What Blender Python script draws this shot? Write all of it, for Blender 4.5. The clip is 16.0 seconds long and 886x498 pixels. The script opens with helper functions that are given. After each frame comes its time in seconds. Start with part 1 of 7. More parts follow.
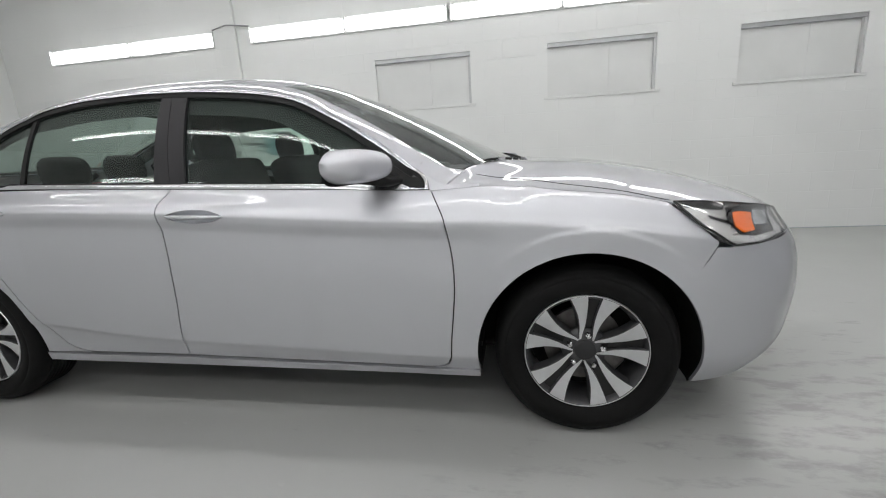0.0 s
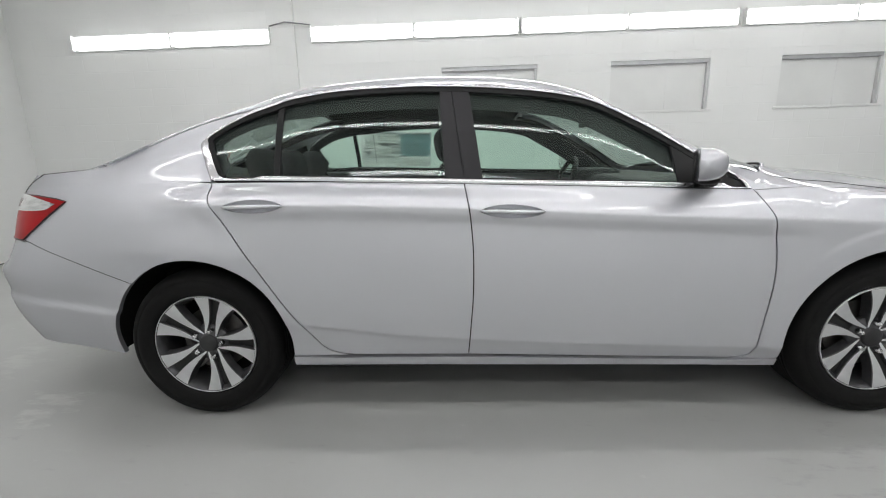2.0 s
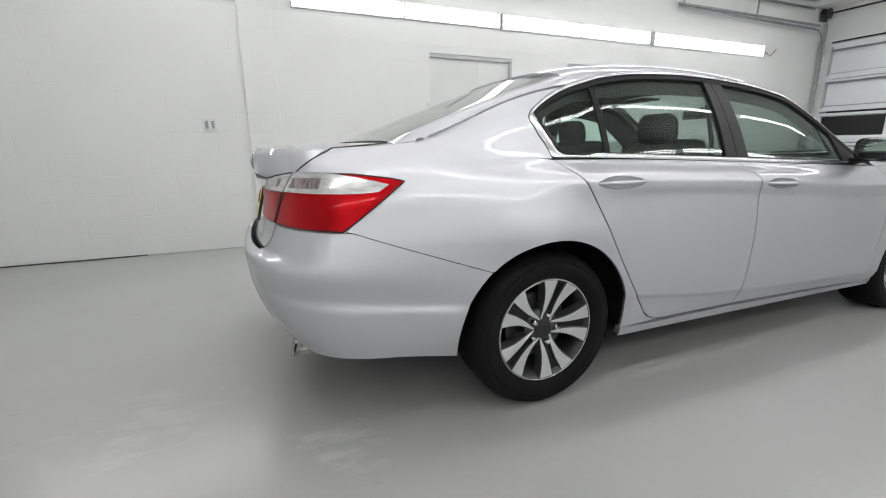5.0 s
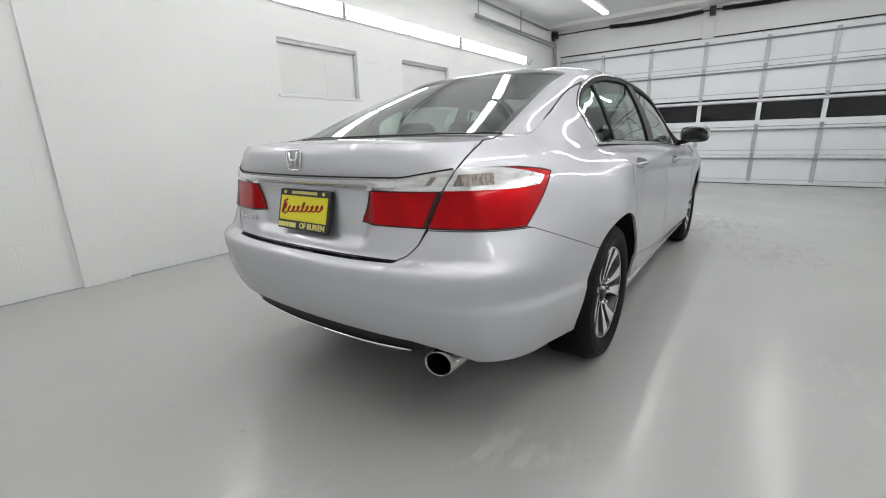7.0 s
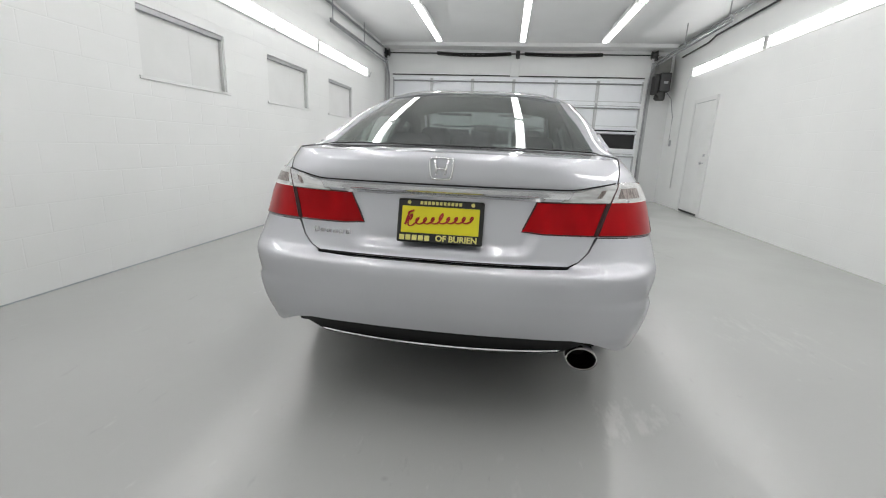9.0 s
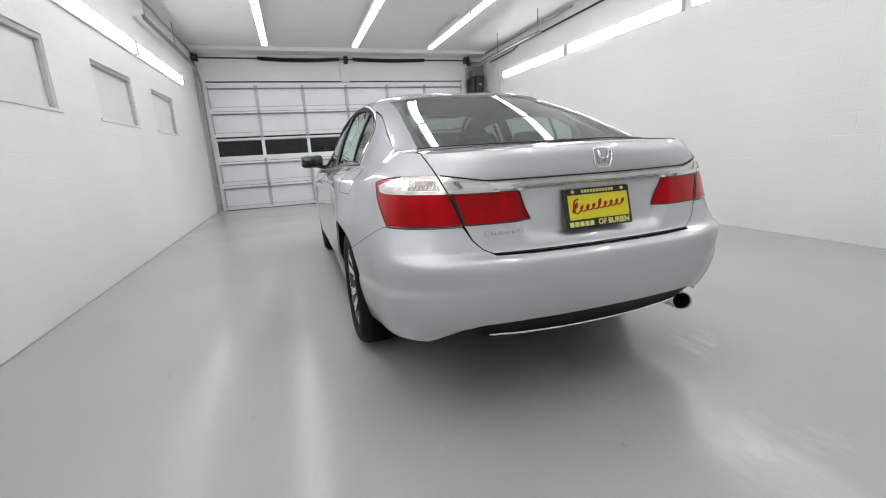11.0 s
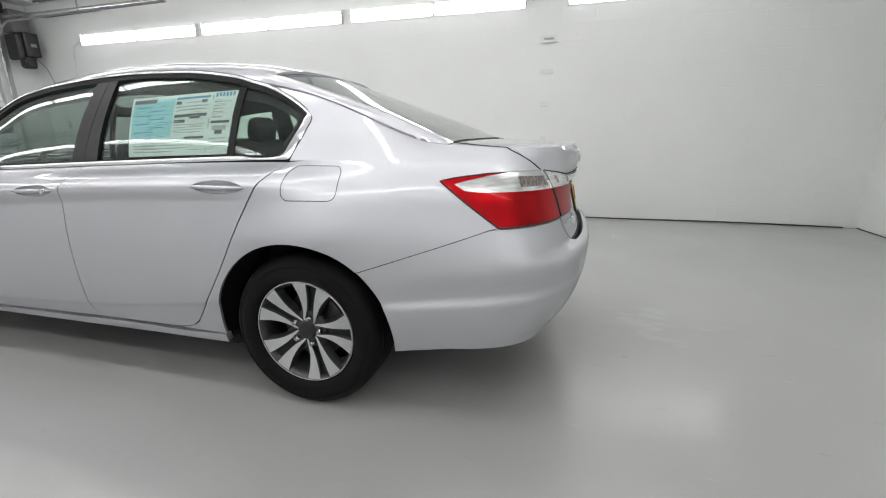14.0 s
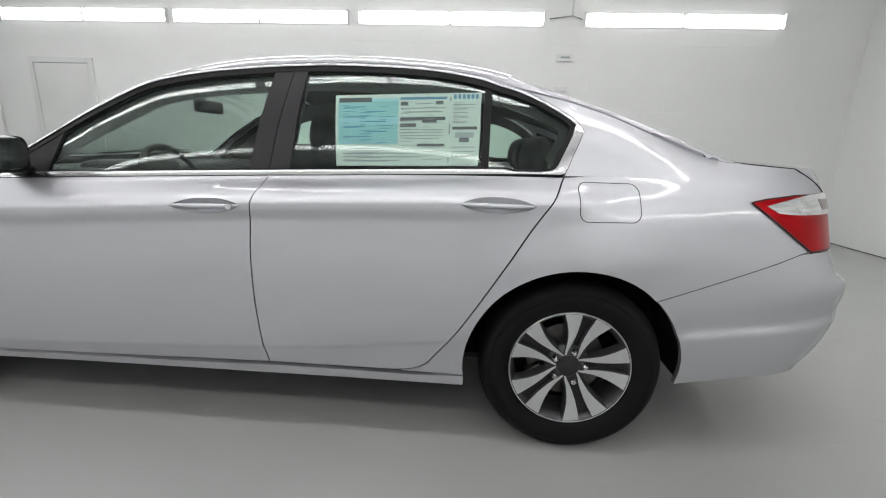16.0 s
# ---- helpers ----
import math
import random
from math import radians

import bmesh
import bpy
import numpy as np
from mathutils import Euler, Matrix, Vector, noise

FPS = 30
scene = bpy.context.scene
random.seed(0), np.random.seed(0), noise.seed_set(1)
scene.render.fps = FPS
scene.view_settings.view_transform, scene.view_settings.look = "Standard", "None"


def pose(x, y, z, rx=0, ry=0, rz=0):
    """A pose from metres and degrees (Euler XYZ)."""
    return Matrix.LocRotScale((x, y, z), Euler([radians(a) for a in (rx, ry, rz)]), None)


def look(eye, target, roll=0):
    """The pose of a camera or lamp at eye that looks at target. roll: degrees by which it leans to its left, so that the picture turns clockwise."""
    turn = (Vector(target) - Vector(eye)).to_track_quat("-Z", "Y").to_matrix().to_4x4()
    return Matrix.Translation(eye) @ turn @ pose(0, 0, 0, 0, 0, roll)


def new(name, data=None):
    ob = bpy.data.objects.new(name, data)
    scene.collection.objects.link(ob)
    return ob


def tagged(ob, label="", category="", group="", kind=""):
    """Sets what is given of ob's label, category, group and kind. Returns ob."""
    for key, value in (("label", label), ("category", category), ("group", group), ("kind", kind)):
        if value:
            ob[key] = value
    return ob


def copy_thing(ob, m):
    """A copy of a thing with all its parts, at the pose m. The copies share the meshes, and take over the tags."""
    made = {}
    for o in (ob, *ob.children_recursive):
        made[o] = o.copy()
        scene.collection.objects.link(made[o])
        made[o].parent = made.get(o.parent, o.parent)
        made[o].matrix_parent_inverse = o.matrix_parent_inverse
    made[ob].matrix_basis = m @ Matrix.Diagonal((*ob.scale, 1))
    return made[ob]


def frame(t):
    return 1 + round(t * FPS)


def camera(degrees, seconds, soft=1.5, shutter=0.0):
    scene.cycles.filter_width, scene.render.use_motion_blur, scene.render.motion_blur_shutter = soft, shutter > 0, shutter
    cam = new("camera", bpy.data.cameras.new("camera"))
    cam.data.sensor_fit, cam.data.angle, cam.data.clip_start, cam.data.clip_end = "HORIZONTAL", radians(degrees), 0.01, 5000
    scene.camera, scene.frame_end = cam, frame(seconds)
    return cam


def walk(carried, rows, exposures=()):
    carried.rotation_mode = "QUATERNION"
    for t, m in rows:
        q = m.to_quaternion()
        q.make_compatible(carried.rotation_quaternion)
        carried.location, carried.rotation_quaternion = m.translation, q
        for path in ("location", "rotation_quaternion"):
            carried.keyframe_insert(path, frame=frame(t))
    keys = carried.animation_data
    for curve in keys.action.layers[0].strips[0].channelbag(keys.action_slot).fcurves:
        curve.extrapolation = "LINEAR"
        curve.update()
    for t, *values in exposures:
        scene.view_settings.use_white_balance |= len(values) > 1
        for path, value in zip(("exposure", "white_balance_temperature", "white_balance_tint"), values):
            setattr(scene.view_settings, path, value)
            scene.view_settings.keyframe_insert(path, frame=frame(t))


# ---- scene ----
cam = camera(92.2, 16.0, soft=1.1)
PATH = [
    (0, (1.152, -2.355, 1.089), (0.804, -0.44, 0.63), -3.5),
    (0.5, (0.796, -2.419, 1.083), (0.532, -0.493, 0.614), -2.6),
    (1, (0.442, -2.466, 1.076), (0.235, -0.525, 0.642), -2.2),
    (1.5, (0.094, -2.478, 1.087), (-0.069, -0.532, 0.657), -2.0),
    (2, (-0.275, -2.539, 1.096), (-0.364, -0.585, 0.678), -1.6),
    (2.5, (-0.644, -2.537, 1.089), (-0.664, -0.58, 0.678), -1.5),
    (3, (-1.007, -2.479, 1.094), (-1.002, -0.523, 0.674), -0.1),
    (3.5, (-1.406, -2.456, 1.08), (-1.263, -0.523, 0.588), 0.0),
    (4, (-1.741, -2.398, 1.076), (-1.542, -0.46, 0.623), -0.3),
    (4.5, (-2.052, -2.301, 1.081), (-1.676, -0.39, 0.623), 1.2),
    (5, (-2.393, -2.216, 1.076), (-1.661, -0.415, 0.605), -0.4),
    (5.2, (-2.515, -2.169, 1.075), (-1.674, -0.423, 0.581), -0.9),
    (7.3, (-3.514, -1.228, 1.095), (-1.878, -0.191, 0.595), -0.5),
    (7.5, (-3.571, -1.126, 1.102), (-1.885, -0.171, 0.608), 0.5),
    (8, (-3.737, -0.832, 1.093), (-1.916, -0.181, 0.584), 0.4),
    (8.5, (-3.841, -0.536, 1.076), (-1.962, -0.055, 0.588), 0.5),
    (9, (-3.921, -0.218, 1.093), (-1.994, 0.045, 0.626), 2.3),
    (9.2, (-3.952, -0.07, 1.081), (-2.005, 0.076, 0.651), 1.2),
    (11.3, (-3.746, 1.307, 1.079), (-1.955, 0.566, 0.585), -2.4),
    (11.5, (-3.67, 1.432, 1.086), (-1.927, 0.599, 0.567), -1.7),
    (12, (-3.492, 1.689, 1.093), (-1.872, 0.628, 0.594), -1.0),
    (12.5, (-3.298, 1.915, 1.099), (-1.898, 0.575, 0.604), -0.4),
    (13, (-3.002, 2.052, 1.103), (-1.848, 0.494, 0.616), -1.2),
    (13.5, (-2.691, 2.173, 1.112), (-1.826, 0.439, 0.617), -0.6),
    (14, (-2.38, 2.266, 1.123), (-1.858, 0.408, 0.6), -0.5),
    (14.5, (-2.044, 2.266, 1.14), (-1.609, 0.387, 0.611), -0.8),
    (15, (-1.712, 2.299, 1.128), (-1.444, 0.385, 0.616), 0.4),
    (15.5, (-1.36, 2.318, 1.124), (-1.162, 0.389, 0.633), 0.5),
    (16, (-1.011, 2.315, 1.119), (-0.876, 0.377, 0.643), 1.8),
]
walk(cam, [(t, look(eye, target, roll)) for t, eye, target, roll in PATH],
     exposures=[(0.0, 0.09), (0.5, 0.20), (1.5, 0.25), (5.0, 0.32), (8.5, 0.4), (12.5, 0.4), (16.0, 0.25)])


# ---------------------------------------------------------------- light
world = bpy.data.worlds.new("world")
world.use_nodes = True
scene.world = world
world.node_tree.nodes["Background"].inputs[0].default_value = (0.9, 0.95, 1.0, 1)
world.node_tree.nodes["Background"].inputs[1].default_value = 0.02
TUBE_WALL = 7.6
TUBE_CEIL = 10.0


# ---------------------------------------------------------------- materials
def material(name, color=(0.8, 0.8, 0.8), rough=0.5, metal=0.0, coat=0.0, coat_rough=0.03, spec=0.5):
    m = bpy.data.materials.new(name)
    m.use_nodes = True
    p = m.node_tree.nodes["Principled BSDF"]
    p.inputs["Base Color"].default_value = (*color, 1)
    p.inputs["Roughness"].default_value = rough
    p.inputs["Metallic"].default_value = metal
    p.inputs["Coat Weight"].default_value = coat
    p.inputs["Coat Roughness"].default_value = coat_rough
    p.inputs["Specular IOR Level"].default_value = spec
    return m


def vary(m, scale, amount, detail=4.0, stretch=(1, 1, 1), dark=None):
    """Mottle the base colour with noise of the given size."""
    t = m.node_tree
    p = t.nodes["Principled BSDF"]
    src = p.inputs["Base Color"]
    co = t.nodes.new("ShaderNodeTexCoord")
    mp = t.nodes.new("ShaderNodeMapping")
    mp.inputs["Scale"].default_value = stretch
    nz = t.nodes.new("ShaderNodeTexNoise")
    nz.inputs["Scale"].default_value = scale
    nz.inputs["Detail"].default_value = detail
    rp = t.nodes.new("ShaderNodeValToRGB")
    rp.color_ramp.elements[0].position, rp.color_ramp.elements[1].position = 0.35, 0.68
    mx = t.nodes.new("ShaderNodeMix")
    mx.data_type = "RGBA"
    t.links.new(co.outputs["Object"], mp.inputs["Vector"])
    t.links.new(mp.outputs["Vector"], nz.inputs["Vector"])
    t.links.new(nz.outputs["Fac"], rp.inputs["Fac"])
    t.links.new(rp.outputs["Color"], mx.inputs["Factor"])
    if src.is_linked:
        t.links.new(src.links[0].from_socket, mx.inputs["A"])
        base = (0.5, 0.5, 0.5)
    else:
        base = tuple(src.default_value)[:3]
        mx.inputs["A"].default_value = (*base, 1)
    d = dark or tuple(c * (1 - amount) for c in base)
    mx.inputs["B"].default_value = (*d, 1)
    t.links.new(mx.outputs["Result"], src)
    return m


def bump(m, scale, strength, distance=0.002, detail=3.0, stretch=(1, 1, 1)):
    t = m.node_tree
    p = t.nodes["Principled BSDF"]
    co = t.nodes.new("ShaderNodeTexCoord")
    mp = t.nodes.new("ShaderNodeMapping")
    mp.inputs["Scale"].default_value = stretch
    nz = t.nodes.new("ShaderNodeTexNoise")
    nz.inputs["Scale"].default_value = scale
    nz.inputs["Detail"].default_value = detail
    b = t.nodes.new("ShaderNodeBump")
    b.inputs["Strength"].default_value = strength
    b.inputs["Distance"].default_value = distance
    t.links.new(co.outputs["Object"], mp.inputs["Vector"])
    t.links.new(mp.outputs["Vector"], nz.inputs["Vector"])
    t.links.new(nz.outputs["Fac"], b.inputs["Height"])
    if p.inputs["Normal"].is_linked:
        t.links.new(p.inputs["Normal"].links[0].from_socket, b.inputs["Normal"])
    t.links.new(b.outputs["Normal"], p.inputs["Normal"])
    return m


def glowing(name, color, strength):
    m = bpy.data.materials.new(name)
    m.use_nodes = True
    p = m.node_tree.nodes["Principled BSDF"]
    p.inputs["Base Color"].default_value = (0.8, 0.8, 0.8, 1)
    p.inputs["Emission Color"].default_value = (*color, 1)
    p.inputs["Emission Strength"].default_value = strength
    return m


def glazing(name, tint, ior=1.5):
    """Clear tinted glass for panes with real thickness."""
    m = material(name, tint, 0.0)
    p = m.node_tree.nodes["Principled BSDF"]
    p.inputs["Transmission Weight"].default_value = 1.0
    p.inputs["IOR"].default_value = ior
    return m


def block_wall(name, color, axis):
    """Painted concrete block: faint joints under thick paint. axis: the wall's run, 'x' or 'y'."""
    m = material(name, color, 0.55, spec=0.3)
    t = m.node_tree
    p = t.nodes["Principled BSDF"]
    co = t.nodes.new("ShaderNodeTexCoord")
    sp = t.nodes.new("ShaderNodeSeparateXYZ")
    cb = t.nodes.new("ShaderNodeCombineXYZ")
    t.links.new(co.outputs["Object"], sp.inputs["Vector"])
    t.links.new(sp.outputs["X" if axis == "x" else "Y"], cb.inputs["X"])
    t.links.new(sp.outputs["Z"], cb.inputs["Y"])
    br = t.nodes.new("ShaderNodeTexBrick")
    br.inputs["Scale"].default_value = 1.0
    br.inputs["Brick Width"].default_value = 0.406
    br.inputs["Row Height"].default_value = 0.203
    br.inputs["Mortar Size"].default_value = 0.006
    br.inputs["Mortar Smooth"].default_value = 0.6
    br.inputs["Color1"].default_value = (1, 1, 1, 1)
    br.inputs["Color2"].default_value = (0.97, 0.97, 0.97, 1)
    br.inputs["Mortar"].default_value = (0.2, 0.2, 0.2, 1)
    t.links.new(cb.outputs["Vector"], br.inputs["Vector"])
    nz = t.nodes.new("ShaderNodeTexNoise")
    nz.inputs["Scale"].default_value = 1.7
    t.links.new(co.outputs["Object"], nz.inputs["Vector"])
    fade = t.nodes.new("ShaderNodeMath")
    fade.operation = "MULTIPLY"
    fade.inputs[1].default_value = 0.8
    t.links.new(nz.outputs["Fac"], fade.inputs[0])
    b = t.nodes.new("ShaderNodeBump")
    b.inputs["Distance"].default_value = 0.003
    t.links.new(fade.outputs["Value"], b.inputs["Strength"])
    t.links.new(br.outputs["Color"], b.inputs["Height"])
    t.links.new(b.outputs["Normal"], p.inputs["Normal"])
    vary(m, 0.8, 0.05)
    return bump(m, 60, 0.12, 0.002)


M_WALL_X = block_wall("painted_block_long", (0.84, 0.85, 0.84), "x")
M_WALL_Y = block_wall("painted_block_end", (0.84, 0.85, 0.84), "y")
M_CEIL = bump(vary(material("ceiling_paint", (0.74, 0.75, 0.75), 0.6), 1.2, 0.05), 40, 0.1)
M_WHITE = bump(vary(material("white_paint", (0.78, 0.79, 0.78), 0.4), 3, 0.05), 30, 0.08)
M_FLOOR = material("floor_epoxy", (0.42, 0.43, 0.42), 0.24, spec=0.55)
M_GREY_METAL = vary(material("galvanised_steel", (0.42, 0.43, 0.44), 0.42, 0.85), 14, 0.3)
M_RAIL = vary(material("door_aluminium", (0.50, 0.51, 0.52), 0.4, 0.6), 8, 0.15)
M_PANEL = bump(vary(material("door_panel_white", (0.80, 0.82, 0.85), 0.4), 2, 0.05), 25, 0.06)
M_DARKGLASS = material("night_glass", (0.008, 0.008, 0.01), 0.06)
M_BLACK = vary(material("black_steel", (0.018, 0.018, 0.018), 0.5), 20, 0.3)
M_SPRING = bump(material("black_spring", (0.022, 0.02, 0.02), 0.45, 0.4), 3, 0.1)
M_DARKBOX = vary(material("motor_housing", (0.026, 0.026, 0.028), 0.45), 12, 0.3)


def tube_lens(name, color, strength, k):
    """A frosted lens with two bright tubes along it; k is the fitting's widening."""
    m = glowing(name, color, strength)
    t = m.node_tree
    co = t.nodes.new("ShaderNodeTexCoord")
    sp = t.nodes.new("ShaderNodeSeparateXYZ")
    t.links.new(co.outputs["Object"], sp.inputs["Vector"])
    side = t.nodes.new("ShaderNodeMath")
    side.operation = "ABSOLUTE"
    t.links.new(sp.outputs["Y"], side.inputs[0])
    off = t.nodes.new("ShaderNodeMath")
    off.operation = "SUBTRACT"
    off.inputs[1].default_value = 0.024 * k
    t.links.new(side.outputs["Value"], off.inputs[0])
    far = t.nodes.new("ShaderNodeMath")
    far.operation = "ABSOLUTE"
    t.links.new(off.outputs["Value"], far.inputs[0])
    mr = t.nodes.new("ShaderNodeMapRange")
    mr.interpolation_type = "SMOOTHSTEP"
    mr.inputs["From Min"].default_value, mr.inputs["From Max"].default_value = 0.004 * k, 0.022 * k
    mr.inputs["To Min"].default_value, mr.inputs["To Max"].default_value = strength * 2.1, strength * 0.32
    t.links.new(far.outputs["Value"], mr.inputs["Value"])
    t.links.new(mr.outputs["Result"], t.nodes["Principled BSDF"].inputs["Emission Strength"])
    return m


M_LENS_W = tube_lens("tube_lens_wall", (1.0, 0.99, 0.985), TUBE_WALL, 1.4)
M_LENS_C = tube_lens("tube_lens_ceiling", (1.0, 0.99, 0.985), TUBE_CEIL, 1.0)

M_PAINT = material("silver_metallic_paint", (0.83, 0.835, 0.87), 0.50, 0.92, coat=1.0, coat_rough=0.006)
M_PAINT.node_tree.nodes["Principled BSDF"].inputs["Specular Tint"].default_value = (0.2, 0.2, 0.21, 1)
M_PAINT.node_tree.nodes["Principled BSDF"].inputs["Coat Tint"].default_value = (0.80, 0.80, 0.81, 1)
M_CHROME = material("chrome", (0.86, 0.86, 0.87), 0.06, 1.0)
M_SATIN = material("satin_chrome", (0.70, 0.70, 0.72), 0.2, 1.0)
M_GARNISH = material("brushed_garnish", (0.80, 0.80, 0.82), 0.25, 0.95, coat=0.6)
M_TRIMGREY = vary(material("painted_trim_grey", (0.60, 0.61, 0.61), 0.5), 6, 0.1)
M_GLOSSBLACK = material("gloss_black", (0.010, 0.009, 0.011), 0.18, coat=0.5)
M_PILLAR = bump(material("pillar_film", (0.016, 0.015, 0.018), 0.42, spec=0.35), 200, 0.05, 0.0005)
M_RUBBER = bump(vary(material("rubber", (0.007, 0.007, 0.007), 0.66, spec=0.18), 30, 0.25), 120, 0.1, 0.0008)
M_PLASTIC = bump(material("black_plastic", (0.009, 0.009, 0.0095), 0.6, spec=0.28), 150, 0.15, 0.0006)
M_LINER = bump(material("wheel_liner", (0.006, 0.006, 0.006), 0.85), 60, 0.3, 0.002)
M_ALLOY = vary(material("machined_alloy", (0.74, 0.745, 0.76), 0.28, 0.9), 40, 0.06)
M_POCKET = vary(material("dark_alloy", (0.10, 0.10, 0.105), 0.4, 0.6), 30, 0.2)
M_DISC = vary(material("brake_disc", (0.20, 0.19, 0.185), 0.45, 0.9), 18, 0.4)
M_CLOTH = bump(vary(material("seat_cloth", (0.022, 0.022, 0.024), 0.9, spec=0.2), 18, 0.2), 300, 0.3, 0.001)
M_TRIM = bump(material("cabin_plastic", (0.016, 0.016, 0.017), 0.65, spec=0.3), 120, 0.2, 0.0006)
M_HEADLINER = vary(material("headliner", (0.022, 0.022, 0.022), 0.95, spec=0.1), 40, 0.2)
M_GLASS = glazing("tinted_side_glass", (0.72, 0.86, 0.79), 1.36)
M_GLASS_REAR = glazing("rear_glass", (0.60, 0.66, 0.64))
M_CLEAR = glazing("clear_lens", (0.93, 0.93, 0.93))
M_RED = bump(vary(material("red_lens", (0.52, 0.003, 0.008), 0.34, 0.85, coat=0.22, coat_rough=0.01, spec=0.2), 9, 0.35, 2.0, (1, 1, 0.6)), 60, 0.10, 0.002, 1.0, (0.3, 0.3, 2.0))
M_REDDARK = material("red_lens_dark", (0.035, 0.002, 0.003), 0.3)
M_SILVERLENS = vary(material("clear_lamp_reflector", (0.86, 0.86, 0.86), 0.24, 0.7, coat=1.0), 11, 0.35, 2.0, stretch=(1.4, 1.4, 7))
M_BULB = vary(material("bulb_reflector", (0.46, 0.40, 0.38), 0.25, 0.8), 26, 0.6, 1.0, stretch=(5, 5, 0.3))
M_AMBER = material("amber_lens", (0.85, 0.16, 0.01), 0.2, coat=1.0)
M_TAILPIPE = vary(material("tailpipe_chrome", (0.50, 0.49, 0.48), 0.18, 1.0), 30, 0.3)
M_MIRROR = material("mirror_glass", (0.9, 0.9, 0.9), 0.0, 1.0)
M_YELLOW = material("plate_yellow", (0.80, 0.72, 0.02), 0.45)
M_REDINK = material("red_ink", (0.42, 0.012, 0.015), 0.5)
M_PLATEBLACK = material("plate_frame_black", (0.02, 0.02, 0.02), 0.4)
M_GOLDTEXT = material("pale_yellow_text", (0.80, 0.74, 0.25), 0.45)
M_PAPER = material("sticker_paper", (0.86, 0.87, 0.86), 0.6)
M_CYAN = material("sticker_cyan", (0.42, 0.70, 0.76), 0.6)


def let_through(m, share):
    """Thin paper: some light passes."""
    t = m.node_tree
    p, out = t.nodes["Principled BSDF"], t.nodes["Material Output"]
    tr = t.nodes.new("ShaderNodeBsdfTranslucent")
    tr.inputs["Color"].default_value = p.inputs["Base Color"].default_value
    mx = t.nodes.new("ShaderNodeMixShader")
    mx.inputs[0].default_value = share
    t.links.new(p.outputs[0], mx.inputs[1])
    t.links.new(tr.outputs[0], mx.inputs[2])
    t.links.new(mx.outputs[0], out.inputs["Surface"])


let_through(M_PAPER, 0.4)
let_through(M_CYAN, 0.4)
M_INK = material("sticker_ink", (0.10, 0.11, 0.12), 0.6)
M_INKGREY = material("sticker_ink_grey", (0.36, 0.40, 0.42), 0.6)
M_BLUEINK = material("sticker_ink_blue", (0.12, 0.28, 0.42), 0.6)
M_HOSE = material("cable_black", (0.03, 0.03, 0.03), 0.6)


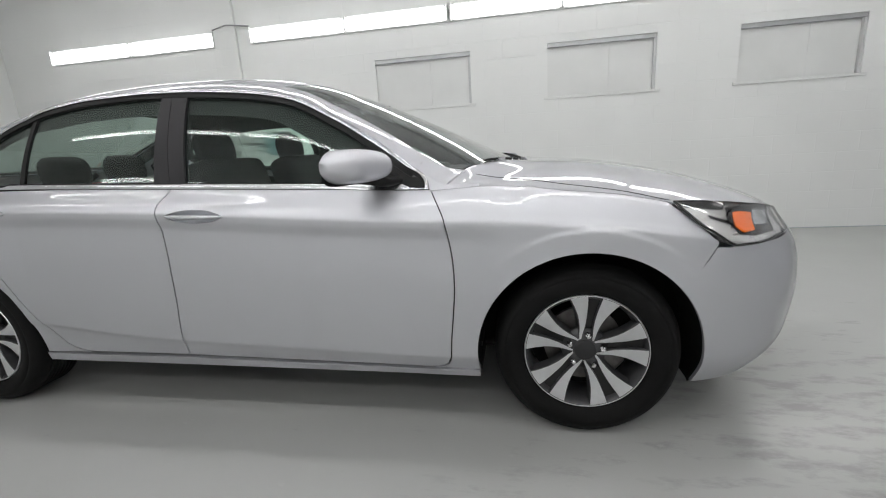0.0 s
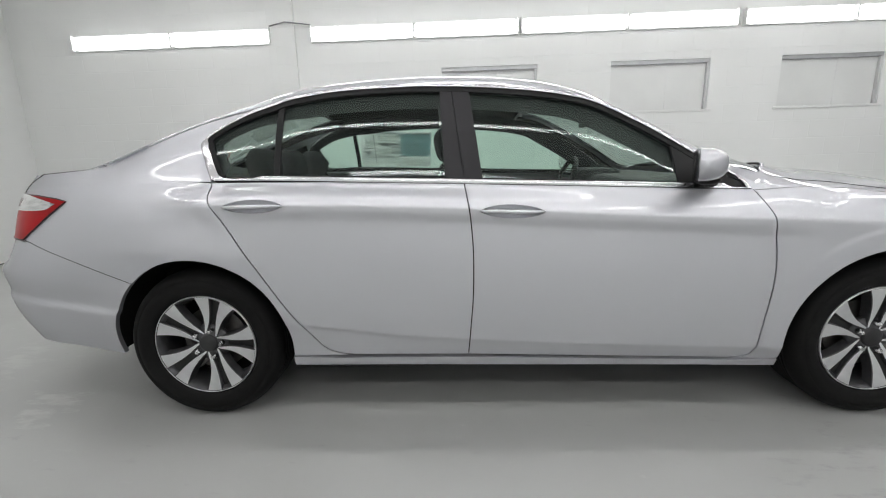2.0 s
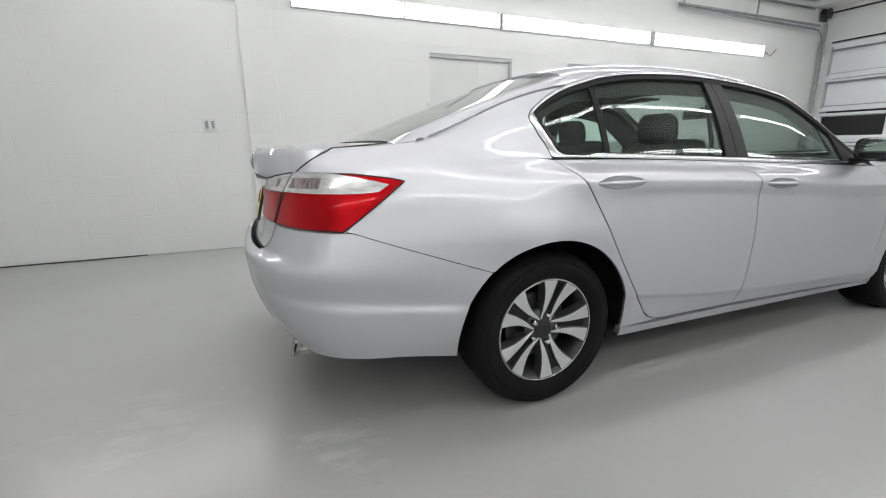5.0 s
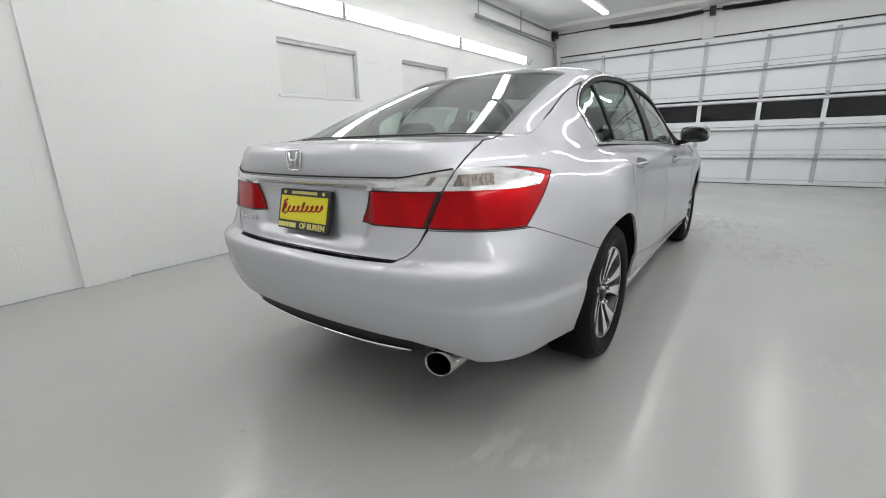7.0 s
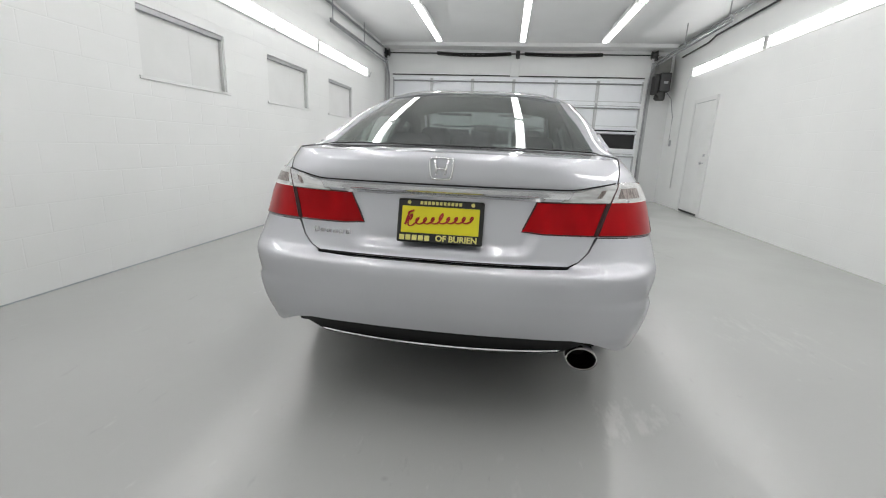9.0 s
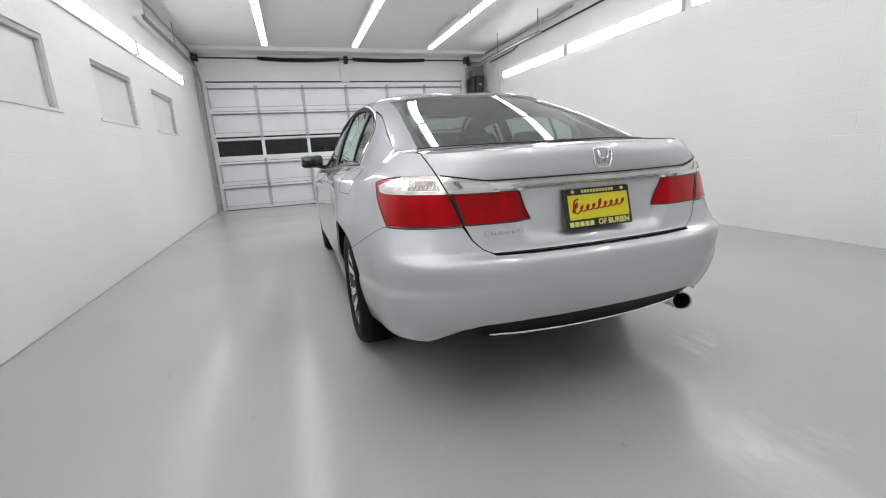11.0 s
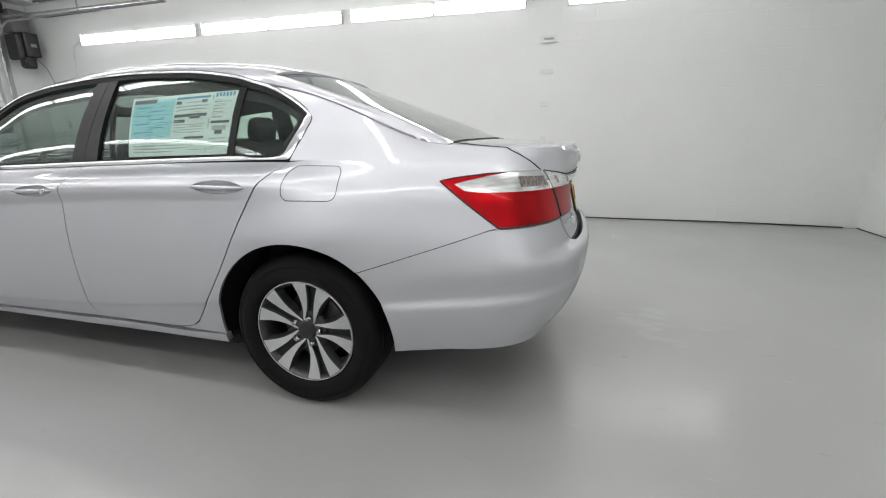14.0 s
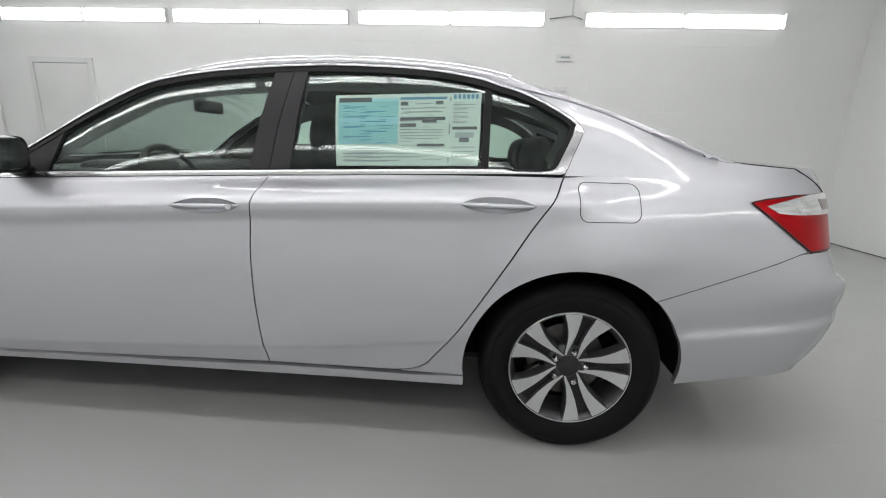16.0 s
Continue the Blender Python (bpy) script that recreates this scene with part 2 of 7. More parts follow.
def floor_detail(m):
    """Rolled epoxy: broad mottling, polished patches, fine scuffs and a few worn places tinted paler for their sheen.
    """
    t = m.node_tree
    p = t.nodes["Principled BSDF"]
    co = t.nodes.new("ShaderNodeTexCoord")
    n1 = t.nodes.new("ShaderNodeTexNoise")
    n1.inputs["Scale"].default_value = 0.9
    n1.inputs["Detail"].default_value = 5
    n2 = t.nodes.new("ShaderNodeTexNoise")
    n2.inputs["Scale"].default_value = 9.0
    n2.inputs["Detail"].default_value = 6
    for n in (n1, n2):
        t.links.new(co.outputs["Object"], n.inputs["Vector"])
    r1 = t.nodes.new("ShaderNodeMapRange")
    r1.inputs["From Min"].default_value, r1.inputs["From Max"].default_value = 0.15, 0.85
    r1.inputs["To Min"].default_value, r1.inputs["To Max"].default_value = 0.16, 0.30
    t.links.new(n1.outputs["Fac"], r1.inputs["Value"])
    mx = t.nodes.new("ShaderNodeMix")
    mx.data_type = "RGBA"
    mx.inputs["A"].default_value = (0.405, 0.41, 0.40, 1)
    mx.inputs["B"].default_value = (0.45, 0.455, 0.445, 1)
    t.links.new(n1.outputs["Fac"], mx.inputs["Factor"])
    wv = t.nodes.new("ShaderNodeTexVoronoi")
    wv.inputs["Scale"].default_value = 2.2
    t.links.new(co.outputs["Object"], wv.inputs["Vector"])
    sp = t.nodes.new("ShaderNodeMapRange")
    sp.inputs["From Min"].default_value, sp.inputs["From Max"].default_value = 0.035, 0.0
    sp.inputs["To Min"].default_value, sp.inputs["To Max"].default_value = 0.0, 0.5
    t.links.new(wv.outputs["Distance"], sp.inputs["Value"])
    mx2 = t.nodes.new("ShaderNodeMix")
    mx2.data_type = "RGBA"
    t.links.new(mx.outputs["Result"], mx2.inputs["A"])
    mx2.inputs["B"].default_value = (0.28, 0.28, 0.27, 1)
    t.links.new(sp.outputs["Result"], mx2.inputs["Factor"])
    # peeling, polished places where cars turn, and grey tyre smudges ahead of the nose
    last, gloss = mx2.outputs["Result"], r1.outputs["Result"]
    # the polished places' paler tone paints in some of the lamp reflection
    for cx, cy, rad, turn, tone, most, rough in ((-2.95, -0.35, 0.50, 0.9, 0.50, 0.6, 0.08), (-2.27, -0.80, 0.28, 0.5, 0.56, 0.6, 0.07),
                                                 (-1.1, -1.95, 0.6, 0.2, 0.50, 0.5, 0.09), (2.45, -0.9, 1.7, 0.3, 0.22, 0.42, 0.32), (1.2, -1.6, 0.9, 0.1, 0.28, 0.4, 0.3)):
        mp = t.nodes.new("ShaderNodeMapping")
        mp.inputs["Location"].default_value = (-cx, -cy, 0)
        ln = t.nodes.new("ShaderNodeVectorMath")
        ln.operation = "LENGTH"
        t.links.new(co.outputs["Object"], mp.inputs["Vector"])
        t.links.new(mp.outputs["Vector"], ln.inputs[0])
        near = t.nodes.new("ShaderNodeMapRange")
        near.inputs["From Min"].default_value, near.inputs["From Max"].default_value = 0.05, rad
        near.inputs["To Min"].default_value, near.inputs["To Max"].default_value = 0.16, -0.05
        t.links.new(ln.outputs["Value"], near.inputs["Value"])
        st_ = t.nodes.new("ShaderNodeMapping")
        st_.inputs["Rotation"].default_value = (0, 0, turn)
        st_.inputs["Scale"].default_value = (2.2, 6.0, 1)
        nn = t.nodes.new("ShaderNodeTexNoise")
        nn.inputs["Scale"].default_value, nn.inputs["Detail"].default_value = 2.0, 8.0
        nn.inputs["Roughness"].default_value = 0.65
        t.links.new(co.outputs["Object"], st_.inputs["Vector"])
        t.links.new(st_.outputs["Vector"], nn.inputs["Vector"])
        ad = t.nodes.new("ShaderNodeMath")
        ad.operation = "ADD"
        t.links.new(nn.outputs["Fac"], ad.inputs[0])
        t.links.new(near.outputs["Result"], ad.inputs[1])
        cut = t.nodes.new("ShaderNodeMapRange")
        cut.inputs["From Min"].default_value, cut.inputs["From Max"].default_value = 0.60, 0.74
        cut.inputs["To Min"].default_value, cut.inputs["To Max"].default_value = 0.0, most
        t.links.new(ad.outputs["Value"], cut.inputs["Value"])
        m3 = t.nodes.new("ShaderNodeMix")
        m3.data_type = "RGBA"
        t.links.new(last, m3.inputs["A"])
        m3.inputs["B"].default_value = (tone, tone * 1.005, tone * 0.985, 1)
        t.links.new(cut.outputs["Result"], m3.inputs["Factor"])
        last = m3.outputs["Result"]
        m4 = t.nodes.new("ShaderNodeMix")
        t.links.new(gloss, m4.inputs["A"])
        m4.inputs["B"].default_value = rough
        t.links.new(cut.outputs["Result"], m4.inputs["Factor"])
        gloss = m4.outputs["Result"]
    t.links.new(gloss, p.inputs["Roughness"])
    t.links.new(last, p.inputs["Base Color"])
    b = t.nodes.new("ShaderNodeBump")
    b.inputs["Strength"].default_value = 0.16
    b.inputs["Distance"].default_value = 0.004
    t.links.new(n2.outputs["Fac"], b.inputs["Height"])
    b2 = t.nodes.new("ShaderNodeBump")
    b2.inputs["Strength"].default_value = 0.16
    b2.inputs["Distance"].default_value = 0.01
    t.links.new(n1.outputs["Fac"], b2.inputs["Height"])
    t.links.new(b2.outputs["Normal"], b.inputs["Normal"])
    t.links.new(b.outputs["Normal"], p.inputs["Normal"])


floor_detail(M_FLOOR)


# ---------------------------------------------------------------- mesh helpers
def part(name, bm, mat, parent=None, label="", smooth=False):
    """Link a bmesh as one object, under parent if given."""
    me = bpy.data.meshes.new(name)
    if smooth:
        for f in bm.faces:
            f.smooth = True
    bm.to_mesh(me)
    bm.free()
    me.materials.append(mat)
    ob = new(name, me)
    if parent is not None:
        ob.parent = parent
    if label:
        ob["label"] = label
    return ob


def box_bm(x0, x1, y0, y1, z0, z1, bevel=0.0, segments=2):
    bm = bmesh.new()
    bmesh.ops.create_cube(bm, size=1.0)
    for v in bm.verts:
        v.co = Vector(((x0 + x1) / 2 + v.co.x * (x1 - x0), (y0 + y1) / 2 + v.co.y * (y1 - y0), (z0 + z1) / 2 + v.co.z * (z1 - z0)))
    if bevel:
        bmesh.ops.bevel(bm, geom=bm.edges[:], offset=bevel, segments=segments, affect="EDGES", profile=0.6)
    return bm


def join_bm(target, *others):
    for o in others:
        me = bpy.data.meshes.new("tmp")
        o.to_mesh(me)
        o.free()
        target.from_mesh(me)
        bpy.data.meshes.remove(me)
    return target


def tube_bm(points, radius, sides=8, cap=True):
    """A round bar along a polyline; radius may be a list."""
    bm = bmesh.new()
    pts = [Vector(p) for p in points]
    rs = radius if isinstance(radius, (list, tuple)) else [radius] * len(pts)
    rings = []
    for i, p in enumerate(pts):
        d = (pts[min(i + 1, len(pts) - 1)] - pts[max(i - 1, 0)]).normalized()
        a = d.cross(Vector((0, 0, 1)))
        if a.length < 0.05:
            a = d.cross(Vector((1, 0, 0)))
        a.normalize()
        b = d.cross(a)
        rings.append([bm.verts.new(p + (a * math.cos(k * 2 * math.pi / sides) + b * math.sin(k * 2 * math.pi / sides)) * rs[i]) for k in range(sides)])
    for r0, r1 in zip(rings, rings[1:]):
        for k in range(sides):
            bm.faces.new((r0[k], r0[(k + 1) % sides], r1[(k + 1) % sides], r1[k]))
    if cap:
        bm.faces.new(rings[0][::-1])
        bm.faces.new(rings[-1])
    bmesh.ops.recalc_face_normals(bm, faces=bm.faces[:])
    return bm


def lathe_bm(profile, steps=64, axis_y=True, closed=False):
    """Turn (radius, offset) pairs about the y axis."""
    bm = bmesh.new()
    rings = []
    for r, o in profile:
        rings.append([bm.verts.new((r * math.cos(k * 2 * math.pi / steps), o, r * math.sin(k * 2 * math.pi / steps))) for k in range(steps)])
    pairs = list(zip(rings, rings[1:])) + ([(rings[-1], rings[0])] if closed else [])
    for r0, r1 in pairs:
        for k in range(steps):
            bm.faces.new((r0[k], r0[(k + 1) % steps], r1[(k + 1) % steps], r1[k]))
    bmesh.ops.recalc_face_normals(bm, faces=bm.faces[:])
    return bm


def thing(name, at, label, category, group="", kind=""):
    e = new(name)
    e.empty_display_size = 0.1
    e.location = at
    return tagged(e, label, category, group, kind)


def settle(parent):
    """Keep the parts where they were built when the parent stands away from the origin."""
    bpy.context.view_layer.update()
    for o in parent.children:
        o.matrix_parent_inverse = parent.matrix_world.inverted()
    return parent


# ---------------------------------------------------------------- the room
X0, X1 = -5.76, 6.95          # back wall, garage-door wall
Y0, Y1 = -3.80, 2.87          # plain side wall, window wall
ZC = 3.42                     # ceiling
WT = 0.2


def structure(ob, label, category="wall"):
    return tagged(ob, label, category, kind="structure")


fl = bmesh.new()
bmesh.ops.create_grid(fl, x_segments=2, y_segments=2, size=0.5)
for v in fl.verts:
    v.co = Vector(((X0 + X1) / 2 + v.co.x * (X1 - X0 + 2 * WT), (Y0 + Y1) / 2 + v.co.y * (Y1 - Y0 + 2 * WT), 0))
bmesh.ops.solidify(fl, geom=fl.faces[:], thickness=0.1)
structure(part("floor", fl, M_FLOOR), "glossy light grey painted concrete floor with scuffs", "floor")

structure(part("ceiling", box_bm(X0 - WT, X1 + WT, Y0 - WT, Y1 + WT, ZC, ZC + 0.15), M_CEIL), "flat pale grey painted ceiling", "ceiling")
structure(part("wall_back", box_bm(X0 - WT, X0, Y0 - WT, Y1 + WT, 0, ZC), M_WALL_Y), "plain white painted back wall")
structure(part("wall_south", box_bm(X0, X1, Y0 - WT, Y0, 0, ZC), M_WALL_X), "white painted concrete block wall with faint joints")

# window wall, built round its three openings
WINDOWS = [(-0.48, 0.65), (1.51, 2.645), (3.446, 4.58)]
WZ0, WZ1 = 1.58, 2.145
wn = box_bm(X0, X1, Y1, Y1 + WT, 0, WZ0)
join_bm(wn, box_bm(X0, X1, Y1, Y1 + WT, WZ1, ZC))
edges = [X0] + [e for w in WINDOWS for e in w] + [X1]
for a, b in zip(edges[::2], edges[1::2]):
    join_bm(wn, box_bm(a, b, Y1, Y1 + WT, WZ0, WZ1))
structure(part("wall_north", wn, M_WALL_X), "white painted concrete block wall with three blind windows")

for i, (a, b) in enumerate(WINDOWS):
    w = thing(f"window_{i + 1}", ((a + b) / 2, Y1, WZ0), "blind window recess boarded over and painted white", "window", "wall windows", "structure")
    bd = box_bm(a, (a * 0.42 + b * 0.58) - 0.0006, Y1 + 0.05, Y1 + 0.08, WZ0, WZ1 - 0.012, 0.002, 1)
    part("board", bd, M_WHITE, w)
    part("board", box_bm((a * 0.42 + b * 0.58) + 0.0006, b - 0.012, Y1 + 0.052, Y1 + 0.08, WZ0, WZ1 - 0.012, 0.002, 1), M_WHITE, w)
    part("window_sill", box_bm(a - 0.04, b + 0.05, Y1 - 0.014, Y1 + 0.05, WZ0 - 0.028, WZ0, 0.004), M_WHITE, w)
    part("head_trim", box_bm(a, b, Y1 + 0.012, Y1 + 0.05, WZ1 - 0.045, WZ1 - 0.001, 0.004), M_RAIL, w, "grey steel lintel edge")
    part("side_trim", box_bm(b - 0.028, b - 0.001, Y1 + 0.012, Y1 + 0.05, WZ0 + 0.004, WZ1 - 0.046, 0.003), M_TRIMGREY, w)
    settle(w)

# pilaster, and thin strips along the wall foot
structure(part("pilaster", box_bm(-2.52, -2.2, Y1 - 0.045, Y1, 0, ZC, 0.006), M_WALL_X), "shallow white painted wall pilaster", "pilaster")
structure(part("beam", box_bm(6.55, X1, Y0, Y1, 3.34, ZC, 0.004), M_CEIL), "pale grey boxed beam above the garage door", "beam")
# grey and dark strips stand in for the cove shadow at the wall foot
structure(part("baseboard", box_bm(-3.6, X1 - 0.2, Y1 - 0.008, Y1, 0.0, 0.007), M_INKGREY), "thin grey joint where wall meets floor", "trim")
bl = box_bm(X0 + 0.012, -3.6, Y1 - 0.013, Y1, 0.0, 0.010)
join_bm(bl, box_bm(X0, X0 + 0.012, Y0 + 0.02, Y1 - 0.02, 0.0, 0.008))
structure(part("baseboard", bl, M_HOSE), "thin dark dirt-filled joint where wall meets floor", "trim")

# garage-door wall: jambs and header round the opening
GY0, GY1, GZ = -3.20, 2.68, 2.76
ge = box_bm(X1, X1 + WT, Y0 - WT, GY0, 0, ZC)
join_bm(ge, box_bm(X1, X1 + WT, GY1, Y1 + WT, 0, ZC), box_bm(X1, X1 + WT, GY0, GY1, GZ, ZC))
structure(part("wall_east", ge, M_CEIL), "pale grey wall round a wide garage door")

gd = thing("garage_door", (X1, (GY0 + GY1) / 2, 0), "closed white sectional garage door with a dark glazed row", "garage door")
ROWS = [0.0, 0.555, 1.085, 1.62, 2.165, 2.76]
COLS = [GY1, 1.705, 0.715, -0.27, -1.25, -2.20, GY0]
for r in range(5):
    z0, z1 = ROWS[r], ROWS[r + 1]
    for c in range(6):
        ya, yb = COLS[c + 1], COLS[c]
        if r == 2:
            part("pane", box_bm(X1 + 0.035, X1 + 0.045, ya + 0.03, yb - 0.03, z0 + 0.12, z1 - 0.075), M_DARKGLASS, gd, "dark window pane")
        else:
            part("panel", box_bm(X1 + 0.03, X1 + 0.05, ya + 0.02, yb - 0.02, z0 + 0.03, z1 - 0.03, 0.004, 1), M_PANEL, gd)
    part("bottom_rail", box_bm(X1 + 0.008, X1 + 0.05, GY0, GY1, z0 + 0.004, z0 + (0.12 if r == 2 else 0.085), 0.006), M_PANEL, gd)
    if r != 2:
        part("bead", box_bm(X1 + 0.004, X1 + 0.05, GY0, GY1, z0 + 0.086, z0 + 0.098, 0.003), M_RAIL, gd, "thin grey glazing bead")
    head = 0.075 if r == 2 else 0.105 if r == 4 else 0.05
    part("top_rail", box_bm(X1 + 0.008, X1 + 0.05, GY0, GY1, z1 - head, z1 - (0.03 if r == 2 else 0.004), 0.006), M_PANEL, gd)
    zs = z1 - (0.085 if r == 2 else 0.125 if r == 4 else 0.06)
    part("strut", tube_bm([(X1 - 0.008, GY0 + 0.02, zs), (X1 - 0.008, GY1 - 0.02, zs)], 0.011 if r == 2 else 0.017, 6), M_GREY_METAL, gd, "thin steel reinforcing strut")
    for c in range(7):
        y = COLS[c]
        wd = 0.035
        part("stile", box_bm(X1 + 0.002, X1 + 0.05, max(y - wd, GY0), min(y + wd, GY1), z0 + 0.056, z1 - 0.056, 0.004), M_RAIL if r != 2 else M_PANEL, gd)
        if 0 < c < 6 and r < 4:
            part("hinge", box_bm(X1 - 0.012, X1 + 0.004, y - 0.03, y + 0.03, z1 - 0.045, z1 + 0.05, 0.004), M_GREY_METAL, gd)
part("bottom_seal", box_bm(X1 + 0.0, X1 + 0.05, GY0, GY1, -0.002, 0.012, 0.003), M_RUBBER, gd, "black rubber bottom seal")
settle(gd)

# spring shaft over the door
SX, SZ = 6.82, 3.235
sh = thing("door_spring_shaft", (SX, -0.25, SZ), "black torsion springs on a steel shaft above the garage door", "door spring")
part("shaft", tube_bm([(SX, -3.40, SZ), (SX, 2.86, SZ)], 0.014, 10), M_BLACK, sh)
for ya, yb in ((1.57, -0.16), (-0.47, -2.2)):
    bm = bmesh.new()
    turns = 110
    pts = []
    for k in range(turns * 6 + 1):
        a = k * 2 * math.pi / 6
        f = k / (turns * 6)
        sag = -0.035 * math.sin(math.pi * f) * (1 if ya > 0 else 0.6)
        pts.append((SX + 0.038 * math.cos(a), ya + (yb - ya) * f, SZ + sag + 0.038 * math.sin(a)))
    part("spring", tube_bm(pts, 0.0085, 4), M_SPRING, sh, smooth=True)
for y in (2.78, -3.30):
    part("cable_drum", tube_bm([(SX, y - 0.05, SZ), (SX, y - 0.03, SZ), (SX, y + 0.03, SZ), (SX, y + 0.05, SZ)], [0.09, 0.065, 0.065, 0.09], 20), M_DARKBOX, sh, smooth=False)
part("centre_bracket", box_bm(SX - 0.02, X1, -0.36, -0.27, SZ - 0.09, SZ + 0.07, 0.008), M_BLACK, sh)
part("end_bracket", box_bm(SX - 0.02, X1, 2.82, 2.85, SZ - 0.1, SZ + 0.1, 0.005), M_BLACK, sh)
part("end_bracket", box_bm(SX - 0.02, X1, -3.38, -3.35, SZ - 0.1, SZ + 0.1, 0.005), M_BLACK, sh)
settle(sh)
structure(part("trim", box_bm(X1 - 0.035, X1, -0.37, -0.17, GZ + 0.003, 3.335, 0.006), M_CEIL), "painted mounting board above the garage door", "trim")
structure(part("header_seal", box_bm(X1 - 0.012, X1 + 0.0, GY0, GY1, GZ + 0.004, GZ + 0.026, 0.003), M_RUBBER), "black rubber seal along the door head", "trim")

# door tracks: upright, bend, and the run back under the ceiling
for y, s in ((GY1 + 0.075, 1), (GY0 - 0.075, -1)):
    tk = thing("door_track", (X1 - 0.06, y, 0), "galvanised steel garage door track bolted to wall and ceiling", "door track", "garage door tracks")
    pts = [(X1 - 0.05, y, 0.02), (X1 - 0.05, y, 2.55)]
    for k in range(1, 9):
        a = k * math.pi / 16
        pts.append((X1 - 0.05 - 0.38 * (1 - math.cos(a)), y, 2.55 + 0.42 * math.sin(a)))
    pts += [(5.2, y, 2.985), (3.3, y, 3.0)]
    part("rail", tube_bm(pts, 0.020, 4), M_GREY_METAL, tk)
    part("angle_iron", box_bm(X1 - 0.045, X1 - 0.002, min(y + s * 0.03, y + s * 0.08), max(y + s * 0.03, y + s * 0.08), 0.02, 3.1, 0.003), M_RAIL, tk)
    part("angle_iron", box_bm(3.3, X1 - 0.3, y - 0.018, y + 0.018, 3.022, 3.048, 0.003), M_GREY_METAL, tk)
    for xx in (3.4, 5.0):
        part("hanger", box_bm(xx - 0.015, xx + 0.015, y - 0.004, y + 0.004, 3.0, ZC - 0.002), M_GREY_METAL, tk)
    settle(tk)

# door operator beside the door
M_MOUNT = vary(material("mounting_box_steel", (0.20, 0.20, 0.19), 0.5, 0.4), 10, 0.2)
op = thing("door_opener", (6.62, -3.45, 2.3), "dark grey jackshaft garage door opener on the wall", "door opener")
part("housing", box_bm(6.52, 6.8, -3.64, -3.42, 2.45, 2.84, 0.03, 3), M_DARKBOX, op)
part("drive_cover", box_bm(6.55, 6.84, -3.418, -3.32, 2.40, 2.80, 0.04, 3), M_BLACK, op, "black chain drive cover")
part("motor", tube_bm([(6.64, -3.48, 2.27), (6.64, -3.48, 2.30), (6.64, -3.48, 2.44)], [0.085, 0.105, 0.105], 20), M_BLACK, op)
part("motor", tube_bm([(6.60, -3.36, 2.33), (6.60, -3.55, 2.33)], [0.05, 0.05], 16), M_BLACK, op)
part("label_plate", box_bm(6.512, 6.522, -3.58, -3.49, 2.61, 2.66, 0.004), M_GREY_METAL, op, "small pale label plate")
part("mount", box_bm(6.72, X1, -3.66, -3.40, 2.845, 3.20, 0.012), M_MOUNT, op, "grey steel mounting box")
part("control_cable", tube_bm([(6.66, -3.62, 2.45), (6.6, -3.72, 2.3), (6.5, Y0 + 0.03, 1.9), (6.5, Y0 + 0.03, 1.42)], 0.009, 6), M_GREY_METAL, op)
settle(op)


def wall_box(x, y, z, w, h, d, label, mat=M_WHITE):
    t = thing("wall_box", (x, y, z), label, "wall box")
    s = 1 if y < 0 else -1
    part("case", box_bm(x - w / 2, x + w / 2, min(y, y + s * d), max(y, y + s * d), z - h / 2, z + h / 2, 0.006), mat, t)
    part("cover", box_bm(x - w / 2 - 0.006, x + w / 2 + 0.006, min(y + s * d, y + s * (d + 0.004)), max(y + s * d, y + s * (d + 0.004)), z - h / 2 - 0.006, z + h / 2 + 0.006, 0.002), M_WHITE, t)
    return settle(t)


wall_box(6.48, Y0, 1.36, 0.08, 0.13, 0.05, "small grey door control box on the wall", M_RAIL)

# side door in the plain wall
dr = thing("door_1", (4.96, Y0, 0), "closed white painted side door flush in the wall", "door", kind="structure")
part("door_leaf", box_bm(4.56, 5.38, Y0 + 0.002, Y0 + 0.02, 0.012, 2.08, 0.003), M_WHITE, dr)
part("door_frame", join_bm(box_bm(4.48, 4.553, Y0, Y0 + 0.026, 0, 2.16, 0.004), box_bm(5.387, 5.46, Y0, Y0 + 0.026, 0, 2.16, 0.004), box_bm(4.553, 5.387, Y0, Y0 + 0.026, 2.09, 2.16, 0.004)), M_WHITE, dr)
part("head_gap", box_bm(4.56, 5.38, Y0 + 0.0, Y0 + 0.004, 2.081, 2.09), M_INKGREY, dr)
part("door_handle", join_bm(tube_bm([(4.63, Y0 + 0.02, 0.98), (4.63, Y0 + 0.06, 0.98)], 0.014, 10), tube_bm([(4.63, Y0 + 0.06, 0.98), (4.63, Y0 + 0.07, 0.98), (4.63, Y0 + 0.095, 0.98)], [0.02, 0.03, 0.022], 14)), M_SATIN, dr, "satin metal knob")
part("deadbolt", tube_bm([(4.63, Y0 + 0.02, 1.12), (4.63, Y0 + 0.04, 1.12)], 0.024, 12), M_SATIN, dr)
part("door_sweep", box_bm(4.56, 5.38, Y0 + 0.02, Y0 + 0.026, 0.012, 0.05, 0.002), M_BLACK, dr, "black rubber sweep")
settle(dr)


